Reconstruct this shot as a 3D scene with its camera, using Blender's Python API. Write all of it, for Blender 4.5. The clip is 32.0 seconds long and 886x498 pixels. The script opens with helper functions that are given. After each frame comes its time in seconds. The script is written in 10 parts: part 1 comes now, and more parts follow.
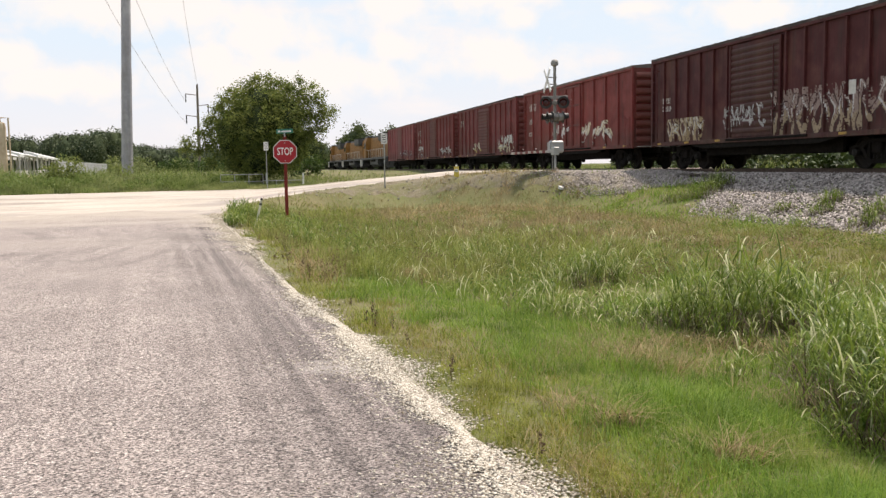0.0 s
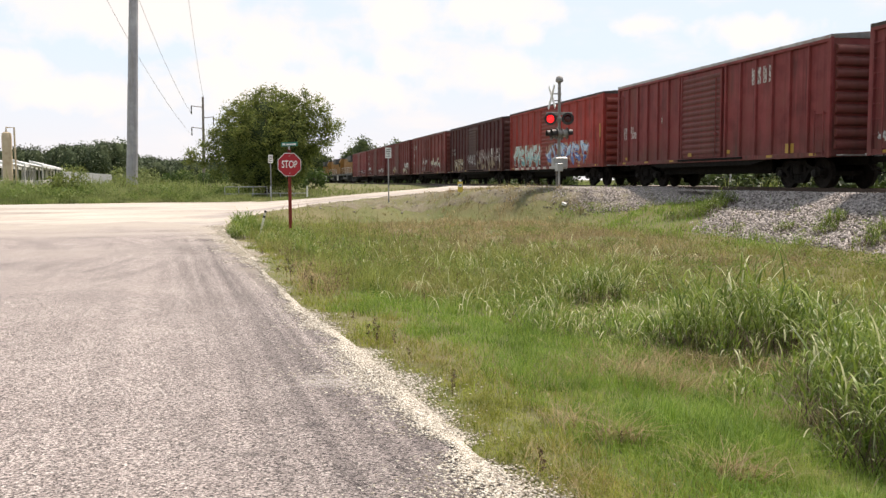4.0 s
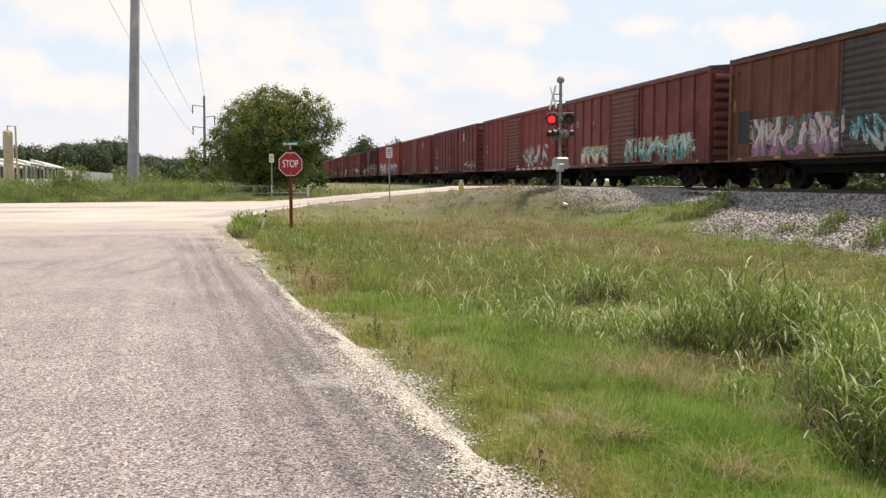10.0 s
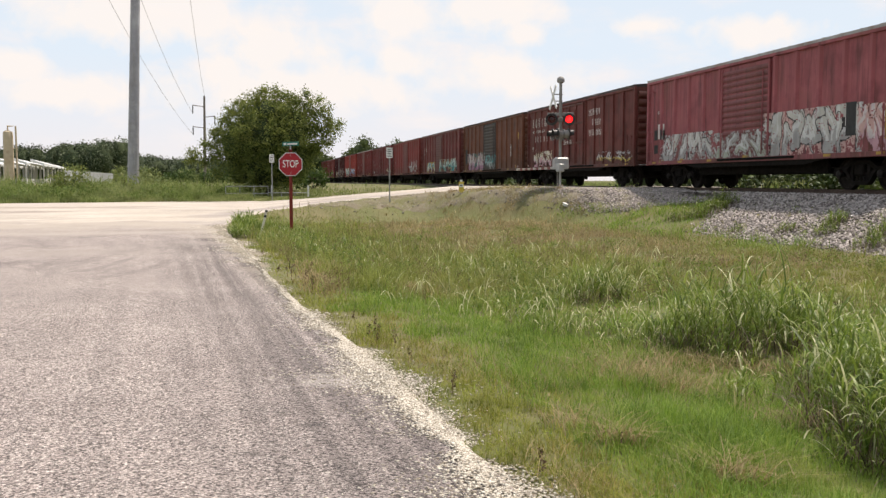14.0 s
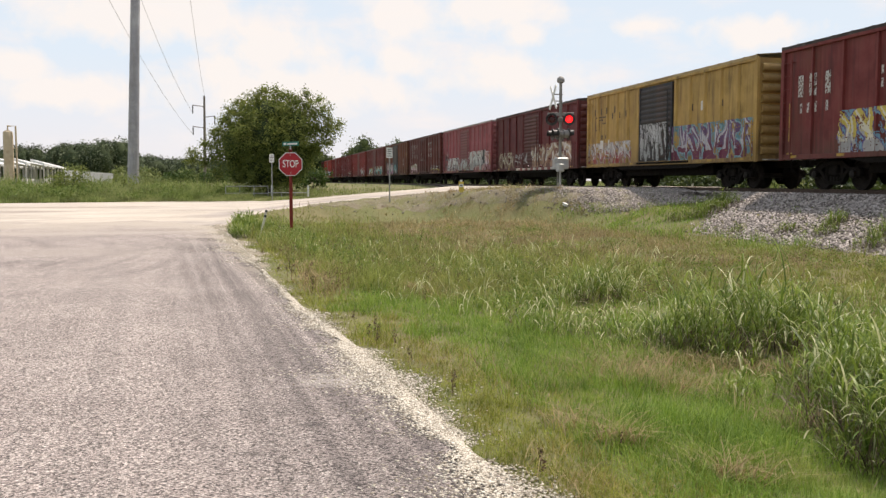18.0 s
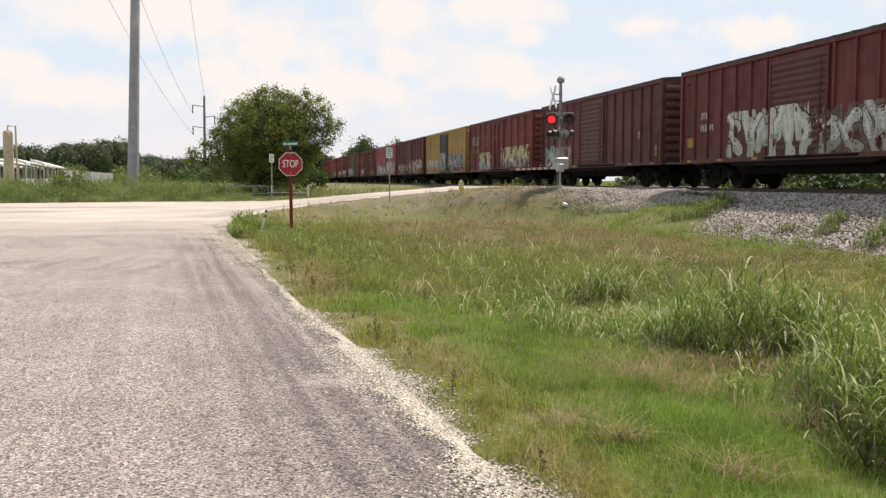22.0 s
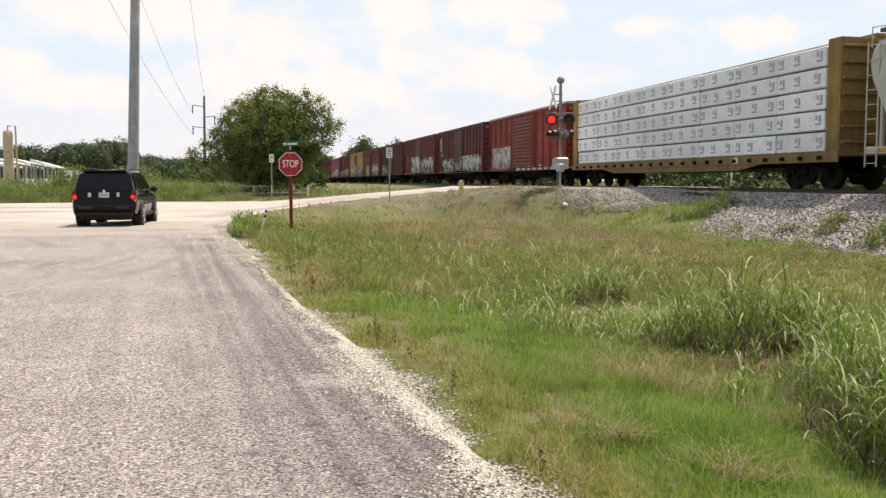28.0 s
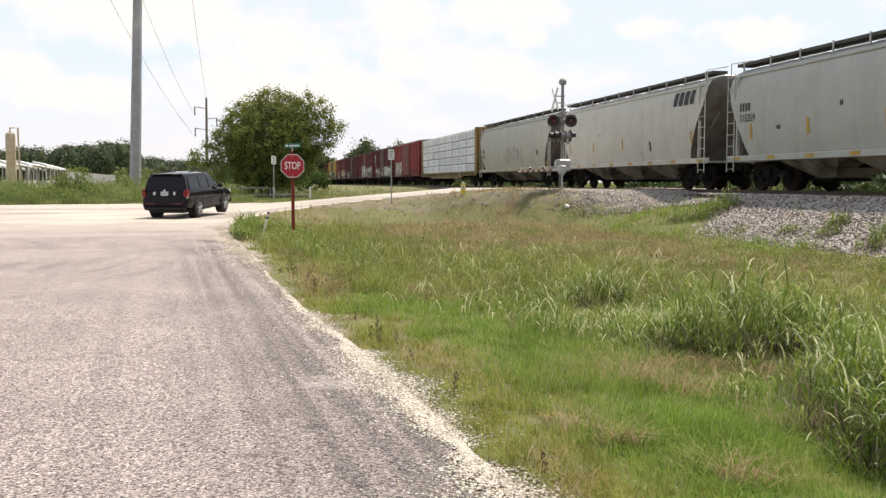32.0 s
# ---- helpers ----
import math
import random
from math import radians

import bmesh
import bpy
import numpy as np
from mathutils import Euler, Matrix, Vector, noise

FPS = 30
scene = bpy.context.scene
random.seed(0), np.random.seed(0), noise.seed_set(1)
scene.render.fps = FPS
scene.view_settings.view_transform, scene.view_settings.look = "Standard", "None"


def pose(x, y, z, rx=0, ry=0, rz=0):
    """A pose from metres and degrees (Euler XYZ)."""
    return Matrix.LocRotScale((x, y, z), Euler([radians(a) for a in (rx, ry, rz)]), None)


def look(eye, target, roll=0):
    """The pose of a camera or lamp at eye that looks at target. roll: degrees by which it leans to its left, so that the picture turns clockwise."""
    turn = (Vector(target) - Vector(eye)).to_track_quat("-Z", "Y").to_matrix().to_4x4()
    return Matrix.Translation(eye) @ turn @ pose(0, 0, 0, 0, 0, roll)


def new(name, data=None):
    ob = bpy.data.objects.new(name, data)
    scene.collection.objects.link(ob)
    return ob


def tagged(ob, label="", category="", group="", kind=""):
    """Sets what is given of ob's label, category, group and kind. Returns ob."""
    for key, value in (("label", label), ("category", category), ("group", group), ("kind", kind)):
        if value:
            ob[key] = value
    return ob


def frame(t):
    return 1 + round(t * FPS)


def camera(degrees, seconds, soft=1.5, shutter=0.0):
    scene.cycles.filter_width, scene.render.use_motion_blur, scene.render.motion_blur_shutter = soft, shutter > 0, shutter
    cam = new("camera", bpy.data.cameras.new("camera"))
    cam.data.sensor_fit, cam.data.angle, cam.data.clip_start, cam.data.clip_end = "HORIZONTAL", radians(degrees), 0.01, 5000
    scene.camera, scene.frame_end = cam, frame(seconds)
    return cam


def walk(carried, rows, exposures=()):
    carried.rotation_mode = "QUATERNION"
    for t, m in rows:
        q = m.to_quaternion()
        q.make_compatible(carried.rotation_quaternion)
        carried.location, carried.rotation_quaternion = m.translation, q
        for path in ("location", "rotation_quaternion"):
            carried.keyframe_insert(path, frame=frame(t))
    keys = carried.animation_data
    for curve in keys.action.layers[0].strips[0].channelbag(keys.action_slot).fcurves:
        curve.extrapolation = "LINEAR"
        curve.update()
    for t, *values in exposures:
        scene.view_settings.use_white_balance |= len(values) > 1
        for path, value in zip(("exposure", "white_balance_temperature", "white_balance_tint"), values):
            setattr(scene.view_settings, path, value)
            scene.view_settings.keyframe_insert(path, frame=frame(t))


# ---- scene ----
# World: metres, x across the railway, y along it (the train runs towards +y), z up; the paved road lies at z = 0.
EYE = 1.4


def aim(yaw, pitch, roll):
    """Pose of the camera on its stand: degrees to the right of +y, up, and of lean."""
    return pose(0, 0, EYE, 90 + pitch, 0, -yaw) @ pose(0, 0, 0, 0, 0, roll)


cam = camera(52.28, 32.0, soft=1.4)
walk(cam, [(t, aim(a, b, c)) for t, a, b, c in (
    (0.0, 12.619, -5.258, -0.940), (0.5, 12.492, -5.043, -1.040), (1.0, 12.682, -4.664, -0.940),
    (1.5, 12.660, -4.439, -0.870), (2.0, 12.585, -4.345, -0.594), (2.5, 12.582, -4.350, -0.478),
    (3.0, 12.540, -4.302, -0.385), (3.5, 12.484, -4.321, -0.314), (5.5, 12.403, -4.322, -0.061),
    (6.0, 12.415, -4.345, -0.070), (8.0, 12.406, -4.338, -0.060), (12.0, 12.392, -4.318, -0.050),
    (20.0, 12.394, -4.322, -0.035), (28.0, 12.399, -4.318, -0.030), (29.5, 12.396, -4.315, -0.042),
    (30.0, 12.447, -4.362, -0.046), (30.5, 12.448, -4.356, -0.042), (31.0, 12.504, -4.338, -0.010),
    (31.5, 12.351, -4.297, -0.070), (32.0, 12.275, -4.208, -0.030))],
     exposures=tuple((t, e, 6980, 15) for t, e in ((0.0, 0.20), (3.0, 0.26), (7.0, 0.24), (9.0, 0.21), (12.0, 0.17), (14.0, 0.14), (19.0, 0.13), (24.0, 0.15), (28.0, 0.21), (30.0, 0.24), (32.0, 0.28))))

# ---- daylight ----
SUN_AZ, SUN_EL = 62.0, 66.0     # degrees from +y towards +x, and above the horizon
world = bpy.data.worlds.new("sky")
scene.world = world
world.use_nodes = True
wn, wl = world.node_tree.nodes, world.node_tree.links
wn.clear()


def wnode(kind, **kw):
    n = wn.new(kind)
    for k, v in kw.items():
        if k in n.inputs:
            n.inputs[k].default_value = v
    return n


sky = wn.new("ShaderNodeTexSky")
sky.sky_type, sky.sun_disc = "NISHITA", False
sky.sun_elevation, sky.sun_rotation = radians(SUN_EL), radians(SUN_AZ)
sky.altitude, sky.air_density, sky.dust_density, sky.ozone_density = 150, 1.0, 1.0, 1.5
w_co = wn.new("ShaderNodeTexCoord")
w_map = wn.new("ShaderNodeMapping")
w_map.inputs["Scale"].default_value = (7.5, 7.5, 19.0)
w_map.inputs["Location"].default_value = (0.62, 0.1, 0.42)
w_noise = wnode("ShaderNodeTexNoise", Scale=1.5, Detail=7.0, Roughness=0.52, Distortion=0.15)
w_ramp = wn.new("ShaderNodeMapRange")
w_ramp.interpolation_type = "SMOOTHSTEP"
w_ramp.inputs["From Min"].default_value, w_ramp.inputs["From Max"].default_value = 0.46, 0.80
w_xyz = wn.new("ShaderNodeSeparateXYZ")


def wrange(src, a, b, c, d):
    r = wn.new("ShaderNodeMapRange")
    for key, val in (("From Min", a), ("From Max", b), ("To Min", c), ("To Max", d)):
        r.inputs[key].default_value = val
    wl.new(src, r.inputs["Value"])
    return r.outputs["Result"]


def wmix(fac, a, b):
    x = wn.new("ShaderNodeMix")
    x.data_type = "RGBA"
    wl.new(fac, x.inputs["Factor"])
    for key, val in (("A", a), ("B", b)):
        if isinstance(val, tuple):
            x.inputs[key].default_value = (*val, 1)
        else:
            wl.new(val, x.inputs[key])
    return x.outputs["Result"]


w_back = wnode("ShaderNodeBackground", Strength=0.088)
w_out = wn.new("ShaderNodeOutputWorld")
wl.new(w_co.outputs["Generated"], w_map.inputs["Vector"])
wl.new(w_co.outputs["Generated"], w_xyz.inputs["Vector"])
wl.new(w_map.outputs["Vector"], w_noise.inputs["Vector"])
wl.new(w_noise.outputs["Fac"], w_ramp.inputs["Value"])
haze = wmix(wrange(w_xyz.outputs["Z"], 0.0, 0.13, 0.0, 1.0), (9.1, 9.15, 9.65), (7.7, 9.2, 10.6))
clear = wmix(wrange(w_xyz.outputs["Z"], 0.15, 0.75, 0.95, 0.62), sky.outputs["Color"], haze)
# heaps of cumulus: bearing, rise, half width, half height
CUMULUS = ((-0.107, 0.170, 0.130, 0.034), (-0.033, 0.170, 0.036, 0.042), (0.031, 0.142, 0.062, 0.034), (-0.020, 0.114, 0.034, 0.024), (0.165, 0.176, 0.050, 0.036), (0.171, 0.128, 0.034, 0.020),
           (0.270, 0.182, 0.080, 0.024), (0.306, 0.157, 0.027, 0.016), (0.288, 0.114, 0.075, 0.028), (0.436, 0.163, 0.030, 0.012), (0.552, 0.152, 0.060, 0.020), (-0.220, 0.112, 0.040, 0.018),
           (-0.168, 0.090, 0.085, 0.020), (0.06, 0.10, 0.16, 0.030))
w_az = wn.new("ShaderNodeMath")
w_az.operation = "ARCTAN2"
wl.new(w_xyz.outputs["X"], w_az.inputs[0])
wl.new(w_xyz.outputs["Y"], w_az.inputs[1])
w_p = wn.new("ShaderNodeCombineXYZ")
wl.new(w_az.outputs["Value"], w_p.inputs["X"])
wl.new(w_xyz.outputs["Z"], w_p.inputs["Y"])
heap = None
for ca, ce, ra, re in CUMULUS:
    mp = wn.new("ShaderNodeMapping")
    mp.inputs["Scale"].default_value, mp.inputs["Location"].default_value = (1 / ra, 1 / re, 1), (-ca / ra, -ce / re, 0)
    wl.new(w_p.outputs["Vector"], mp.inputs["Vector"])
    ln = wn.new("ShaderNodeVectorMath")
    ln.operation = "LENGTH"
    wl.new(mp.outputs["Vector"], ln.inputs[0])
    if heap is None:
        heap = ln.outputs["Value"]
    else:
        mn = wn.new("ShaderNodeMath")
        mn.operation = "SMOOTH_MIN"
        mn.inputs[2].default_value = 0.3
        wl.new(heap, mn.inputs[0])
        wl.new(ln.outputs["Value"], mn.inputs[1])
        heap = mn.outputs["Value"]
w_fluff = wnode("ShaderNodeTexNoise", Scale=26.0, Detail=6.0, Roughness=0.55, Distortion=0.2)
wl.new(w_p.outputs["Vector"], w_fluff.inputs["Vector"])
w_sum = wn.new("ShaderNodeMath")
w_sum.operation = "MULTIPLY_ADD"
w_sum.inputs[1].default_value = 1.9
wl.new(w_fluff.outputs["Fac"], w_sum.inputs[0])
wl.new(heap, w_sum.inputs[2])
puffs = wrange(w_sum.outputs["Value"], 2.10, 1.45, 0.0, 0.85)
clear = wmix(w_ramp.outputs["Result"], clear, (9.4, 9.4, 9.6))
full = wmix(puffs, clear, (9.95, 9.75, 9.5))
wl.new(full, w_back.inputs["Color"])
wl.new(w_back.outputs["Background"], w_out.inputs["Surface"])

sun = new("sun", bpy.data.lights.new("sun", "SUN"))
sun.data.energy, sun.data.angle, sun.data.color = 4.55, radians(2.2), (1.0, 0.945, 0.86)
az, el = radians(SUN_AZ), radians(SUN_EL)
toward = Vector((math.sin(az) * math.cos(el), math.cos(az) * math.cos(el), math.sin(el)))
sun.matrix_world = look(toward * 100, (0, 0, 0))

# ---- materials ----
MATS = {}


def material(name, low, high, scale=6.0, rough=0.75, metal=0.0, bump=0.0, bump_scale=60.0, stain=None, stain_scale=0.9,
             stain_at=(0.52, 0.7), streak=None, speck=None, speck_scale=90.0, stretch=(1, 1, 1), vary=0.0, spec=0.4, glow=0.0):
    """A worn surface: two tones mixed by noise, stains or streaks of a third, fine specks and a bump."""
    if name in MATS:
        return MATS[name]
    m = MATS[name] = bpy.data.materials.new(name)
    m.use_nodes = True
    n, k = m.node_tree.nodes, m.node_tree.links
    b = n["Principled BSDF"]
    b.inputs["Roughness"].default_value, b.inputs["Metallic"].default_value = rough, metal
    b.inputs["Specular IOR Level"].default_value = spec
    co = n.new("ShaderNodeTexCoord")
    mp = n.new("ShaderNodeMapping")
    mp.inputs["Scale"].default_value = stretch
    k.new(co.outputs["Object"], mp.inputs["Vector"])

    def noisy(sc, detail=5.0, src=mp, rough_=0.6):
        t = n.new("ShaderNodeTexNoise")
        t.inputs["Scale"].default_value, t.inputs["Detail"].default_value, t.inputs["Roughness"].default_value = sc, detail, rough_
        k.new(src.outputs["Vector"], t.inputs["Vector"])
        return t

    def blend(fac, a, bcol):
        x = n.new("ShaderNodeMix")
        x.data_type = "RGBA"
        k.new(fac, x.inputs["Factor"])
        for s, v in (("A", a), ("B", bcol)):
            if isinstance(v, tuple):
                x.inputs[s].default_value = (*v, 1)
            else:
                k.new(v, x.inputs[s])
        return x.outputs["Result"]

    def ramp(src, a, c):
        r = n.new("ShaderNodeMapRange")
        r.inputs["From Min"].default_value, r.inputs["From Max"].default_value = a, c
        k.new(src, r.inputs["Value"])
        return r.outputs["Result"]

    col = blend(ramp(noisy(scale).outputs["Fac"], 0.3, 0.7), low, high)
    if stain:
        col = blend(ramp(noisy(stain_scale, 6.0).outputs["Fac"], *stain_at), col, stain)
    if streak:
        ms = n.new("ShaderNodeMapping")
        ms.inputs["Scale"].default_value = (1.5, 2.1, 0.22)
        k.new(co.outputs["Object"], ms.inputs["Vector"])
        col = blend(ramp(noisy(1.6, 4.0, ms).outputs["Fac"], 0.52, 0.86), col, streak)
    if speck:
        col = blend(ramp(noisy(speck_scale, 2.0).outputs["Fac"], 0.55, 0.72), col, speck)
    if vary:
        oi = n.new("ShaderNodeObjectInfo")
        hsv = n.new("ShaderNodeHueSaturation")
        k.new(ramp(oi.outputs["Random"], -(1 - vary) / (2 * vary), 1 + (1 - vary) / (2 * vary)), hsv.inputs["Value"])
        mr = n.new("ShaderNodeMapRange")
        mr.inputs["To Min"].default_value, mr.inputs["To Max"].default_value = 1 - vary, 1 + vary
        k.new(oi.outputs["Random"], mr.inputs["Value"])
        k.new(mr.outputs["Result"], hsv.inputs["Value"])
        k.new(col, hsv.inputs["Color"])
        col = hsv.outputs["Color"]
    k.new(col, b.inputs["Base Color"])
    rr = n.new("ShaderNodeMapRange")
    rr.inputs["To Min"].default_value, rr.inputs["To Max"].default_value = max(0.03, rough - 0.12), min(1, rough + 0.12)
    k.new(noisy(scale * 2.3, 4.0).outputs["Fac"], rr.inputs["Value"])
    k.new(rr.outputs["Result"], b.inputs["Roughness"])
    if bump:
        bp = n.new("ShaderNodeBump")
        bp.inputs["Strength"].default_value, bp.inputs["Distance"].default_value = min(1.0, bump), 0.02
        k.new(noisy(bump_scale, 4.0).outputs["Fac"], bp.inputs["Height"])
        k.new(bp.outputs["Normal"], b.inputs["Normal"])
    if glow:
        b.inputs["Emission Color"].default_value, b.inputs["Emission Strength"].default_value = (*high, 1), glow
    return m


def foliage(name, dark, light, dry=None, dry_at=(0.55, 0.75), patch=0.25, through_=0.45, rough=0.55, mottle=0.0):
    """Leaves or blades: a tone of its own for each, patches of another tone over the place, light that shines through."""
    if name in MATS:
        return MATS[name]
    m = MATS[name] = bpy.data.materials.new(name)
    m.use_nodes = True
    n, k = m.node_tree.nodes, m.node_tree.links
    b = n["Principled BSDF"]
    geo, co = n.new("ShaderNodeNewGeometry"), n.new("ShaderNodeTexCoord")
    mix = n.new("ShaderNodeMix")
    mix.data_type = "RGBA"
    mix.inputs["A"].default_value, mix.inputs["B"].default_value = (*dark, 1), (*light, 1)
    k.new(geo.outputs["Random Per Island"], mix.inputs["Factor"])
    col = mix.outputs["Result"]
    if dry:
        t = n.new("ShaderNodeTexNoise")
        t.inputs["Scale"].default_value, t.inputs["Detail"].default_value = patch, 3.0
        k.new(co.outputs["Object"], t.inputs["Vector"])
        add = n.new("ShaderNodeMath")
        add.operation = "MULTIPLY_ADD"
        add.inputs[1].default_value = 0.22
        k.new(geo.outputs["Random Per Island"], add.inputs[0])
        k.new(t.outputs["Fac"], add.inputs[2])
        r = n.new("ShaderNodeMapRange")
        r.inputs["From Min"].default_value, r.inputs["From Max"].default_value = dry_at
        k.new(add.outputs["Value"], r.inputs["Value"])
        mx = n.new("ShaderNodeMix")
        mx.data_type = "RGBA"
        mx.inputs["B"].default_value = (*dry, 1)
        k.new(r.outputs["Result"], mx.inputs["Factor"])
        k.new(col, mx.inputs["A"])
        col = mx.outputs["Result"]
    if mottle:
        t2 = n.new("ShaderNodeTexNoise")
        t2.inputs["Scale"].default_value, t2.inputs["Detail"].default_value = mottle, 4.0
        k.new(co.outputs["Object"], t2.inputs["Vector"])
        r2 = n.new("ShaderNodeMapRange")
        for key, val in (("From Min", 0.32), ("From Max", 0.68), ("To Min", 0.62), ("To Max", 1.30)):
            r2.inputs[key].default_value = val
        k.new(t2.outputs["Fac"], r2.inputs["Value"])
        hs = n.new("ShaderNodeHueSaturation")
        k.new(r2.outputs["Result"], hs.inputs["Value"])
        k.new(col, hs.inputs["Color"])
        col = hs.outputs["Color"]
    k.new(col, b.inputs["Base Color"])
    b.inputs["Roughness"].default_value = rough
    b.inputs["Specular IOR Level"].default_value = 0.25
    tr = n.new("ShaderNodeBsdfTranslucent")
    k.new(col, tr.inputs["Color"])
    ms = n.new("ShaderNodeMixShader")
    ms.inputs["Fac"].default_value = through_
    k.new(b.outputs["BSDF"], ms.inputs[1])
    k.new(tr.outputs["BSDF"], ms.inputs[2])
    k.new(ms.outputs["Shader"], n["Material Output"].inputs["Surface"])
    return m


# ---- mesh building ----
class Shape:
    """Collects corners and faces of one mesh."""

    def __init__(self):
        self.v, self.f, self.m = [], [], []
        self.slot = 0

    def add(self, verts, faces):
        o = len(self.v)
        self.v += [tuple(p) for p in verts]
        self.f += [tuple(i + o for i in q) for q in faces]
        self.m += [self.slot] * len(faces)
        return self

    def box(self, x0, x1, y0, y1, z0, z1, c=0.0):
        if c <= 0:
            p = [(x, y, z) for x in (x0, x1) for y in (y0, y1) for z in (z0, z1)]
            return self.add(p, [(0, 1, 3, 2), (4, 6, 7, 5), (0, 4, 5, 1), (2, 3, 7, 6), (0, 2, 6, 4), (1, 5, 7, 3)])
        lo, hi = (x0, y0, z0), (x1, y1, z1)
        c = min(c, *(0.45 * abs(h - l) for l, h in zip(lo, hi)))
        ids, p = {}, []
        for s in [(a, b, d) for a in (0, 1) for b in (0, 1) for d in (0, 1)]:
            for ax in range(3):
                q = [(hi[i] if s[i] else lo[i]) + (0 if i == ax else (-c if s[i] else c)) for i in range(3)]
                ids[s, ax] = len(p)
                p.append(q)
        f = []

        def face(idx, normal):
            a, b, d = (Vector(p[i]) for i in idx[:3])
            f.append(tuple(idx) if (b - a).cross(d - a).dot(Vector(normal)) > 0 else tuple(reversed(idx)))
        for ax in range(3):
            o = [i for i in range(3) if i != ax]
            for s in (0, 1):
                loop = []
                for a, b in ((0, 0), (1, 0), (1, 1), (0, 1)):
                    k = [0, 0, 0]
                    k[ax], k[o[0]], k[o[1]] = s, a, b
                    loop.append(ids[tuple(k), ax])
                nn = [0, 0, 0]
                nn[ax] = 1 if s else -1
                face(loop, nn)
            for a in (0, 1):
                for b in (0, 1):
                    k0, k1 = [0, 0, 0], [0, 0, 0]
                    k0[o[0]] = k1[o[0]] = a
                    k0[o[1]] = k1[o[1]] = b
                    k0[ax], k1[ax] = 0, 1
                    nn = [0, 0, 0]
                    nn[o[0]], nn[o[1]] = (1 if a else -1), (1 if b else -1)
                    face([ids[tuple(k0), o[0]], ids[tuple(k1), o[0]], ids[tuple(k1), o[1]], ids[tuple(k0), o[1]]], nn)
        for s in [(a, b, d) for a in (0, 1) for b in (0, 1) for d in (0, 1)]:
            face([ids[s, 0], ids[s, 1], ids[s, 2]], [1 if i else -1 for i in s])
        return self.add(p, f)

    def tube(self, pts, r, n=8, caps=True, r1=None):
        pts = [Vector(q) for q in pts]
        v, f = [], []
        for i, q in enumerate(pts):
            d = (pts[min(i + 1, len(pts) - 1)] - pts[max(i - 1, 0)]).normalized()
            a = d.cross(Vector((0, 0, 1)) if abs(d.z) < 0.9 else Vector((0, 1, 0))).normalized()
            b = d.cross(a)
            rr = r if r1 is None else r + (r1 - r) * i / (len(pts) - 1)
            v += [q + rr * (math.cos(2 * math.pi * j / n) * a + math.sin(2 * math.pi * j / n) * b) for j in range(n)]
        for i in range(len(pts) - 1):
            for j in range(n):
                k = (j + 1) % n
                f.append((i * n + j, i * n + k, (i + 1) * n + k, (i + 1) * n + j))
        if caps:
            f += [tuple(reversed(range(n))), tuple(range((len(pts) - 1) * n, len(pts) * n))]
        return self.add(v, f)

    def lathe(self, profile, n=20, centre=(0, 0, 0), axis="z", ring=False):
        """profile: (radius, height) pairs, turned about an axis through centre; ring: a closed profile with a hole."""
        v, f = [], []
        if ring:
            profile = list(profile) + [profile[0]]
        for r, h in profile:
            for j in range(n):
                a = 2 * math.pi * j / n
                q = (r * math.cos(a), r * math.sin(a), h)
                if axis == "x":
                    q = (h, r * math.cos(a), r * math.sin(a))
                elif axis == "y":
                    q = (r * math.sin(a), h, r * math.cos(a))
                v.append(tuple(c + d for c, d in zip(centre, q)))
        for i in range(len(profile) - 1):
            for j in range(n):
                k = (j + 1) % n
                f.append((i * n + j, i * n + k, (i + 1) * n + k, (i + 1) * n + j))
        if not ring:
            f += [tuple(reversed(range(n))), tuple(range((len(profile) - 1) * n, len(profile) * n))]
        return self.add(v, f)

    def slab(self, outline, a0, a1, axis="x", c=0.0):
        """An outline drawn in the plane across an axis, made thick from a0 to a1."""
        n = len(outline)

        def at(p, a):
            return {"x": (a, p[0], p[1]), "y": (p[0], a, p[1]), "z": (p[0], p[1], a)}[axis]
        v = [at(p, a0) for p in outline] + [at(p, a1) for p in outline]
        f = [tuple(reversed(range(n))), tuple(range(n, 2 * n))]
        f += [(i, (i + 1) % n, n + (i + 1) % n, n + i) for i in range(n)]
        return self.add(v, f)

    def mesh(self, name, *mats, smooth=False):
        me = bpy.data.meshes.new(name)
        me.from_pydata(self.v, [], self.f)
        for m in mats:
            me.materials.append(m)
        if len(mats) > 1:
            me.polygons.foreach_set("material_index", self.m)
        if smooth:
            me.polygons.foreach_set("use_smooth", [True] * len(me.polygons))
        bm = bmesh.new()
        bm.from_mesh(me)
        bmesh.ops.recalc_face_normals(bm, faces=bm.faces)
        bm.to_mesh(me)
        bm.free()
        me.update()
        return me


def smooth_by_angle(me, degrees=40):
    me.polygons.foreach_set("use_smooth", [True] * len(me.polygons))
    me.set_sharp_from_angle(angle=radians(degrees))
    return me


CACHE = {}


def cached(key, make):
    if key not in CACHE:
        CACHE[key] = make()
    return CACHE[key]


def piece(name, me, parent, m=None, label=""):
    """One mesh object under a thing or part."""
    ob = new(name, me)
    ob.parent = parent
    if m is not None:
        ob.matrix_basis = m
    return tagged(ob, label)


def thing(name, label, category, m=None, group="", kind=""):
    ob = new(name)
    ob.empty_display_size = 0.3
    if m is not None:
        ob.matrix_basis = m
    return tagged(ob, label, category, group, kind)


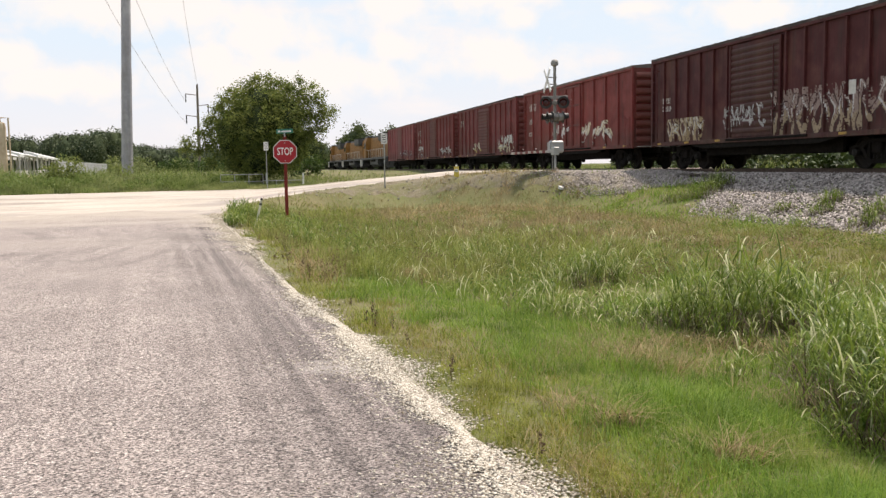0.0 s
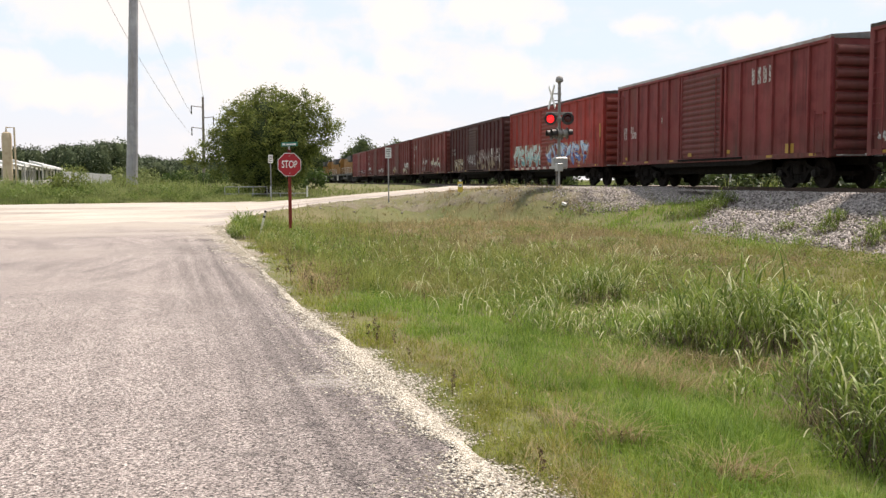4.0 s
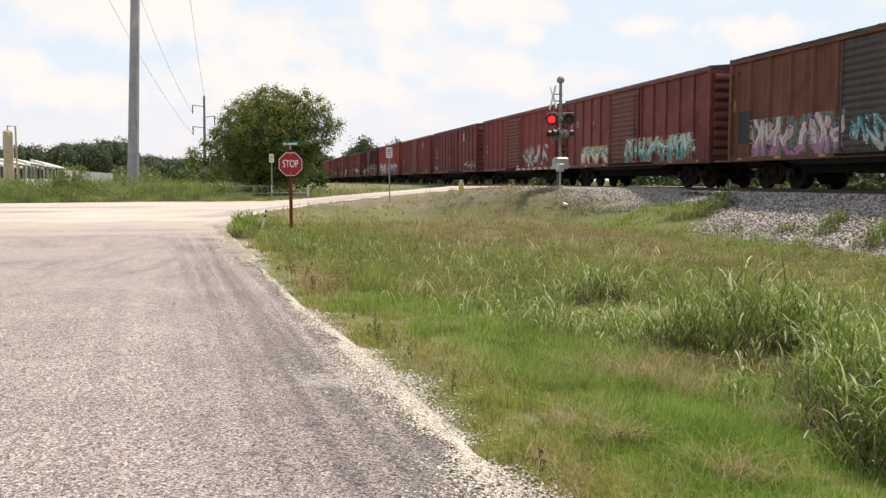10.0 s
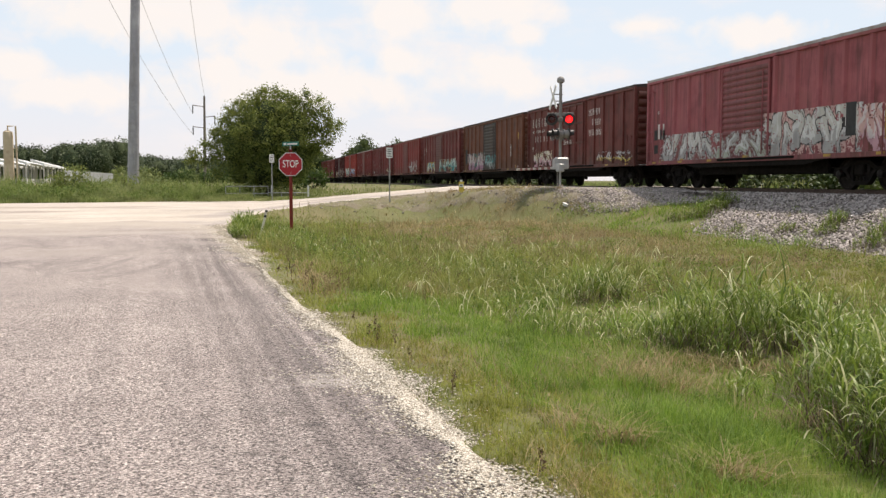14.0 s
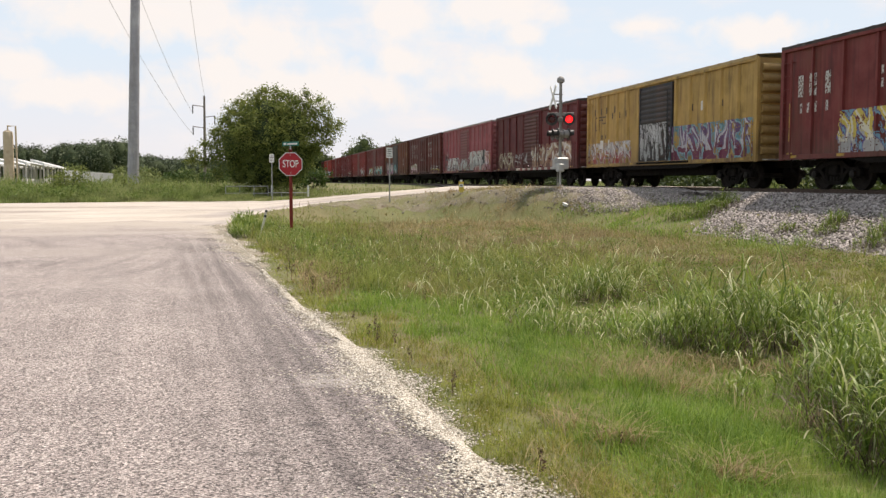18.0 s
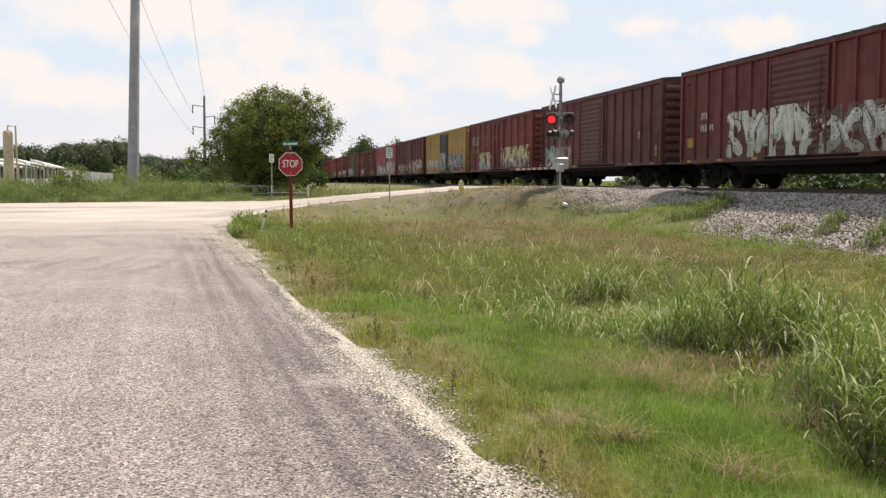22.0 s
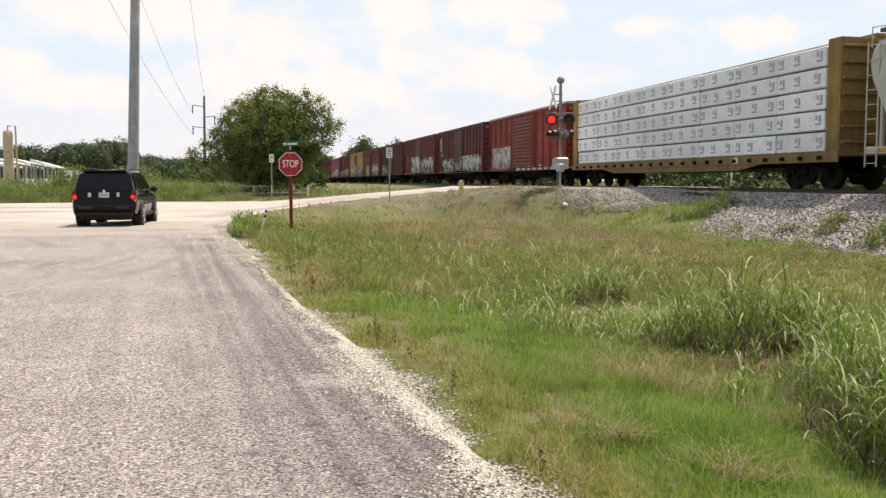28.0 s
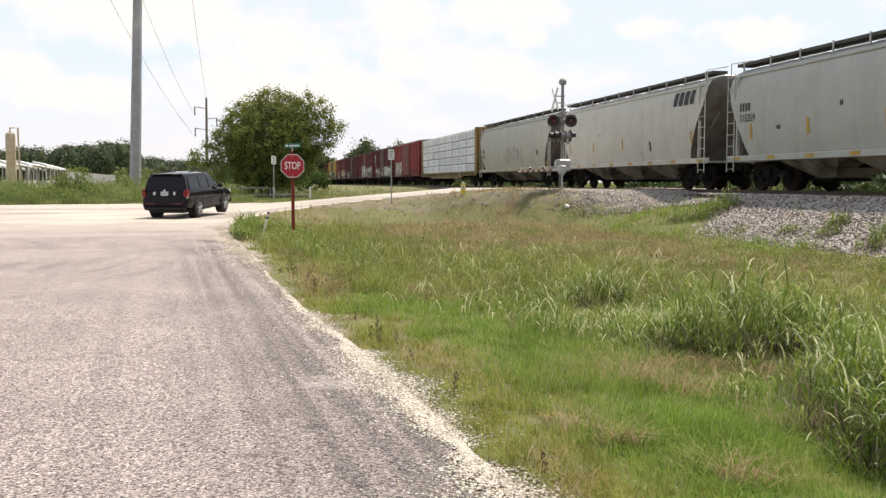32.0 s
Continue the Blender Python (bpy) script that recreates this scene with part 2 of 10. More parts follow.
def bulk(name, verts, faces, mats, slots=None, smooth=False):
    """A large mesh from arrays: corners (n, 3) and faces (m, 3 or 4)."""
    verts, faces = np.asarray(verts, np.float32), np.asarray(faces, np.int32)
    me = bpy.data.meshes.new(name)
    me.vertices.add(len(verts))
    me.vertices.foreach_set("co", verts.ravel())
    w = faces.shape[1]
    me.loops.add(faces.size)
    me.loops.foreach_set("vertex_index", faces.ravel())
    me.polygons.add(len(faces))
    me.polygons.foreach_set("loop_start", np.arange(0, faces.size, w, dtype=np.int32))
    for m in mats:
        me.materials.append(m)
    if slots is not None:
        me.polygons.foreach_set("material_index", np.asarray(slots, np.int32))
    if smooth:
        me.polygons.foreach_set("use_smooth", np.ones(len(faces), bool))
    me.update(calc_edges=True)
    return me

# ---- lie of the land ----
def step(a, b, x):
    t = np.clip((np.asarray(x, float) - a) / (b - a), 0, 1)
    return t * t * (3 - 2 * t)


# the paved road's edge on the field side: x at y
EDGE_Y = [-400, 0, 3.7, 5.1, 7.6, 10.0, 14.3, 19.2, 24.4, 28.3]
EDGE_X = [1.75, 1.36, 1.21, 1.12, 0.93, 0.64, 0.31, -0.10, -0.48, -0.73]
# the gravel road over the crossing: y of its near and far edges at x
NEAR_X = [-60, -8.6, -0.75, -0.1, 1.2, 3.5, 7.0, 10.0, 13.5, 20.0, 70]
NEAR_Y = [30.0, 29.3, 29.0, 34.0, 38.5, 41.0, 42.0, 41.5, 40.2, 39.0, 37.0]
FAR_X = [-60, -30, -13, -4.5, 0.5, 3.5, 8.3, 13.5, 20.0, 70]
FAR_Y = [51, 52, 53, 55, 55, 52, 49.8, 48.4, 47.4, 45.5]
TRACK_X = 18.3


def road_edge(y):
    return np.interp(y, EDGE_Y, EDGE_X)


# where the ballast and the crossing's gravel give way to grass
TOE_Y, TOE_X = [10, 17, 19.6, 21.5, 24.6, 27.5, 28.5, 40], [12.6, 12.5, 13.0, 12.6, 13.2, 15.6, 16.4, 16.4]
APRON_X, APRON_Y = [2.5, 4.5, 6.5, 8.5, 10.6, 12.2, 13.6, 14.7, 15.2, 16.6, 20], [39.6, 39.9, 39.6, 38.3, 35.8, 33.3, 32.0, 30.9, 28.9, 28.0, 27]


def chip_half(y):
    """Half width of the strip of chippings on the paving's edge, which swells and pinches along the road."""
    y = np.asarray(y, float)
    return (0.155 * (1 - 0.55 * step(6.5, 11.5, y)) + 0.17 * step(13.5, 17.5, y)) * np.clip(1 + 0.50 * np.sin(2.1 * y + 0.9) + 0.32 * np.sin(5.3 * y) + 0.2 * np.sin(11.7 * y + 2), 0.12, 2.2)


def crown_z(x):
    return 0.012 + 0.05 * (1 - ((np.asarray(x, float) + 3.6) / 5.0) ** 2).clip(0, 1)


def wave(x, y):
    return np.sin(0.9 * x + 0.37 * y) * np.cos(0.53 * y - 0.41 * x) * 0.5 + 0.5 * np.sin(1.9 * y + 0.6 * x) * np.sin(1.3 * x)


def ramp_z(x, y):
    """Height of the gravel road, which climbs to the rails."""
    rise = 1.1 * np.clip((np.asarray(x, float) + 1.2) / 12.4, 0, 1)
    left = 0.22 * step(30, 52, y)
    return np.maximum(rise, left * (1 - step(0, 6, x)))


def ground_z(x, y):
    x, y = np.asarray(x, float), np.asarray(y, float)
    e = road_edge(np.minimum(y, 28.3))
    d = x - e
    field = -0.04 - 0.34 * step(0.2, 3.6, d) + 0.14 * step(6, 11, x) + 0.05 * wave(x, y) * step(0.5, 3, d)
    bank = field + (0.80 - field) * step(12.0, 16.4, x)
    east = 0.62 + 0.1 * wave(0.2 * x, 0.2 * y)
    z = np.where(x > 20.2, bank + (east - bank) * step(20.2, 23.5, x), bank)
    west = -0.03 - 0.25 * step(0.3, 3.0, -8.6 - x)
    z = np.where(d < 0, np.where(x < -8.6, west, -0.03), z)
    beyond = 0.25 + 0.75 * step(54, 84, y)
    z = z + (np.maximum(beyond, np.where(x > 12.0, z, -9)) - z) * step(50, 58, y)
    near, far = np.interp(x, NEAR_X, NEAR_Y), np.interp(x, FAR_X, FAR_Y)
    shoulder = 5.2 * step(6.5, 13.0, x)
    gap = np.maximum(np.maximum(near - shoulder - y, y - far), 0)
    w = 1 - step(0.0, 4.2, gap)
    w = np.where((x < -0.5) & (y < near), step(24, 29, y), w)
    return z + (ramp_z(x, y) - 0.04 - z) * w


def spaced(lo, a, b, hi, d, grow=1.22):
    mid = list(np.arange(a, b, d))
    up, s = [b], d
    while up[-1] < hi:
        s *= grow
        up.append(up[-1] + s)
    dn, s = [], d
    q = a
    while q > lo:
        s *= grow
        q -= s
        dn.append(q)
    return np.array(dn[::-1] + mid + up)


def sheet(xs, ys, zf):
    X, Y = np.meshgrid(xs, ys)
    v = np.c_[X.ravel(), Y.ravel(), zf(X, Y).ravel()]
    n, m = len(xs), len(ys)
    i = (np.arange(m - 1)[:, None] * n + np.arange(n - 1)[None]).ravel()
    return v, np.c_[i, i + 1, i + n + 1, i + n]


soil = material("field_soil", (0.10, 0.105, 0.034), (0.19, 0.155, 0.075), scale=0.35, rough=0.95, bump=0.8, bump_scale=14,
                stain=(0.115, 0.135, 0.040), stain_scale=0.23, stain_at=(0.45, 0.62), speck=(0.21, 0.17, 0.09), speck_scale=26)
v, f = sheet(spaced(-1500, -12, 24, 2500, 0.35), spaced(-700, 1, 62, 4000, 0.35), ground_z)
ground = new("ground", bulk("ground", v, f, [soil], smooth=True))
tagged(ground, "grassy verge, ditch and railway bank of green and dry grass", "ground", kind="structure")

# ---- paved road ----
# x, y, half lengths, strength and tone of marks on the paving
SCUFFS = ((0.62, 6.15, 0.5, 0.30, 0.42, (0.56, 0.51, 0.47)), (0.33, 5.02, 0.11, 0.09, 0.6, (0.07, 0.06, 0.058)), (0.0, 4.53, 0.10, 0.07, 0.5, (0.07, 0.06, 0.058)),
          (-2.3, 17.9, 0.36, 0.8, 0.42, (0.11, 0.095, 0.090)), (-3.1, 15.2, 0.20, 1.1, 0.40, (0.11, 0.095, 0.090)), (-2.75, 13.9, 0.16, 0.9, 0.30, (0.11, 0.095, 0.090)), (-1.75, 25.6, 0.75, 0.45, 0.60, (0.17, 0.13, 0.10)))


def road_surface():
    """Chip seal: pale aggregate, darker worn wheel tracks, pale dust carried on from the gravel road."""
    m = material("chip_seal", (0.278, 0.230, 0.211), (0.378, 0.320, 0.294), scale=0.8, rough=0.93, bump=1.0, bump_scale=70, stain=(0.20, 0.172, 0.160), stain_scale=0.35, stain_at=(0.52, 0.78),
                 speck=(0.52, 0.475, 0.44), speck_scale=75)
    n, k = m.node_tree.nodes, m.node_tree.links
    base = n["Principled BSDF"].inputs["Base Color"]
    col = base.links[0].from_socket
    co = n.new("ShaderNodeTexCoord")

    def noisy(scale, stretch, detail=4.0, turn=0.0):
        mp = n.new("ShaderNodeMapping")
        mp.inputs["Scale"].default_value, mp.inputs["Rotation"].default_value = stretch, (0, 0, turn)
        t = n.new("ShaderNodeTexNoise")
        t.inputs["Scale"].default_value, t.inputs["Detail"].default_value, t.inputs["Distortion"].default_value = scale, detail, 0.0
        k.new(co.outputs["Object"], mp.inputs["Vector"])
        k.new(mp.outputs["Vector"], t.inputs["Vector"])
        return t.outputs["Fac"]

    def span(src, a, b, c=0.0, d=1.0):
        r = n.new("ShaderNodeMapRange")
        for key, val in (("From Min", a), ("From Max", b), ("To Min", c), ("To Max", d)):
            r.inputs[key].default_value = val
        k.new(src, r.inputs["Value"])
        return r.outputs["Result"]

    def over(fac, a, bcol):
        x = n.new("ShaderNodeMix")
        x.data_type = "RGBA"
        k.new(fac, x.inputs["Factor"])
        k.new(a, x.inputs["A"])
        x.inputs["B"].default_value = (*bcol, 1)
        return x.outputs["Result"]

    def math_(op, a, bval):
        x = n.new("ShaderNodeMath")
        x.operation = op
        k.new(a, x.inputs[0])
        if isinstance(bval, float):
            x.inputs[1].default_value = bval
        else:
            k.new(bval, x.inputs[1])
        return x.outputs["Value"]
    xyz = n.new("ShaderNodeSeparateXYZ")
    k.new(co.outputs["Object"], xyz.inputs["Vector"])
    turn = n.new("ShaderNodeMapping")
    turn.inputs["Rotation"].default_value = (0, 0, -0.085)
    k.new(co.outputs["Object"], turn.inputs["Vector"])
    lane = n.new("ShaderNodeSeparateXYZ")
    k.new(turn.outputs["Vector"], lane.inputs["Vector"])

    def along(scale, stretch, detail=4.0):
        mp, t = n.new("ShaderNodeMapping"), n.new("ShaderNodeTexNoise")
        mp.inputs["Scale"].default_value = stretch
        t.inputs["Scale"].default_value, t.inputs["Detail"].default_value, t.inputs["Distortion"].default_value = scale, detail, 0.3
        k.new(turn.outputs["Vector"], mp.inputs["Vector"])
        k.new(mp.outputs["Vector"], t.inputs["Vector"])
        return t.outputs["Fac"]
    # aggregate: dark binder between pale stones
    col = over(span(noisy(58.0, (1, 1, 1), 2.0), 0.52, 0.64, 0, 0.62), col, (0.095, 0.080, 0.074))
    col = over(span(noisy(52.0, (1, 1, 1), 2.0, 0.8), 0.56, 0.68, 0, 0.70), col, (0.64, 0.575, 0.53))
    # worn tracks along the lane
    col = over(span(along(1.0, (1.9, 0.06, 1), 4.0), 0.53, 0.72, 0, 0.24), col, (0.115, 0.098, 0.092))
    band = math_("MULTIPLY", span(lane.outputs["X"], -0.25, 0.95), span(along(1.0, (6.5, 0.11, 1), 5.0), 0.36, 0.60, 0.15, 1.0))
    band = math_("MULTIPLY", band, span(xyz.outputs["Y"], 19.0, 29.0, 1.0, 0.35))
    col = over(math_("MULTIPLY", band, 0.74), col, (0.098, 0.082, 0.079))
    # arcs left by turning tyres
    off = n.new("ShaderNodeVectorMath")
    off.operation = "SUBTRACT"
    off.inputs[1].default_value = (-14.0, 17.5, 0.0)
    k.new(co.outputs["Object"], off.inputs[0])
    far_ = n.new("ShaderNodeVectorMath")
    far_.operation = "LENGTH"
    k.new(off.outputs["Vector"], far_.inputs[0])
    arcs = n.new("ShaderNodeTexNoise")
    arcs.noise_dimensions = "1D"
    arcs.inputs["Scale"].default_value, arcs.inputs["Detail"].default_value = 1.5, 3.0
    k.new(far_.outputs["Value"], arcs.inputs["W"])
    arc = math_("MULTIPLY", span(arcs.outputs["Fac"], 0.46, 0.72), span(noisy(0.25, (1, 1, 1), 2.0), 0.40, 0.54))
    arc = math_("MULTIPLY", arc, math_("MULTIPLY", span(xyz.outputs["Y"], 9.0, 14.0, 0.0, 0.42), span(xyz.outputs["Y"], 19.0, 26.0, 1.0, 0.25)))
    col = over(arc, col, (0.105, 0.090, 0.086))
    cell, tone = n.new("ShaderNodeTexVoronoi"), n.new("ShaderNodeHueSaturation")
    cell.inputs["Scale"].default_value = 95.0
    k.new(co.outputs["Object"], cell.inputs["Vector"])
    grey = n.new("ShaderNodeSeparateColor")
    k.new(cell.outputs["Color"], grey.inputs["Color"])
    k.new(span(grey.outputs["Red"], 0.0, 1.0, 0.18, 1.80), tone.inputs["Value"])
    k.new(col, tone.inputs["Color"])
    col = tone.outputs["Color"]
    # chippings dragged across the lane, and old dark spots
    for cx, cy, rx, ry, amount, tone_ in SCUFFS:
        mp, ln = n.new("ShaderNodeMapping"), n.new("ShaderNodeVectorMath")
        mp.inputs["Scale"].default_value, mp.inputs["Location"].default_value = (1 / rx, 1 / ry, 0), (-cx / rx, -cy / ry, 0)
        ln.operation = "LENGTH"
        k.new(co.outputs["Object"], mp.inputs["Vector"])
        k.new(mp.outputs["Vector"], ln.inputs[0])
        edge = math_("ADD", span(ln.outputs["Value"], 0.0, 1.6, 1.0, -0.6), span(noisy(5.0, (1, 1, 1), 5.0), 0.3, 0.7, -0.45, 0.45))
        col = over(span(edge, 0.1, 0.8, 0, amount), col, tone_)
    dust = math_("ADD", span(xyz.outputs["Y"], 8.0, 30.0, -0.50, 0.80), span(noisy(0.38, (0.40, 1, 1), 6.0), 0.22, 0.78, -0.2, 1.2))
    col = over(span(dust, 0.60, 1.25, 0, 0.70), col, (0.375, 0.325, 0.290))
    reach = math_("ADD", xyz.outputs["Y"], span(xyz.outputs["X"], -2.6, -0.6, 0.0, 3.4))
    drift = math_("ADD", span(reach, 21.0, 29.5, -0.35, 1.0), span(noisy(0.55, (0.45, 1, 1), 6.0), 0.25, 0.75, -0.55, 0.75))
    col = over(span(drift, 0.35, 0.95, 0, 0.85), col, (0.43, 0.375, 0.318))
    # crumbled tan margin where the edge breaks up
    edge = math_("MULTIPLY", span(lane.outputs["X"], 0.95, 1.42), span(noisy(2.2, (1, 0.5, 1), 6.0), 0.34, 0.58))
    col = over(math_("MULTIPLY", edge, span(xyz.outputs["Y"], 9.5, 16.0, 0.0, 0.85)), col, (0.40, 0.345, 0.28))
    k.new(col, base)
    return m


asphalt = road_surface()
limestone = material("crushed_limestone", (0.43, 0.372, 0.310), (0.54, 0.48, 0.41), scale=0.5, rough=0.96, bump=0.7, bump_scale=40,
                     stain=(0.275, 0.232, 0.198), stain_scale=0.30, stain_at=(0.50, 0.66), streak=(0.33, 0.28, 0.24), speck=(0.60, 0.55, 0.48), speck_scale=30,
                     stretch=(0.45, 1, 1))


def rutted(m):
    """Grey compacted ruts that sweep round the junction, and greyer stone where the paving still shows through."""
    n, k = m.node_tree.nodes, m.node_tree.links
    base = n["Principled BSDF"].inputs["Base Color"]
    col = base.links[0].from_socket
    co, xyz = n.new("ShaderNodeTexCoord"), n.new("ShaderNodeSeparateXYZ")
    k.new(co.outputs["Object"], xyz.inputs["Vector"])
    off, ln, rings, patch = n.new("ShaderNodeVectorMath"), n.new("ShaderNodeVectorMath"), n.new("ShaderNodeTexNoise"), n.new("ShaderNodeTexNoise")
    off.operation, ln.operation = "SUBTRACT", "LENGTH"
    off.inputs[1].default_value = (9.0, 14.0, 0.0)
    k.new(co.outputs["Object"], off.inputs[0])
    k.new(off.outputs["Vector"], ln.inputs[0])
    rings.noise_dimensions = "1D"
    rings.inputs["Scale"].default_value, rings.inputs["Detail"].default_value = 0.75, 3.0
    k.new(ln.outputs["Value"], rings.inputs["W"])
    patch.inputs["Scale"].default_value, patch.inputs["Detail"].default_value = 0.16, 5.0
    k.new(co.outputs["Object"], patch.inputs["Vector"])

    def span(src, a, b, c=0.0, d=1.0):
        r = n.new("ShaderNodeMapRange")
        for key, val in (("From Min", a), ("From Max", b), ("To Min", c), ("To Max", d)):
            r.inputs[key].default_value = val
        k.new(src, r.inputs["Value"])
        return r.outputs["Result"]

    def math_(op, a, b):
        x = n.new("ShaderNodeMath")
        x.operation = op
        k.new(a, x.inputs[0])
        k.new(b, x.inputs[1])
        return x.outputs["Value"]
    rut = math_("MULTIPLY", span(rings.outputs["Fac"], 0.50, 0.64), span(patch.outputs["Fac"], 0.38, 0.60, 0.0, 0.60))
    west = math_("MULTIPLY", span(xyz.outputs["X"], -7.0, -20.0), span(patch.outputs["Fac"], 0.30, 0.60, 0.25, 0.95))
    fine = n.new("ShaderNodeTexNoise")
    fine.inputs["Scale"].default_value, fine.inputs["Detail"].default_value = 0.42, 6.0
    k.new(co.outputs["Object"], fine.inputs["Vector"])
    fringe = math_("ADD", span(xyz.outputs["Y"], 27.5, 34.5, 1.25, -0.35), span(fine.outputs["Fac"], 0.25, 0.75, -0.8, 0.8))
    fringe = math_("MULTIPLY", span(fringe, 0.1, 0.9, 0.0, 0.9), span(xyz.outputs["X"], 1.5, -1.0))
    # a dark wheel track that rounds the corner just inside the road's near edge
    inner, bend, rad = n.new("ShaderNodeMath"), n.new("ShaderNodeCombineXYZ"), n.new("ShaderNodeVectorMath")
    inner.operation, inner.inputs[1].default_value = "MINIMUM", 0.0
    k.new(span(xyz.outputs["X"], -3.0, 7.0, -10.0, 0.0), inner.inputs[0])
    k.new(inner.outputs["Value"], bend.inputs["X"])
    k.new(span(xyz.outputs["Y"], 35.0, 55.0, 0.0, 20.0), bend.inputs["Y"])
    rad.operation = "LENGTH"
    k.new(bend.outputs["Vector"], rad.inputs[0])
    wobble = math_("ADD", rad.outputs["Value"], span(fine.outputs["Fac"], 0.3, 0.7, -0.35, 0.35))
    track = math_("MULTIPLY", span(wobble, 6.9, 7.5), span(wobble, 9.4, 8.3))
    track = math_("MULTIPLY", track, math_("MULTIPLY", span(xyz.outputs["X"], 13.0, 6.0, 0.15, 0.95), span(xyz.outputs["Y"], 34.6, 36.6)))
    both = math_("MAXIMUM", math_("MAXIMUM", rut, west), math_("MAXIMUM", fringe, track))
    x = n.new("ShaderNodeMix")
    x.data_type = "RGBA"
    k.new(both, x.inputs["Factor"])
    k.new(col, x.inputs["A"])
    x.inputs["B"].default_value = (0.315, 0.275, 0.252, 1)
    k.new(x.outputs["Result"], base)


rutted(limestone)


def road_mesh():
    ys = np.r_[np.arange(-400, -4, 6.0), np.arange(-4, 31.2, 0.3)]
    u = np.linspace(0, 1, 42)
    Y = np.repeat(ys[:, None], len(u), 1)
    right = road_edge(np.minimum(ys, 28.3)) - 0.03
    right = np.where(ys > 27.5, right - (ys - 27.5) * 0.35, right)
    left = -8.4 + 0.1 * np.sin(1.7 * ys)
    X = left[:, None] + (right - left)[:, None] * u[None]
    Y = Y + np.where(ys[:, None] > 28, 0.8 * np.sin(X * 1.3) + 0.4 * np.sin(X * 3.1), 0) * step(28, 31, ys)[:, None]
    Z = crown_z(X) - 0.012 * step(0.985, 1, u)[None]
    Z = np.where(Y > 24, np.maximum(Z, ground_z(X, Y) + 0.012), Z)
    n, m = len(u), len(ys)
    i = (np.arange(m - 1)[:, None] * n + np.arange(n - 1)[None]).ravel()
    return bulk("road", np.c_[X.ravel(), Y.ravel(), Z.ravel()], np.c_[i, i + 1, i + n + 1, i + n], [asphalt], smooth=True)


tagged(new("road", road_mesh()), "worn grey chip-seal road with darker wheel tracks", "road", kind="structure")


chip_bed = material("chipping_bed", (0.17, 0.145, 0.095), (0.36, 0.315, 0.25), scale=22, rough=0.95, bump=1.0, bump_scale=60, stain=(0.30, 0.25, 0.19), stain_scale=2.2, stain_at=(0.55, 0.75), speck=(0.22, 0.19, 0.16), speck_scale=85)


def shoulder_mesh():
    rng = np.random.default_rng(9)
    ys = np.r_[np.arange(-60, -2, 3.0), np.arange(-2, 29.0, 0.045)]
    mid = road_edge(np.minimum(ys, 28.3)) - 0.13 + 0.10 * step(13.5, 17.5, ys)
    ragged = 0.05 * np.sin(2.9 * ys) + 0.035 * np.sin(7.3 * ys + 1) + rng.normal(0, 0.018, len(ys))
    lo = mid + 0.02 - (0.5 + 0.35 * step(13.5, 17.5, ys)) * chip_half(ys) + rng.normal(0, 0.014, len(ys))
    hi = mid + 0.05 + (0.55 + 0.35 * step(13.5, 17.5, ys)) * chip_half(ys) + 0.5 * ragged
    X = np.stack([lo - 0.03, lo + 0.05, mid, hi - 0.04, hi], 1)
    Y = np.repeat(ys[:, None], 5, 1)
    Z = np.stack([crown_z(lo - 0.03) - 0.012, crown_z(lo + 0.05) - 0.010 + 0.016 * step(13.5, 17.5, ys), crown_z(mid) - 0.004 + 0.012 * step(13.5, 17.5, ys), ground_z(hi - 0.04, ys) + 0.006, ground_z(hi, ys) - 0.02], 1)
    i = (np.arange(len(ys) - 1)[:, None] * 5 + np.arange(4)[None]).ravel()
    return bulk("gravel_shoulder", np.c_[X.ravel(), Y.ravel(), Z.ravel()], np.c_[i, i + 1, i + 6, i + 5], [chip_bed], smooth=True)


tagged(new("gravel_shoulder", shoulder_mesh()), "ragged strip of pale gravel along the road edge", "road shoulder", kind="structure")


def gravel_road_mesh():
    xs = np.r_[np.arange(-60, -14, 2.0), np.arange(-14, 24, 0.3), np.arange(24, 71, 2.0)]
    u = np.linspace(0, 1, 60)
    near = np.interp(xs, NEAR_X, NEAR_Y) + 0.12 * np.sin(2.3 * xs) + 0.09 * np.sin(5.1 * xs)
    far = np.interp(xs, FAR_X, FAR_Y) + 0.2 * np.sin(1.1 * xs) + 0.1 * np.sin(4.1 * xs)
    near = np.where(xs < -0.75, near - 1.4 + 0.7 * np.sin(0.8 * xs) + 0.35 * np.sin(2.9 * xs), near)
    X = np.repeat(xs[:, None], len(u), 1)
    Y = near[:, None] + (far - near)[:, None] * u[None]
    Z = ground_z(X, Y) + 0.045
    Z -= 0.05 * (step(0.95, 1, u) + 0.9 * (1 - step(0, 0.04, u)))[None]
    hump = (np.abs(X - TRACK_X) < 2.0)
    Z = np.where(hump, np.minimum(Z, 1.06), Z)
    n = len(u)
    i = (np.arange(len(xs) - 1)[:, None] * n + np.arange(n - 1)[None]).ravel()
    return bulk("gravel_road", np.c_[X.ravel(), Y.ravel(), Z.ravel()], np.c_[i, i + n, i + n + 1, i + 1], [limestone], smooth=True)


tagged(new("gravel_road", gravel_road_mesh()), "pale dusty crushed limestone road climbing to the crossing", "road", kind="structure")

# ---- railway ----
ballast_mat = material("ballast", (0.185, 0.165, 0.153), (0.40, 0.37, 0.345), scale=9, rough=0.95, bump=1.0, bump_scale=13,
                       stain=(0.13, 0.11, 0.10), stain_scale=0.6, speck=(0.5, 0.47, 0.44), speck_scale=16)


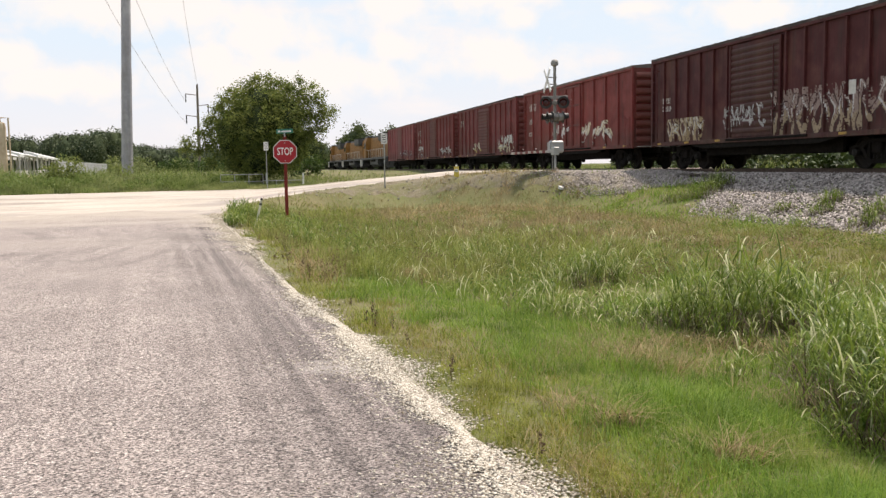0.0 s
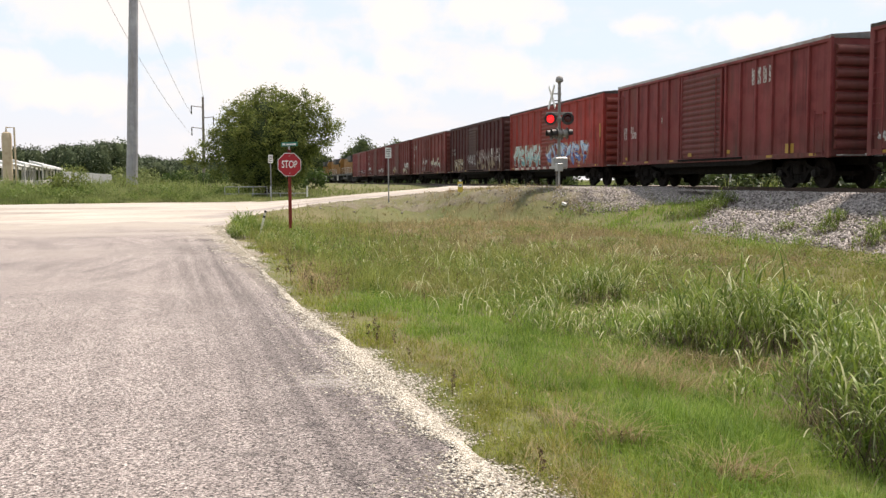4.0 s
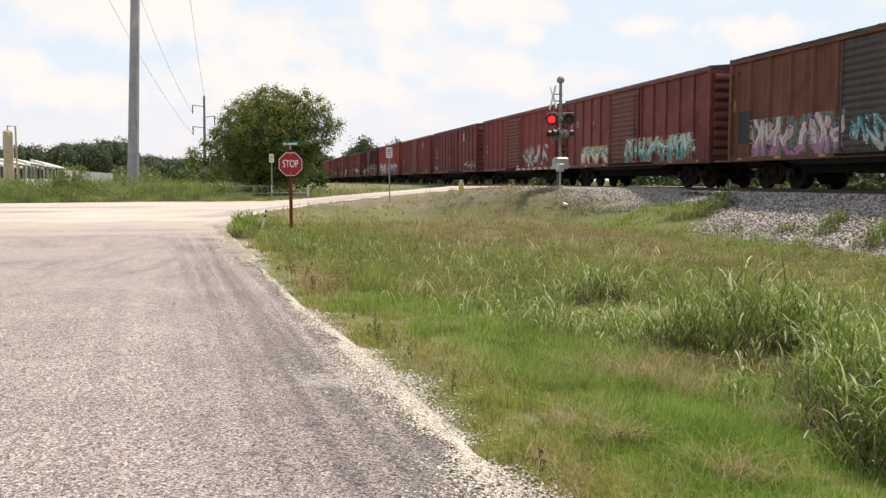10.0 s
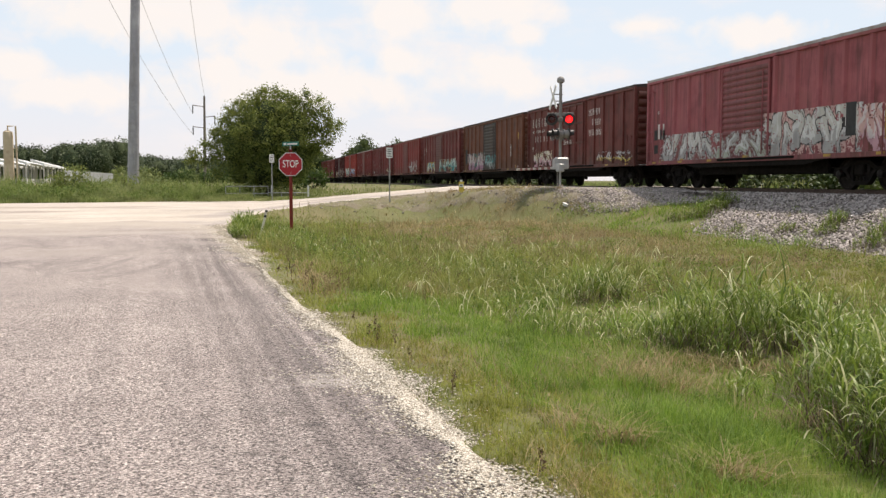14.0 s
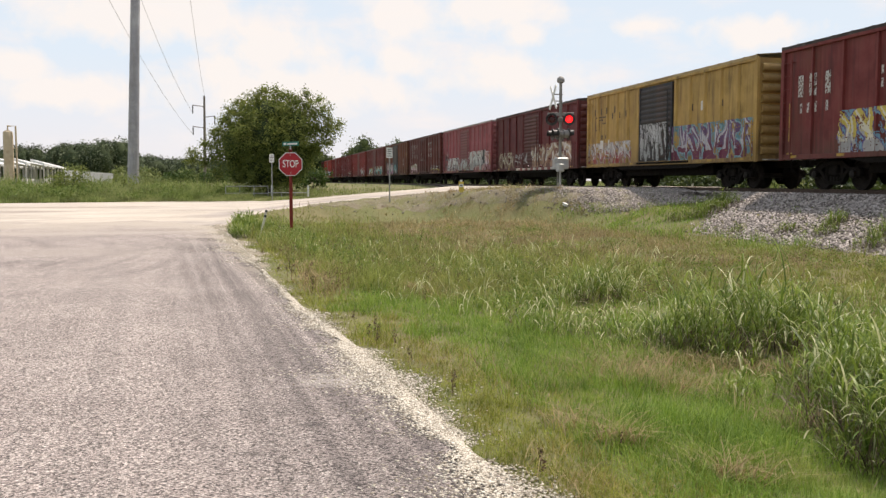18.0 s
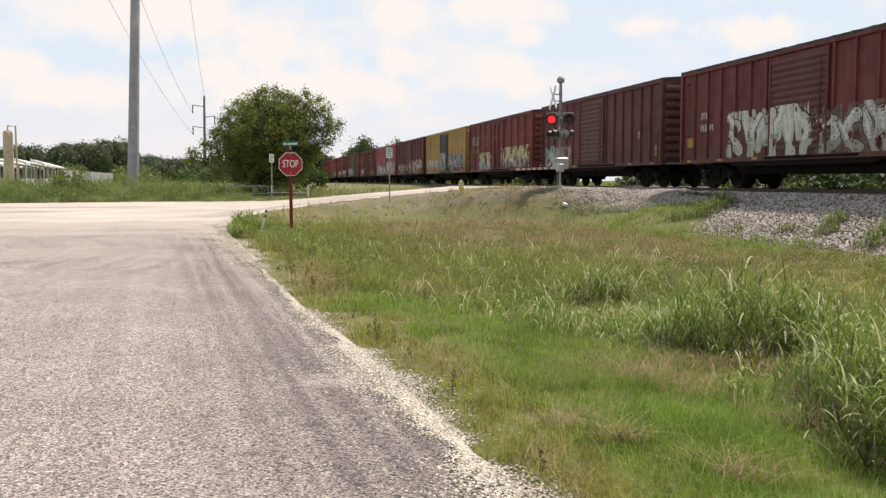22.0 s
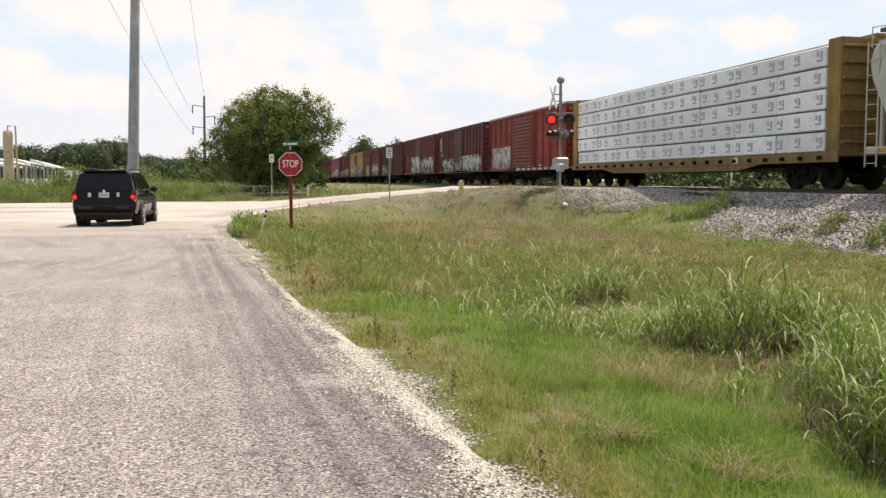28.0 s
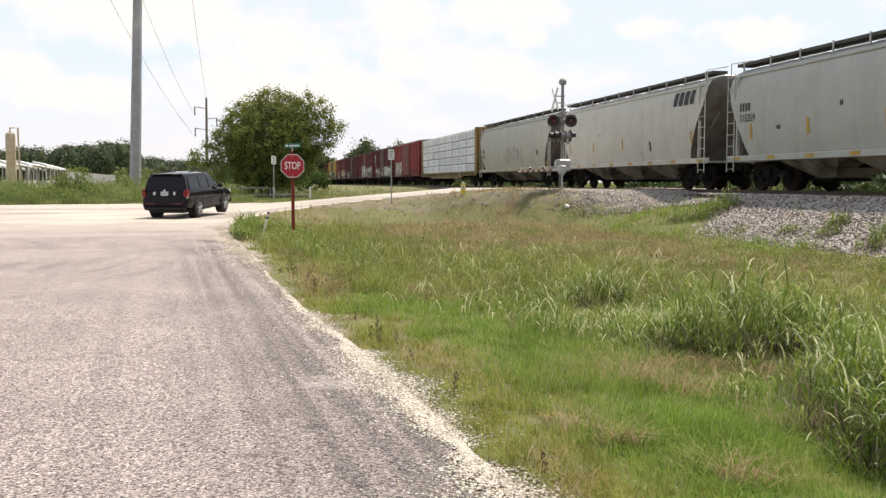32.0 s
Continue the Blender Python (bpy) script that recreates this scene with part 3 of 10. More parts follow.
def ballast_z(x, y):
    top = 0.97
    d = np.abs(x - TRACK_X)
    east = np.where(d < 1.45, top, top - (d - 1.45) * 0.75)
    return np.where(x > TRACK_X, east, np.where(d < 2.05, top, top - (d - 2.05) * 0.42))


def ballast_mesh():
    ys = np.r_[np.arange(-300, 0, 10.0), np.arange(0, 70, 0.5), np.arange(70, 900, 15.0)]
    offs = np.r_[np.linspace(-5.3, -2.05, 12), np.linspace(-1.6, 1.6, 6), np.linspace(2.05, 3.2, 6)]
    X = TRACK_X + np.repeat(offs[None], len(ys), 0)
    toe = np.interp(ys, TOE_Y, TOE_X) + 0.2 * np.sin(ys * 0.9) + 0.15 * np.sin(ys * 2.3)
    X[:, :12] = toe[:, None] + (TRACK_X - 2.05 - toe)[:, None] * np.maximum(np.linspace(0, 1, 12)[None], 0)
    Y = np.repeat(ys[:, None], len(offs), 1)
    Z = ballast_z(X, Y) + 0.03 * np.sin(3.1 * Y + X) * np.sin(2.7 * X)
    Z[:, 0] = ground_z(X[:, 0], Y[:, 0]) - 0.05
    Z[:, -1] = ground_z(X[:, -1], Y[:, -1]) - 0.05
    cross = (Y > 39) & (Y < 48.4)
    Z = np.where(cross, np.minimum(Z, 0.95), Z)
    n = len(offs)
    i = (np.arange(len(ys) - 1)[:, None] * n + np.arange(n - 1)[None]).ravel()
    return bulk("ballast", np.c_[X.ravel(), Y.ravel(), Z.ravel()], np.c_[i, i + 1, i + n + 1, i + n], [ballast_mat], smooth=True)


apron_mat = material("apron_gravel", (0.115, 0.094, 0.058), (0.225, 0.190, 0.125), scale=3, rough=0.95, bump=1.0, bump_scale=16, stain=(0.135, 0.130, 0.048), stain_scale=0.9, stain_at=(0.44, 0.60), speck=(0.28, 0.25, 0.21), speck_scale=20)


def apron_mesh():
    xs = np.arange(2.6, 16.7, 0.2)
    u = np.linspace(0, 1, 30)
    low = np.interp(xs, APRON_X, APRON_Y) + 0.25 * np.sin(2.2 * xs) + 0.15 * np.sin(6.1 * xs)
    top = np.interp(xs, NEAR_X, NEAR_Y) + 0.5
    X = np.repeat(xs[:, None], len(u), 1)
    Y = low[:, None] + (top - low)[:, None] * u[None]
    Z = ground_z(X, Y) + 0.02 + 0.025 * np.sin(5.1 * X + 2 * Y) * np.sin(4.3 * Y - X) - 0.06 * (1 - step(0, 0.05, u))[None] - 0.12 * (X < 2.7) - 0.12 * (X > 16.5)
    i = (np.arange(len(xs) - 1)[:, None] * len(u) + np.arange(len(u) - 1)[None]).ravel()
    return bulk("gravel_apron", np.c_[X.ravel(), Y.ravel(), Z.ravel()], np.c_[i, i + len(u), i + len(u) + 1, i + 1], [apron_mat], smooth=True)


tagged(new("gravel_apron", apron_mesh()), "grey gravel spilling down the bank round the crossing signal", "gravel", kind="structure")
track = thing("railway_track", "single railway track of worn steel rails on dark ties in grey stone ballast", "railway track", kind="structure")
piece("ballast_bed", ballast_mesh(), track, label="grey crushed stone ballast")
rail_steel = material("rail_steel", (0.075, 0.05, 0.038), (0.12, 0.085, 0.065), scale=5, rough=0.6, metal=0.6, bump=0.2)
tie_wood = material("creosoted_tie", (0.035, 0.028, 0.024), (0.085, 0.068, 0.055), scale=9, rough=0.9, bump=0.6, bump_scale=30, stretch=(0.3, 3, 1), vary=0.25)
RAIL_OUT = [(-0.07, 0), (0.07, 0), (0.07, 0.012), (0.012, 0.03), (0.009, 0.12), (0.036, 0.135), (0.036, 0.165), (0.026, 0.172),
            (-0.026, 0.172), (-0.036, 0.165), (-0.036, 0.135), (-0.009, 0.12), (-0.012, 0.03), (-0.07, 0.012)]
for side in (-1, 1):
    s = Shape().slab([(TRACK_X + side * 0.752 + a, 0.95 + b) for a, b in RAIL_OUT], -300, 900, axis="y")
    piece("rail", s.mesh("rail", rail_steel), track)
tie = Shape().box(-1.3, 1.3, -0.115, 0.115, -0.15, 0.0, 0.012).mesh("tie", tie_wood)
for i in range(150):
    y = 8 + i * 0.5
    if not 39.2 < y < 48.2:
        piece("tie", tie, track, pose(TRACK_X + random.uniform(-0.03, 0.03), y, 0.985, 0, 0, random.uniform(-0.6, 0.6)))
deck_wood = material("crossing_timber", (0.10, 0.085, 0.07), (0.21, 0.18, 0.15), scale=4, rough=0.9, bump=0.5, bump_scale=25, stretch=(3, 0.3, 1), vary=0.15)
for x0, x1 in ((-1.35, -0.88), (-0.62, -0.22), (-0.2, 0.2), (0.22, 0.62), (0.88, 1.35)):
    for y0 in (39.4, 43.9):
        piece("crossing_plank", Shape().box(TRACK_X + x0, TRACK_X + x1, y0, y0 + 4.4, 0.9, 1.105, 0.015).mesh("crossing_plank", deck_wood), track)

# ---- the train: shared running gear ----
RAIL_TOP = 1.122
WHEEL_R = 0.46
iron = material("dark_cast_iron", (0.007, 0.006, 0.005), (0.018, 0.015, 0.013), scale=7, rough=0.9, bump=0.3, spec=0.08, stain=(0.030, 0.024, 0.019), stain_scale=1.6, stain_at=(0.62, 0.85))
wheel_steel = material("wheel_steel", (0.012, 0.010, 0.009), (0.030, 0.024, 0.020), scale=6, rough=0.8, spec=0.1, bump=0.15)
grease = material("black_grease", (0.012, 0.011, 0.010), (0.03, 0.026, 0.022), scale=9, rough=0.7, spec=0.15)
WHEELSETS = []


def wheelset_mesh():
    s = Shape()
    s.tube([(-0.98, 0, 0), (0.98, 0, 0)], 0.075, 12)
    for side in (-1, 1):
        prof = [(0.08, 0.60), (0.16, 0.62), (0.34, 0.655), (0.40, 0.66), (0.485, 0.665), (0.487, 0.69), (WHEEL_R + 0.006, 0.70), (WHEEL_R, 0.80),
                (0.40, 0.805), (0.385, 0.76), (0.20, 0.735), (0.13, 0.80), (0.08, 0.80)]
        s.lathe([(r, side * h) for r, h in prof], 32, axis="x")
        for k in range(6):
            a = k * math.pi / 3
            s.box(side * 0.775 - 0.008, side * 0.775 + 0.008, 0.27 * math.cos(a) - 0.018, 0.27 * math.cos(a) + 0.018, 0.27 * math.sin(a) - 0.018, 0.27 * math.sin(a) + 0.018)
    return smooth_by_angle(s.mesh("wheelset", wheel_steel), 35)


def frame_mesh():
    """One cast side frame of a two-axle truck, in the truck's space: y along, z up from the rail."""
    s = Shape()
    arch = [(-1.18, 0.40), (-1.18, 0.60), (-1.02, 0.66), (-0.72, 0.66), (-0.40, 0.84), (0.40, 0.84), (0.72, 0.66), (1.02, 0.66), (1.18, 0.60), (1.18, 0.40),
            (1.06, 0.40), (1.06, 0.52), (0.70, 0.52), (0.45, 0.26), (0.32, 0.20), (-0.32, 0.20), (-0.45, 0.26), (-0.70, 0.52), (-1.06, 0.52), (-1.06, 0.40)]
    # drawn as two halves round the openings
    top = [(-1.18, 0.40), (-1.18, 0.60), (-1.02, 0.67), (-0.72, 0.67), (-0.40, 0.85), (0.40, 0.85), (0.72, 0.67), (1.02, 0.67), (1.18, 0.60), (1.18, 0.40),
           (1.04, 0.40), (1.04, 0.53), (0.66, 0.55), (0.36, 0.74), (-0.36, 0.74), (-0.66, 0.55), (-1.04, 0.53), (-1.04, 0.40)]
    for i in range(len(top) // 2 - 0):
        j = len(top) - 1 - i
        if i + 1 < j - 1 + 1 and i < len(top) // 2 - 1:
            s.slab([top[i], top[i + 1], top[j - 1], top[j]], -0.07, 0.07, axis="x")
    low = [(-0.72, 0.56), (-0.60, 0.46), (-0.42, 0.22), (-0.30, 0.15), (0.30, 0.15), (0.42, 0.22), (0.60, 0.46), (0.72, 0.56),
           (0.56, 0.58), (0.46, 0.48), (0.34, 0.30), (0.24, 0.26), (-0.24, 0.26), (-0.34, 0.30), (-0.46, 0.48), (-0.56, 0.58)]
    for i in range(7):
        s.slab([low[i], low[i + 1], low[14 - i], low[15 - i]], -0.08, 0.08, axis="x")
    for sy in (-1, 1):
        s.slab([(sy * 0.30, 0.24), (sy * 0.42, 0.24), (sy * 0.42, 0.80), (sy * 0.30, 0.80)], -0.06, 0.06, axis="x")
    return s.mesh("side_frame", iron)


def spring_mesh():
    s = Shape()
    for k in (-1, 0, 1):
        pts = [(0.055 * math.cos(a) + 0.0, k * 0.16 + 0.055 * math.sin(a), 0.26 + 0.24 * i / 40) for i, a in ((i, i * 2 * math.pi * 5 / 40) for i in range(41))]
        s.tube(pts, 0.016, 5)
    return s.mesh("spring_group", grease)


def truck(parent, y):
    t = piece("truck", cached("bolster", lambda: Shape().box(-1.12, 1.12, -0.2, 0.2, 0.42, 0.74, 0.03).box(-0.3, 0.3, -0.3, 0.3, 0.74, 0.90, 0.03)
                              .mesh("bolster", iron)), parent, pose(0, y, 0))
    for side in (-1, 1):
        piece("side_frame", cached("side_frame", frame_mesh), t, pose(side * 1.0, 0, 0))
        piece("spring_group", cached("spring", spring_mesh), t, pose(side * 1.0, 0, 0))
    for sy in (-1, 1):
        w = piece("wheelset", cached("wheelset", wheelset_mesh), t, pose(0, sy * 0.89, WHEEL_R))
        WHEELSETS.append(w)
        for side in (-1, 1):
            piece("bearing_cap", cached("cap", lambda: smooth_by_angle(Shape().lathe([(0.10, -0.06), (0.115, -0.04), (0.115, 0.05), (0.08, 0.075), (0.03, 0.08)], 12, axis="x").mesh("bearing_cap", grease))),
                  t, pose(side * 1.07, sy * 0.89, WHEEL_R) @ (pose(0, 0, 0, 0, 0, 180) if side < 0 else pose(0, 0, 0)))
    return t


def coupler_mesh():
    s = Shape()
    s.box(-0.08, 0.08, 0, 0.72, -0.09, 0.09, 0.02)
    s.slab([(-0.16, 0.62), (0.02, 0.62), (0.05, 0.80), (0.13, 0.84), (0.13, 0.93), (-0.02, 0.96), (-0.16, 0.86)], -0.15, 0.15, axis="z")
    s.tube([(0.16, 0.05, -0.05), (0.2, 0.3, -0.32), (0.14, 0.62, -0.42), (0.05, 0.90, -0.36)], 0.022, 6)
    return s.mesh("coupler", iron)


def gear(car, half, reach, truck_y):
    """Trucks, couplers, centre sill and brake gear under a car whose body ends at +-half."""
    for sy in (-1, 1):
        truck(car, sy * truck_y)
        piece("coupler", cached("coupler", coupler_mesh), car, pose(0, sy * (half - 0.05), 0.86, 0, 0, 0 if sy > 0 else 180))
    piece("centre_sill", cached(("sill", half), lambda: Shape().box(-0.19, 0.19, -half, half, 0.72, 1.02, 0.02).mesh("centre_sill", iron)), car)
    return car


def cylinder_piece(name, car, key, p0, p1, r, mat, n=14):
    piece(name, cached((name, key), lambda: smooth_by_angle(Shape().tube([p0, p1], r, n).mesh(name, mat))), car)


# ---- boxcars ----
def paint(name, c, fade=0.0, rust=(0.105, 0.045, 0.028), streak=(0.040, 0.027, 0.023)):
    """Weathered enamel: chalky panels, rust blooms, run-down streaks, road dirt thrown up along the foot."""
    if c[0] > 1.8 * c[1]:
        c = (c[0] * 1.0, c[1] * 0.86, c[2] * 0.98)
    c = tuple(0.86 * v for v in c)
    d = tuple(0.68 * v for v in c)
    l = tuple(min(1, v * (1.24 + fade) + 0.014 + 0.05 * fade) for v in c)
    m = material(name, d, l, scale=1.1, rough=0.62, bump=0.12, bump_scale=18, stain=rust, stain_scale=0.55, stain_at=(0.50, 0.76), streak=streak, spec=0.22)
    n, k = m.node_tree.nodes, m.node_tree.links
    base = n["Principled BSDF"].inputs["Base Color"]
    col = base.links[0].from_socket
    co, xyz, t = n.new("ShaderNodeTexCoord"), n.new("ShaderNodeSeparateXYZ"), n.new("ShaderNodeTexNoise")
    t.inputs["Scale"].default_value, t.inputs["Detail"].default_value = 2.3, 5.0
    k.new(co.outputs["Object"], t.inputs["Vector"])
    k.new(co.outputs["Object"], xyz.inputs["Vector"])
    r = n.new("ShaderNodeMapRange")
    for key, val in (("From Min", 0.9), ("From Max", 2.0), ("To Min", 0.75), ("To Max", 0.0)):
        r.inputs[key].default_value = val
    k.new(xyz.outputs["Z"], r.inputs["Value"])
    mul = n.new("ShaderNodeMath")
    mul.operation = "MULTIPLY"
    k.new(r.outputs["Result"], mul.inputs[0])
    k.new(t.outputs["Fac"], mul.inputs[1])
    x = n.new("ShaderNodeMix")
    x.data_type = "RGBA"
    k.new(mul.outputs["Value"], x.inputs["Factor"])
    k.new(col, x.inputs["A"])
    x.inputs["B"].default_value = (0.085, 0.062, 0.048, 1)
    # narrow runs of soot and rust down the panels
    col = x.outputs["Result"]
    for stretch, at, most, tone in (((3.0, 7.0, 0.30), (0.52, 0.76), 0.50, tuple(0.38 * v for v in c)), ((2.0, 11.0, 0.45), (0.60, 0.74), 0.34, tuple(min(1, 1.5 * v + 0.03) for v in c))):
        mp, grime, lim, y = n.new("ShaderNodeMapping"), n.new("ShaderNodeTexNoise"), n.new("ShaderNodeMapRange"), n.new("ShaderNodeMix")
        mp.inputs["Scale"].default_value = stretch
        grime.inputs["Scale"].default_value, grime.inputs["Detail"].default_value = 1.0, 6.0
        k.new(co.outputs["Object"], mp.inputs["Vector"])
        k.new(mp.outputs["Vector"], grime.inputs["Vector"])
        lim.inputs["From Min"].default_value, lim.inputs["From Max"].default_value, lim.inputs["To Max"].default_value = at[0], at[1], most
        k.new(grime.outputs["Fac"], lim.inputs["Value"])
        y.data_type = "RGBA"
        k.new(lim.outputs["Result"], y.inputs["Factor"])
        k.new(col, y.inputs["A"])
        y.inputs["B"].default_value = (*tone, 1)
        col = y.outputs["Result"]
    k.new(col, base)
    return m


HALF_W, FLOOR_Z, EAVE_Z, PEAK_Z = 1.44, 0.96, 4.42, 4.60
RIB_OUT = 0.075


def roof_parts(car, half, mat_top):
    """Shallow peaked roof: flat transverse panels, each under its raised seam, with an overhanging eave."""
    n = 18
    w = 2 * half / n
    flat = [(-1.52, EAVE_Z - 0.03), (-1.52, EAVE_Z + 0.06), (0, PEAK_Z), (1.52, EAVE_Z + 0.06), (1.52, EAVE_Z - 0.03)]
    seam = [(-1.525, EAVE_Z - 0.03), (-1.525, EAVE_Z + 0.070), (0, PEAK_Z + 0.02), (1.525, EAVE_Z + 0.070), (1.525, EAVE_Z - 0.03)]
    roof = piece("roof", cached(("roof_edge", half, mat_top.name), lambda: Shape().slab(flat, -half, half, axis="y").mesh("roof", mat_top)), car)
    me = cached(("seam", mat_top.name), lambda: Shape().slab(seam, -0.05, 0.05, axis="y").mesh("roof_seam", mat_top))
    for i in range(n + 1):
        piece("roof_seam", me, roof, pose(0, -half + w * i + (0.05 if i == 0 else -0.05 if i == n else 0), 0))


def end_wall(car, half, mat, sign):
    """Corrugated steel end: bold horizontal ridges between two corner posts."""
    turn = pose(0, half, 0) if sign > 0 else pose(0, -half, 0, 0, 0, 180)
    wall = piece("end_wall", cached(("end", mat.name), lambda: Shape().box(-1.44, 1.44, -0.08, -0.02, FLOOR_Z, EAVE_Z).mesh("end_wall", mat)), car, turn)
    n, tall = 9, (EAVE_Z - FLOOR_Z - 0.34) / 9
    ridge = cached(("ridge", mat.name), lambda: Shape().slab([(-0.03, 0.02), (0.09, tall / 2 - 0.09), (0.11, tall / 2 - 0.03), (0.11, tall / 2 + 0.03), (0.09, tall / 2 + 0.09), (-0.03, tall - 0.02)],
                                                              -1.33, 1.33, axis="x").mesh("end_ridge", mat))
    for i in range(n):
        piece("end_ridge", ridge, wall, pose(0, 0, FLOOR_Z + 0.16 + tall * i))
    post = cached(("cpost", mat.name), lambda: Shape().box(-0.05, 0.05, -0.12, 0.02, FLOOR_Z - 0.05, EAVE_Z, 0.01).mesh("corner_post", mat))
    for side in (-1, 1):
        piece("corner_post", post, wall, pose(side * 1.47, 0, 0))


def ladder_mesh(mat, n, width, z0, gap=0.40, proud=0.10):
    """Rungs and stiles against a plane at x = 0, standing off towards -x."""
    s = Shape()
    for sy in (-1, 1):
        s.box(-proud - 0.012, -proud + 0.012, sy * width / 2 - 0.02, sy * width / 2 + 0.02, z0 - 0.1, z0 + gap * (n - 1) + 0.1)
        for zz in (z0, z0 + gap * (n - 1)):
            s.box(-proud, 0.0, sy * width / 2 - 0.015, sy * width / 2 + 0.015, zz - 0.02, zz + 0.02)
    for i in range(n):
        s.tube([(-proud, -width / 2, z0 + gap * i), (-proud, width / 2, z0 + gap * i)], 0.013, 6)
    return s.mesh("ladder", mat)


def door_parts(car, face, width, mat, style):
    w, z0, z1 = width / 2, FLOOR_Z + 0.14, EAVE_Z - 0.18
    d = piece("sliding_door", cached(("door", width, mat.name), lambda: Shape().box(-0.05, 0.0, -w, w, z0, z1, 0.01).mesh("sliding_door", mat)), car, face,
              "corrugated sliding door" if style == "ribbed" else "panelled plug door")
    if style == "ribbed":
        rib = cached(("drib", width, mat.name), lambda: Shape().slab([(-0.05, -0.085), (-0.078, -0.03), (-0.078, 0.03), (-0.05, 0.085)], -w + 0.08, w - 0.08, axis="y").mesh("door_rib", mat))
        n, edge = 14, (-w + 0.04, w - 0.04)
        for i in range(n):
            piece("door_rib", rib, d, pose(0, 0, z0 + 0.10 + (z1 - z0 - 0.2) * (i + 0.5) / n))
    else:
        bar = cached(("dbar", width, mat.name), lambda: Shape().box(-0.09, -0.03, -w, w, -0.05, 0.05, 0.008).mesh("door_rib", mat))
        edge = (-w + 0.05, -w * 0.33, w * 0.33, w - 0.05)
        for z in (z0 + 0.05, z0 + (z1 - z0) * 0.36, z0 + (z1 - z0) * 0.68, z1 - 0.05):
            piece("door_rib", bar, d, pose(0, 0, z))
    stile = cached(("dstile", mat.name), lambda: Shape().box(-0.10, -0.03, -0.045, 0.045, z0, z1, 0.008).mesh("door_stile", mat))
    for y in edge:
        piece("door_stile", stile, d, pose(0, y, 0))
    return d


def door_bar_mesh(height, mat):
    s = Shape()
    s.tube([(-0.115, 0, FLOOR_Z + 0.2), (-0.115, 0, FLOOR_Z + height)], 0.022, 6)
    s.box(-0.14, -0.08, -0.1, 0.1, FLOOR_Z + 0.95, FLOOR_Z + 1.02)
    return s.mesh("lock_bar", mat)


def rib_mesh(mat, kind):
    s = Shape()
    if kind == "wide":
        s.slab([(0.0, -0.11), (-RIB_OUT, -0.055), (-RIB_OUT, 0.055), (0.0, 0.11)], FLOOR_Z + 0.10, EAVE_Z - 0.06, axis="z")
    else:
        s.slab([(0.0, -0.05), (-RIB_OUT, -0.042), (-RIB_OUT, 0.042), (0.0, 0.05)], FLOOR_Z + 0.10, EAVE_Z - 0.06, axis="z")
    return s.mesh("side_post", mat)


GLYPHS = ("03 21 34 12 40", "00 13 31 44 25", "10 02 15 34 23 41", "05 12 24 31 45|02 42", "01 14 22 45 30", "04 20 33 15|40 44", "00 24 11 45", "12 05 33 20 44", "02 25 41 13 35",
          "00 05 12 25 40 45", "14 02 20 42 34 12", "05 31 13 40|25 20", "03 30 43 15 22")


def strokes(kind):
    out = []
    for run in GLYPHS[kind % len(GLYPHS)].split("|"):
        p = [(int(q[0]) / 4, int(q[1]) / 5) for q in run.split()]
        out += list(zip(p[:-1], p[1:]))
    return out


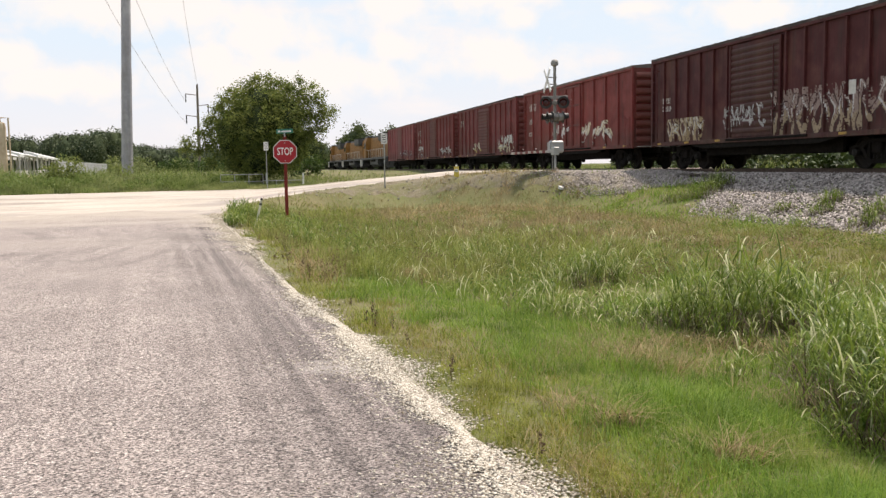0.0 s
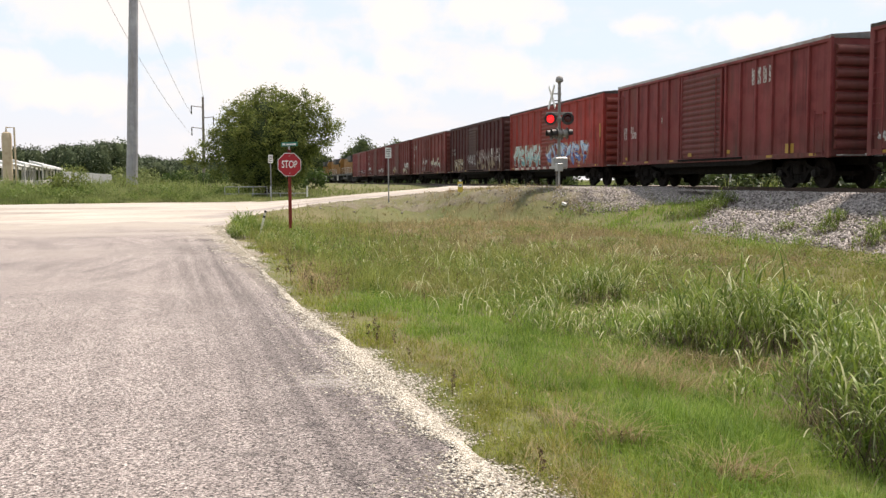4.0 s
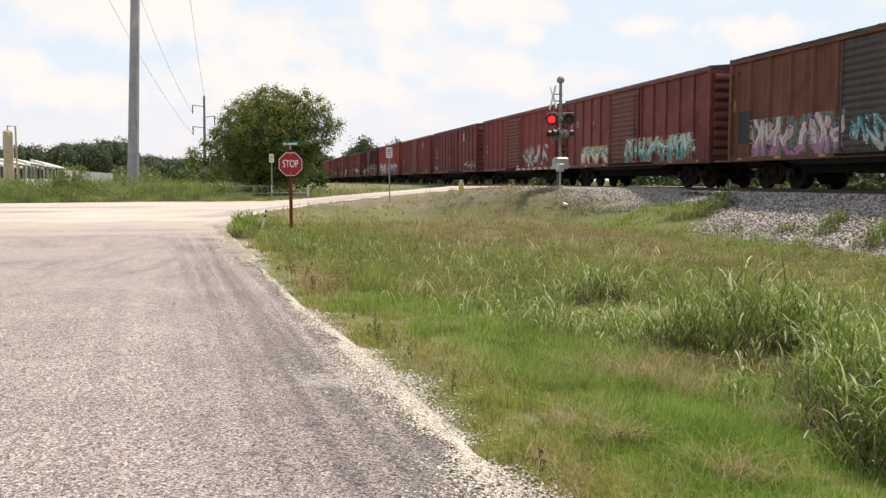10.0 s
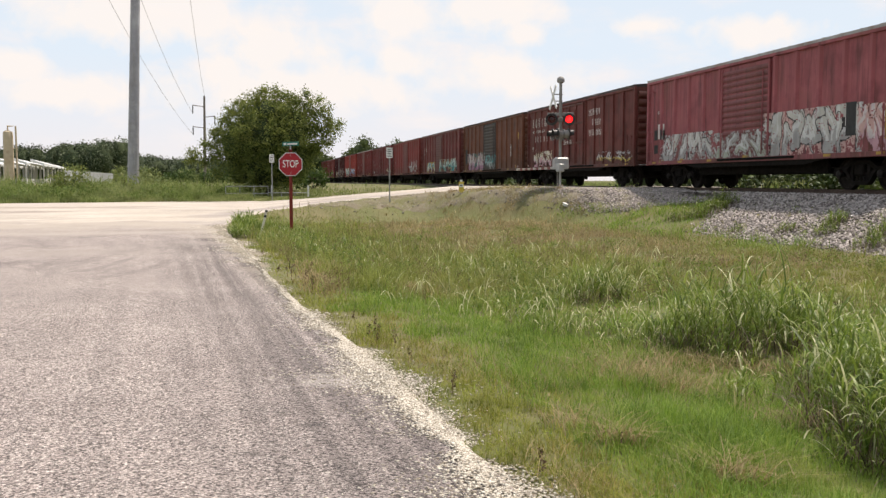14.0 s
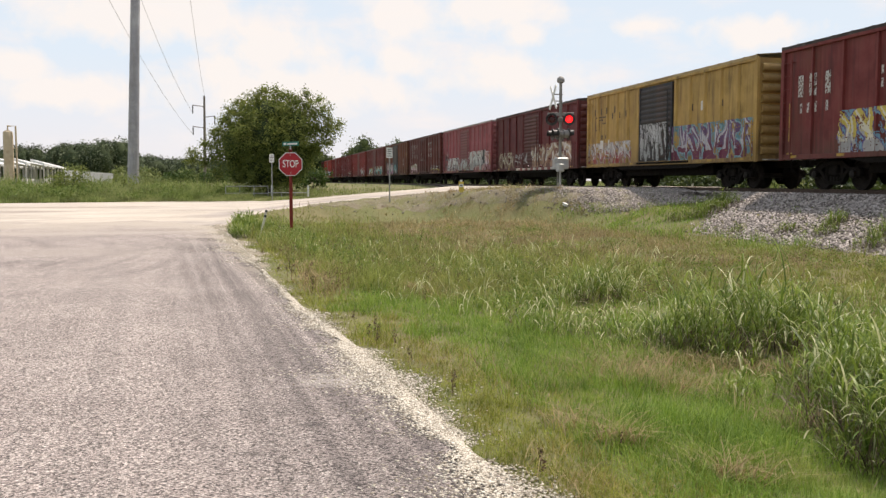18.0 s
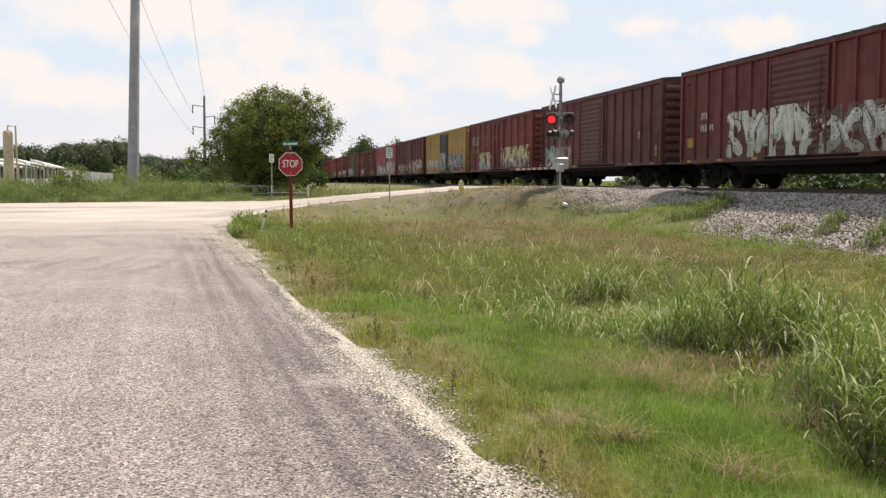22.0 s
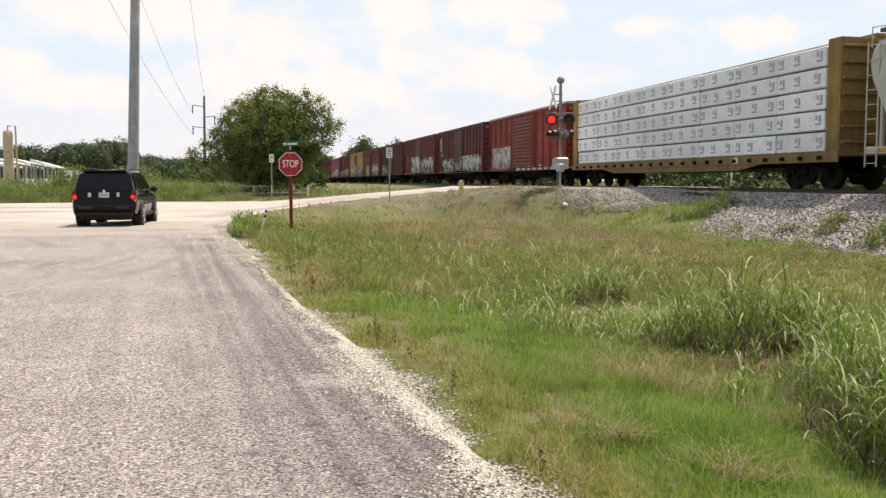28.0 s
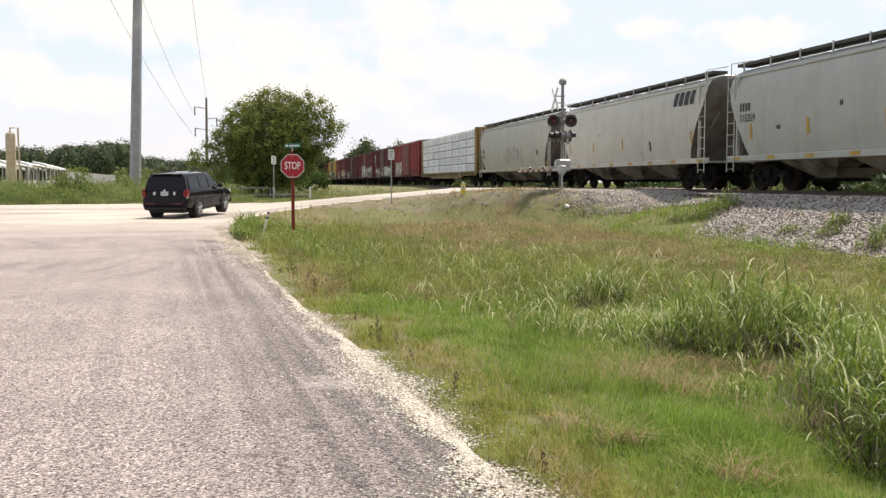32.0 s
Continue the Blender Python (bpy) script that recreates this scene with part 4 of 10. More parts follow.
def graffiti_mesh(y_hi, y_lo, z0, z1, colours, seed, ribs, letters=5, fat=0.16, cell=0.032, messy=0.25, lift=0.004, plane=-HALF_W, curve=None):
    """Sprayed lettering that spells nothing: overlapping fat letters with fill, thin outline, gleam, halo and drips, lying on panels and posts alike."""
    rng = np.random.default_rng(seed)
    high = z1 - z0
    drop = min(0.12 * high, max(0.0, z0 - 1.0) + 0.02)
    ny, nz = int((y_hi - y_lo) / cell), int((high + drop) / cell)
    yc, zc = y_hi - (np.arange(ny) + 0.5) * cell, z0 - drop + (np.arange(nz) + 0.5) * cell
    A, Z = np.meshgrid((y_hi - yc) / (y_hi - y_lo) * letters, (zc - z0) / high, indexing="ij")
    wob = 0.07 * np.sin(5 * A + 3 * Z + seed) + 0.035 * np.sin(13 * Z + 4 * A)
    aspect = (y_hi - y_lo) / letters / high
    fat = min(fat, 0.085 + 0.25 * (fat - 0.085))
    slot = np.full(A.shape, -1)
    nearest = np.full(A.shape, 9.0)
    grain = rng.normal(0, 0.012, A.shape)
    order = rng.permutation(letters)
    line = max(0.022, 0.016 / high + 0.12 * fat)
    for i in order:
        lean, base, tall = rng.uniform(-0.2, 0.25), rng.uniform(0.02, 0.14), rng.uniform(0.74, 0.9)
        wide, x0 = rng.uniform(0.80, 1.05), i + rng.uniform(-0.04, 0.10)
        d, g = np.full(A.shape, 9.0), np.full(A.shape, 9.0)
        for (ax, az), (bx, bz) in strokes(int(rng.integers(0, 99))):
            p = np.array([x0 + wide * ax + lean * az * 0.4, base + tall * az])
            q = np.array([x0 + wide * bx + lean * bz * 0.4, base + tall * bz])
            ux, uz = (q[0] - p[0]) * aspect, q[1] - p[1]
            for field, sx, sz in ((0, 0, 0), (1, 0.05, -0.05)):
                px, pz = (A + wob - p[0]) * aspect + sx, Z - p[1] + sz
                t = np.clip((px * ux + pz * uz) / (ux * ux + uz * uz + 1e-9), 0, 1)
                r = np.hypot(px - t * ux, pz - t * uz) - 0.35 * fat * t
                if field:
                    np.minimum(g, r, out=g)
                else:
                    np.minimum(d, r, out=d)
        np.minimum(nearest, d, out=nearest)
        tone = Z + 0.10 * np.sin(9 * A + i) + 0.05 * np.sin(23 * A) + 4 * grain
        slot[d < fat + line] = 2
        fill = d < fat * 0.97
        slot[fill & (tone > 0.48)] = 0
        slot[fill & (tone <= 0.48)] = 1
        slot[fill & (g < fat * 0.16) & (Z > 0.3)] = 4
    rim = (0.16 + 0.10 * np.sin(7 * Z + seed) + 0.06 * np.sin(19 * Z + 2 * seed) + 6 * grain) * min(1.0, letters / 4)
    inside = (A > rim) & (A < letters - rim)
    halo = inside & (nearest + 0.06 * np.sin(11 * A + 7 * Z) * np.sin(17 * Z + seed) + 0.03 * np.sin(37 * A + 3 * Z) + 3 * grain < fat + line + 0.055) & (slot < 0) & (Z > -0.02)
    if len(colours) > 3 and colours[3] is not None:
        slot[halo] = 3
    slot[~inside] = -1
    # ragged licks of paint over the letters
    lick = 3 if len(colours) > 3 and colours[3] is not None else 0
    for k in rng.integers(1, max(2, ny - 3), int(8 * letters)):
        tall = int(rng.uniform(0.03, 0.26) * nz)
        for dk in range(-1, 3):
            if not 0 <= k + dk < ny:
                continue
            run = slot[k + dk]
            on = np.nonzero(run >= 0)[0]
            if len(on):
                top = on[-1] + 1
                end = min(nz, top + max(0, tall - 3 * abs(dk)))
                run[top:end] = lick
    # drips below the letters
    for k in rng.integers(0, ny, int(4 * letters)):
        run = slot[k]
        on = np.nonzero(run >= 0)[0]
        if len(on):
            lo = max(0, on[0] - int(rng.uniform(0.05, 0.25) * nz))
            run[lo:on[0]] = run[on[0]]
    worn = np.sin(A * 3.1 + 4 * Z + seed) * np.sin(5.3 * Z - 2.2 * A) + 0.4 * np.sin(19 * A + 3 * Z) * np.sin(16 * Z + seed) + rng.normal(0, 0.12, A.shape)
    slot[(worn > 1.02 - 0.75 * messy) & (slot >= 0)] = -1
    slot[(rng.random(A.shape) < 0.03 + 0.08 * messy) & (slot >= 0)] = -1
    I, J0, J1, sk = [], [], [], []
    most = 4 if curve is not None else 400
    for i in range(ny):
        j, run = 0, slot[i]
        while j < nz:
            if run[j] < 0:
                j += 1
                continue
            e = j + 1
            while e < nz and run[e] == run[j] and e - j < most:
                e += 1
            I.append(i)
            J0.append(j)
            J1.append(e)
            sk.append(run[j])
            j = e
    I, J0, J1, sk = (np.array(q) for q in (I, J0, J1, sk))

    def surf(y):
        x = np.full(y.shape, plane)
        for r, hw, kind in ribs:
            a = np.abs(y - r)
            x = np.where(a < hw, plane - RIB_OUT, np.where(a < hw + 0.06, plane - RIB_OUT * (1 - (a - hw) / 0.06), x))
        return x - lift
    v = []
    for sy, jj in ((0, J0), (1, J0), (1, J1), (0, J1)):
        yy, zz = y_hi - (I + sy) * cell, z0 - drop + jj * cell
        xx = surf(yy) if curve is None else curve(zz) - lift
        v.append(np.c_[xx, yy, zz])
    v = np.stack(v, 1).reshape(-1, 3)
    f = np.arange(len(v)).reshape(-1, 4)
    pal = [c or colours[0] for c in list(colours)[:4]]
    pal += [colours[0]] * (4 - len(pal)) + [tuple(0.35 * q + 0.42 for q in colours[0])]
    names = []
    for c in pal:
        names.append(material("spray_%d_%d_%d" % tuple(int(99 * q) for q in c), tuple(0.8 * q for q in c), tuple(min(1, 1.1 * q) for q in c), scale=2.2, rough=0.6,
                              stain=tuple(0.55 * q + 0.02 for q in c), stain_scale=1.1, stain_at=(0.55, 0.85)))
    return bulk("graffiti", v, f, names, sk)


def bars(car, name, mat, rects, ribs, plane=-HALF_W, curve=None, label=""):
    """Stencilled marks as plain bars: (y of the front edge, z, width, height)."""
    for y, z, w, h in rects:
        s = Shape()
        n = max(1, int(w / 0.12))
        for i in range(n):
            y0, y1 = y - w * i / n, y - w * (i + 1) / n
            ym = 0.5 * (y0 + y1)
            x = plane
            for r, hw, kind in ribs:
                if abs(ym - r) < hw + 0.03:
                    x = plane - RIB_OUT
            cuts = 1 if curve is None else max(1, int(h / 0.07))
            for q in range(cuts):
                za, zb = z + h * q / cuts, z + h * (q + 1) / cuts
                xa, xb = (x, x) if curve is None else (float(curve(za)), float(curve(zb)))
                s.add([(xa - 0.016, y0, za), (xa - 0.016, y1, za), (xb - 0.016, y1, zb), (xb - 0.016, y0, zb)], [(0, 1, 2, 3)])
        piece(name, s.mesh(name, mat), car, label=label)


WHITE_PAINT = material("white_stencil", (0.50, 0.48, 0.45), (0.66, 0.64, 0.60), scale=6, rough=0.7, stain=(0.3, 0.22, 0.2), stain_scale=2.0, stain_at=(0.55, 0.85))


def flaked(m, scale=16.0, lo=0.40, hi=0.50):
    """Let the coat under a stencilled mark show where the mark has flaked off."""
    n, k = m.node_tree.nodes, m.node_tree.links
    co, t, r = n.new("ShaderNodeTexCoord"), n.new("ShaderNodeTexNoise"), n.new("ShaderNodeMapRange")
    t.inputs["Scale"].default_value, t.inputs["Detail"].default_value = scale, 3.0
    r.inputs["From Min"].default_value, r.inputs["From Max"].default_value = lo, hi
    k.new(co.outputs["Object"], t.inputs["Vector"])
    k.new(t.outputs["Fac"], r.inputs["Value"])
    mix, clear_ = n.new("ShaderNodeMixShader"), n.new("ShaderNodeBsdfTransparent")
    k.new(r.outputs["Result"], mix.inputs["Fac"])
    k.new(clear_.outputs["BSDF"], mix.inputs[1])
    k.new(n["Principled BSDF"].outputs["BSDF"], mix.inputs[2])
    k.new(mix.outputs["Shader"], n["Material Output"].inputs["Surface"])
    return m


WORN_WHITE = flaked(material("flaked_white_stencil", (0.42, 0.39, 0.36), (0.60, 0.57, 0.53), scale=6, rough=0.7, stain=(0.28, 0.20, 0.17), stain_scale=2.0, stain_at=(0.5, 0.8)))
WORN_BROWN = flaked(material("flaked_brown_stencil", (0.045, 0.030, 0.022), (0.085, 0.060, 0.045), scale=6, rough=0.7), lo=0.30, hi=0.42)
BLACK_PAINT = material("black_stencil", (0.02, 0.02, 0.02), (0.04, 0.04, 0.04), scale=6, rough=0.7)
YELLOW_TAPE = material("yellow_reflector", (0.36, 0.21, 0.03), (0.46, 0.28, 0.05), scale=6, rough=0.5, stain=(0.15, 0.09, 0.05), stain_scale=3.0)
GALV = material("galvanised_steel", (0.34, 0.34, 0.33), (0.46, 0.46, 0.45), scale=5, rough=0.5, metal=0.5, stain=(0.25, 0.22, 0.19), stain_scale=1.2)


def number(car, text, y, z, size, mat, x=-HALF_W - 0.022, tilt=0.0):
    """A car number stencilled on the near side, starting at y and running back along the car."""
    cu = bpy.data.curves.new("number", "FONT")
    cu.body, cu.size, cu.extrude, cu.align_x, cu.align_y = text, size, 0.002, "LEFT", "BOTTOM"
    cu.materials.append(mat)
    ob = new("car_number", cu)
    ob.parent, ob.matrix_basis = car, pose(x, y, z, 90 + tilt, 0, -90) @ Matrix.Diagonal((0.9, 1.0, 1.0, 1.0))


def word(y, z, n, h, gap=0.62):
    """n letters' worth of bars, each a block of height h."""
    return [(y - i * h * gap, z, h * gap * 0.62, h) for i in range(n)]


def boxcar(tag, label, colour, front, length=15.3, ribs=6, rib_kind="slim", door=3.05, door_style="ribbed", door_colour=None, roof=None, sprays=(), marks=(), mark_mat=None,
           end_colour=None, door_shift=0.0, plates=(), patches=(), stickers=(), numbers=(), lines=()):
    half = length / 2
    car = thing("boxcar", label, "boxcar", pose(TRACK_X, front - half, RAIL_TOP), group="freight cars of the train")
    body = paint("boxcar_paint_" + tag, colour)
    dm = paint("boxcar_door_" + tag, door_colour or tuple(0.88 * q for q in colour))
    em = paint("boxcar_end_" + tag, end_colour) if end_colour else body
    rm = roof or material("roof_dull", (0.09, 0.075, 0.068), (0.17, 0.14, 0.125), scale=2, rough=0.8, stain=(0.20, 0.09, 0.05), stain_scale=1.2)
    gear(car, half, 0.85, half - 2.15)
    s = Shape().box(-HALF_W, HALF_W, -half + 0.06, half - 0.06, FLOOR_Z, EAVE_Z)
    piece("body", s.mesh("body", body), car)
    roof_parts(car, half, rm)
    for sign in (-1, 1):
        end_wall(car, half, em, sign)
    span0, span1 = door / 2 + 0.22, half - 0.12
    rib_y = []
    hw = 0.055 if rib_kind == "wide" else 0.042
    rm_ = rib_mesh(body, rib_kind)
    for sd in (-1, 1):
        for i in range(ribs):
            rib_y.append(door_shift * 0 + sd * (span0 + (span1 - span0) * i / (ribs - 1)))
    for side in (-1, 1):
        face = pose(-HALF_W, 0, 0) if side < 0 else pose(HALF_W, 0, 0, 0, 0, 180)
        for y in rib_y:
            piece("side_post", rm_, car, face @ pose(0, y, 0))
        piece("side_sill", cached(("ssill", half, tag), lambda: Shape().box(-0.09, 0, -half + 0.1, half - 0.1, FLOOR_Z - 0.03, FLOOR_Z + 0.12, 0.01).mesh("side_sill", body)), car, face)
        piece("side_bearer", cached(("bearer", half), lambda: Shape().slab([(-half + 3.2, FLOOR_Z - 0.03), (-half + 4.2, FLOOR_Z - 0.19), (half - 4.2, FLOOR_Z - 0.19), (half - 3.2, FLOOR_Z - 0.03)],
                                                                           -0.05, 0.0, axis="x").mesh("side_bearer", iron)), car, face)
        piece("top_chord", cached(("chord", half, tag), lambda: Shape().box(-0.085, 0, -half + 0.1, half - 0.1, EAVE_Z - 0.13, EAVE_Z - 0.03, 0.01).mesh("top_chord", body)), car, face)
        dr = door_parts(car, face, door, dm, door_style)
        for y in ((-0.45, 0.45) if door_style != "ribbed" else (-door / 2 + 0.35,)):
            piece("lock_bar", cached(("bar", tag), lambda: door_bar_mesh(3.0, dm)), dr, pose(0, y, 0))
        piece("door_track", cached(("track", door), lambda: Shape().box(-0.13, 0, -door * 0.98, door * 0.55, FLOOR_Z + 0.02, FLOOR_Z + 0.10, 0.01).mesh("door_track", iron)), car, face)
        for sy in (-1, 1):
            n = 8 if sy * side < 0 else 4
            piece("ladder", cached(("ladder", n, tag), lambda: ladder_mesh(body, n, 0.42, FLOOR_Z + 0.12, 0.41 if n == 8 else 0.38)), car, face @ pose(-0.02, sy * (half - 0.42), 0))
            piece("step", cached("sill_step", lambda: Shape().tube([(0, -0.2, FLOOR_Z), (0, -0.2, 0.55), (0, 0.2, 0.55), (0, 0.2, FLOOR_Z)], 0.018, 6).mesh("step", iron)), car, face @ pose(-0.03, sy * (half - 0.42), 0))
    for sign in (-1, 1):
        piece("ladder", cached(("eladder", tag), lambda: ladder_mesh(em, 8, 0.42, FLOOR_Z + 0.12, 0.41)), car, pose(1.08 if sign < 0 else -1.08, sign * (half + 0.09), 0, 0, 0, -90 * sign))
        piece("crossover_platform", cached("xplat", lambda: Shape().box(-1.3, 1.3, -0.14, 0.14, FLOOR_Z - 0.02, FLOOR_Z + 0.02).mesh("crossover_platform", GALV)), car, pose(0, sign * (half + 0.22), 0.02))
    piece("brake_wheel", cached("brakewheel", lambda: Shape().lathe([(0.24, -0.02), (0.28, -0.02), (0.28, 0.02), (0.24, 0.02)], 16, axis="y", ring=True).box(-0.26, 0.26, -0.012, 0.012, -0.015, 0.015)
                                 .box(-0.015, 0.015, -0.012, 0.012, -0.26, 0.26).tube([(0, 0, 0), (0, 0.14, 0)], 0.03, 8).mesh("brake_wheel", iron)), car, pose(0.55, -half - 0.25, 3.3))
    cylinder_piece("brake_cylinder", car, "b", (-0.75, 0.6, 0.72), (-0.75, 1.25, 0.72), 0.16, iron)
    cylinder_piece("air_reservoir", car, "b", (0.2, -2.0, 0.70), (0.2, -0.7, 0.70), 0.2, iron)
    for i, y in enumerate((-3.2, -1.2, 1.9, 3.4)):
        piece("floor_beam", cached("fbeam", lambda: Shape().slab([(-1.4, 0.95), (1.4, 0.95), (1.0, 0.80), (0.25, 0.68), (-0.25, 0.68), (-1.0, 0.80)], -0.05, 0.05, axis="y").mesh("floor_beam", iron)), car, pose(0, y, 0))
    # dark slabs added for the shade under the floor, closing bright gaps
    for x in (-0.95, 0.95):
        piece("floor_stringer", cached(("shade_slab", half), lambda: Shape().box(-0.06, 0.06, -half + 3.7, half - 3.7, 0.50, 0.95, 0.01).mesh("floor_stringer", iron)), car, pose(x, 0, 0))
    local = [(y, hw, 0) for y in rib_y]
    face_ribs = local + [(y, door / 2, 0) for y in ((0,) if door_style else ())]
    for k, (a, b, z0, z1, cols, letters, fat, messy) in enumerate(sprays):
        g = graffiti_mesh(half - a * length, half - b * length, z0, z1, cols, sum(map(ord, tag)) * 7 + k, face_ribs, letters, fat, messy=messy, lift=0.004 + 0.003 * k)
        piece("graffiti", g, car, label="sprayed graffiti lettering")
    rects = []
    for a, z, n, h in marks:
        rects += word(half - a * length, z, n, h)
    bars(car, "stencilled_mark", mark_mat or WORN_WHITE, rects, face_ribs)
    tape = [(half - 0.6 - i * 2.3, FLOOR_Z + 0.02, 0.34, 0.08) for i in range(7)]
    for y, z, w, h in tape:
        piece("reflector_strip", cached("tape", lambda: Shape().box(-0.004, 0, -0.17, 0.17, 0, 0.08).mesh("reflector_strip", YELLOW_TAPE)), car, pose(-HALF_W - 0.09, y - 0.17, z))
    if patches:
        bars(car, "blackened_patch", BLACK_PAINT, [(half - a * length, z, w, h) for a, z, w, h in patches], face_ribs, label="black painted patch")
    if stickers:
        bars(car, "yellow_sticker", YELLOW_TAPE, [(half - a * length, z, w, h) for a, z, w, h in stickers], face_ribs, label="yellow sticker")
    for text, a, z, size in numbers:
        number(car, text, half - a * length, z, size, WHITE_PAINT)
    bars(car, "emblem_line", WORN_BROWN, [(half - a * length, z, w, h) for a, z, w, h in lines], face_ribs, label="brown painted emblem outline")
    for (a, z, w, h) in plates:
        piece("placard", cached(("plac", w, h), lambda: Shape().box(-0.012, 0, -w / 2, w / 2, 0, h, 0.004).mesh("placard", WHITE_PAINT)), car, pose(-HALF_W - 0.004, half - a * length, z))
    return car


W, K = (0.52, 0.50, 0.46), (0.035, 0.03, 0.03)
SILVER, CREAM, PINK = (0.36, 0.35, 0.34), (0.55, 0.48, 0.33), (0.52, 0.30, 0.34)
TEAL = (0.05, 0.30, 0.31)
GOLD, MAROON = (0.55, 0.42, 0.08), (0.10, 0.03, 0.04)
DARK_ROOF = material("roof_tarred", (0.03, 0.025, 0.022), (0.065, 0.05, 0.045), scale=3, rough=0.8, stain=(0.12, 0.10, 0.09), stain_scale=1.5)
ZINC_ROOF = material("roof_zinc", (0.30, 0.29, 0.28), (0.42, 0.40, 0.38), scale=2, rough=0.6, metal=0.3, stain=(0.22, 0.12, 0.08), stain_scale=1.1, stain_at=(0.5, 0.7))
TRAIN = []


def pitch_cars():
    """The consist from the locomotives back; 'front' is each body's leading edge at 16 s."""
    add = TRAIN.append
    add(boxcar("faded", "faded pinkish red boxcar behind the locomotives", (0.30, 0.085, 0.075), 259.2, ribs=5, sprays=((0.5, 0.95, 1.15, 2.0, (MAROON, MAROON, K, None), 4, 0.10, 0.5),)))
    add(boxcar("rust", "rusty red boxcar with white stencilled marks", (0.21, 0.045, 0.036), 242.3, sprays=((0.04, 0.2, 1.1, 2.2, (W, SILVER, K, None), 2, 0.12, 0.5), (0.66, 0.95, 1.1, 1.9, (W, SILVER, K, None), 3, 0.10, 0.7)),
               marks=((0.08, 3.1, 4, 0.5), (0.08, 2.4, 5, 0.35))))
    add(boxcar("rust2", "red boxcar with white and yellowish graffiti", (0.20, 0.043, 0.036), 225.4, marks=((0.06, 3.2, 3, 0.5), (0.3, 2.6, 1, 0.3)),
               sprays=((0.30, 0.46, 1.1, 1.9, (CREAM, GOLD, K, None), 2, 0.10, 0.7), (0.72, 0.96, 1.1, 2.2, (W, CREAM, K, None), 3, 0.12, 0.55)), roof=DARK_ROOF))
    add(boxcar("lettered", "red boxcar with white lettering and patches", (0.22, 0.045, 0.034), 208.5, ribs=5, door_style="panelled", marks=((0.06, 3.35, 5, 0.42), (0.06, 2.6, 4, 0.30), (0.05, 1.9, 5, 0.26), (0.52, 3.4, 2, 0.2)),
               sprays=((0.30, 0.50, 1.2, 2.4, (W, SILVER, K, None), 2, 0.08, 0.8), (0.60, 0.86, 1.15, 2.3, (CREAM, W, K, None), 3, 0.10, 0.75))))
    add(boxcar("deep", "deep maroon boxcar with cream and white graffiti", (0.080, 0.014, 0.013), 191.3, ribs=7, marks=((0.07, 2.6, 4, 0.22), (0.07, 2.3, 5, 0.2)), plates=((0.82, 2.1, 0.3, 0.4),),
               sprays=((0.08, 0.28, 1.0, 2.0, ((0.38, 0.30, 0.18), (0.34, 0.25, 0.14), (0.06, 0.02, 0.02), None), 5, 0.07, 0.4), (0.36, 0.55, 1.3, 2.2, (SILVER, SILVER, MAROON, None), 4, 0.035, 0.3), (0.56, 0.97, 1.0, 2.5, ((0.27, 0.19, 0.17), (0.32, 0.24, 0.16), (0.05, 0.016, 0.015), None), 9, 0.045, 0.5)), roof=DARK_ROOF))
    add(boxcar("bright", "bright red boxcar with pale and blue graffiti", (0.335, 0.046, 0.030), 174.1, stickers=((0.965, 1.7, 0.12, 1.3),), rib_kind="wide", marks=((0.30, 3.0, 1, 0.3),),
               sprays=((0.03, 0.42, 1.0, 2.4, ((0.42, 0.58, 0.54), (0.16, 0.36, 0.36), (0.52, 0.54, 0.50), (0.30, 0.18, 0.12)), 5, 0.085, 0.12), (0.46, 0.88, 1.15, 2.3, ((0.30, 0.44, 0.58), (0.09, 0.17, 0.40), (0.05, 0.09, 0.22), (0.34, 0.22, 0.15)), 5, 0.10, 0.12)), roof=DARK_ROOF))
    add(boxcar("oxide", "oxide red boxcar with a ribbed door and zinc roof edge", (0.24, 0.05, 0.042), 157.0, stickers=((0.86, 1.1, 0.34, 0.3), (0.06, 1.15, 0.2, 0.12), (0.44, 1.15, 0.3, 0.14), (0.62, 1.2, 0.2, 0.12)), ribs=7, marks=((0.72, 3.45, 4, 0.55), (0.04, 2.35, 2, 0.26), (0.085, 2.35, 2, 0.26), (0.28, 2.6, 1, 0.25)), numbers=(("157", 0.036, 2.0, 0.40), ("370", 0.088, 2.0, 0.40)), roof=ZINC_ROOF))
    add(boxcar("plugdoor", "red boxcar with a pale shield and lettering", (0.22, 0.05, 0.043), 140.0, ribs=6, door_style="panelled", marks=((0.05, 2.6, 4, 0.34), (0.05, 2.2, 5, 0.3), (0.30, 3.2, 1, 0.4), (0.43, 2.0, 3, 0.16)),
               sprays=((0.02, 0.10, 1.1, 1.6, (SILVER, W, K, None), 2, 0.1, 0.8), (0.76, 0.97, 1.1, 1.8, (CREAM, SILVER, K, None), 3, 0.08, 0.8)), plates=((0.74, 3.35, 0.42, 0.62),), roof=DARK_ROOF))
    add(boxcar("plainred", "red boxcar with faded grey graffiti", (0.26, 0.047, 0.036), 122.7, rib_kind="wide", marks=((0.06, 2.5, 3, 0.2), (0.06, 2.2, 4, 0.2)), sprays=((0.60, 0.93, 1.2, 2.4, (SILVER, SILVER, MAROON, None), 4, 0.12, 0.45),)))
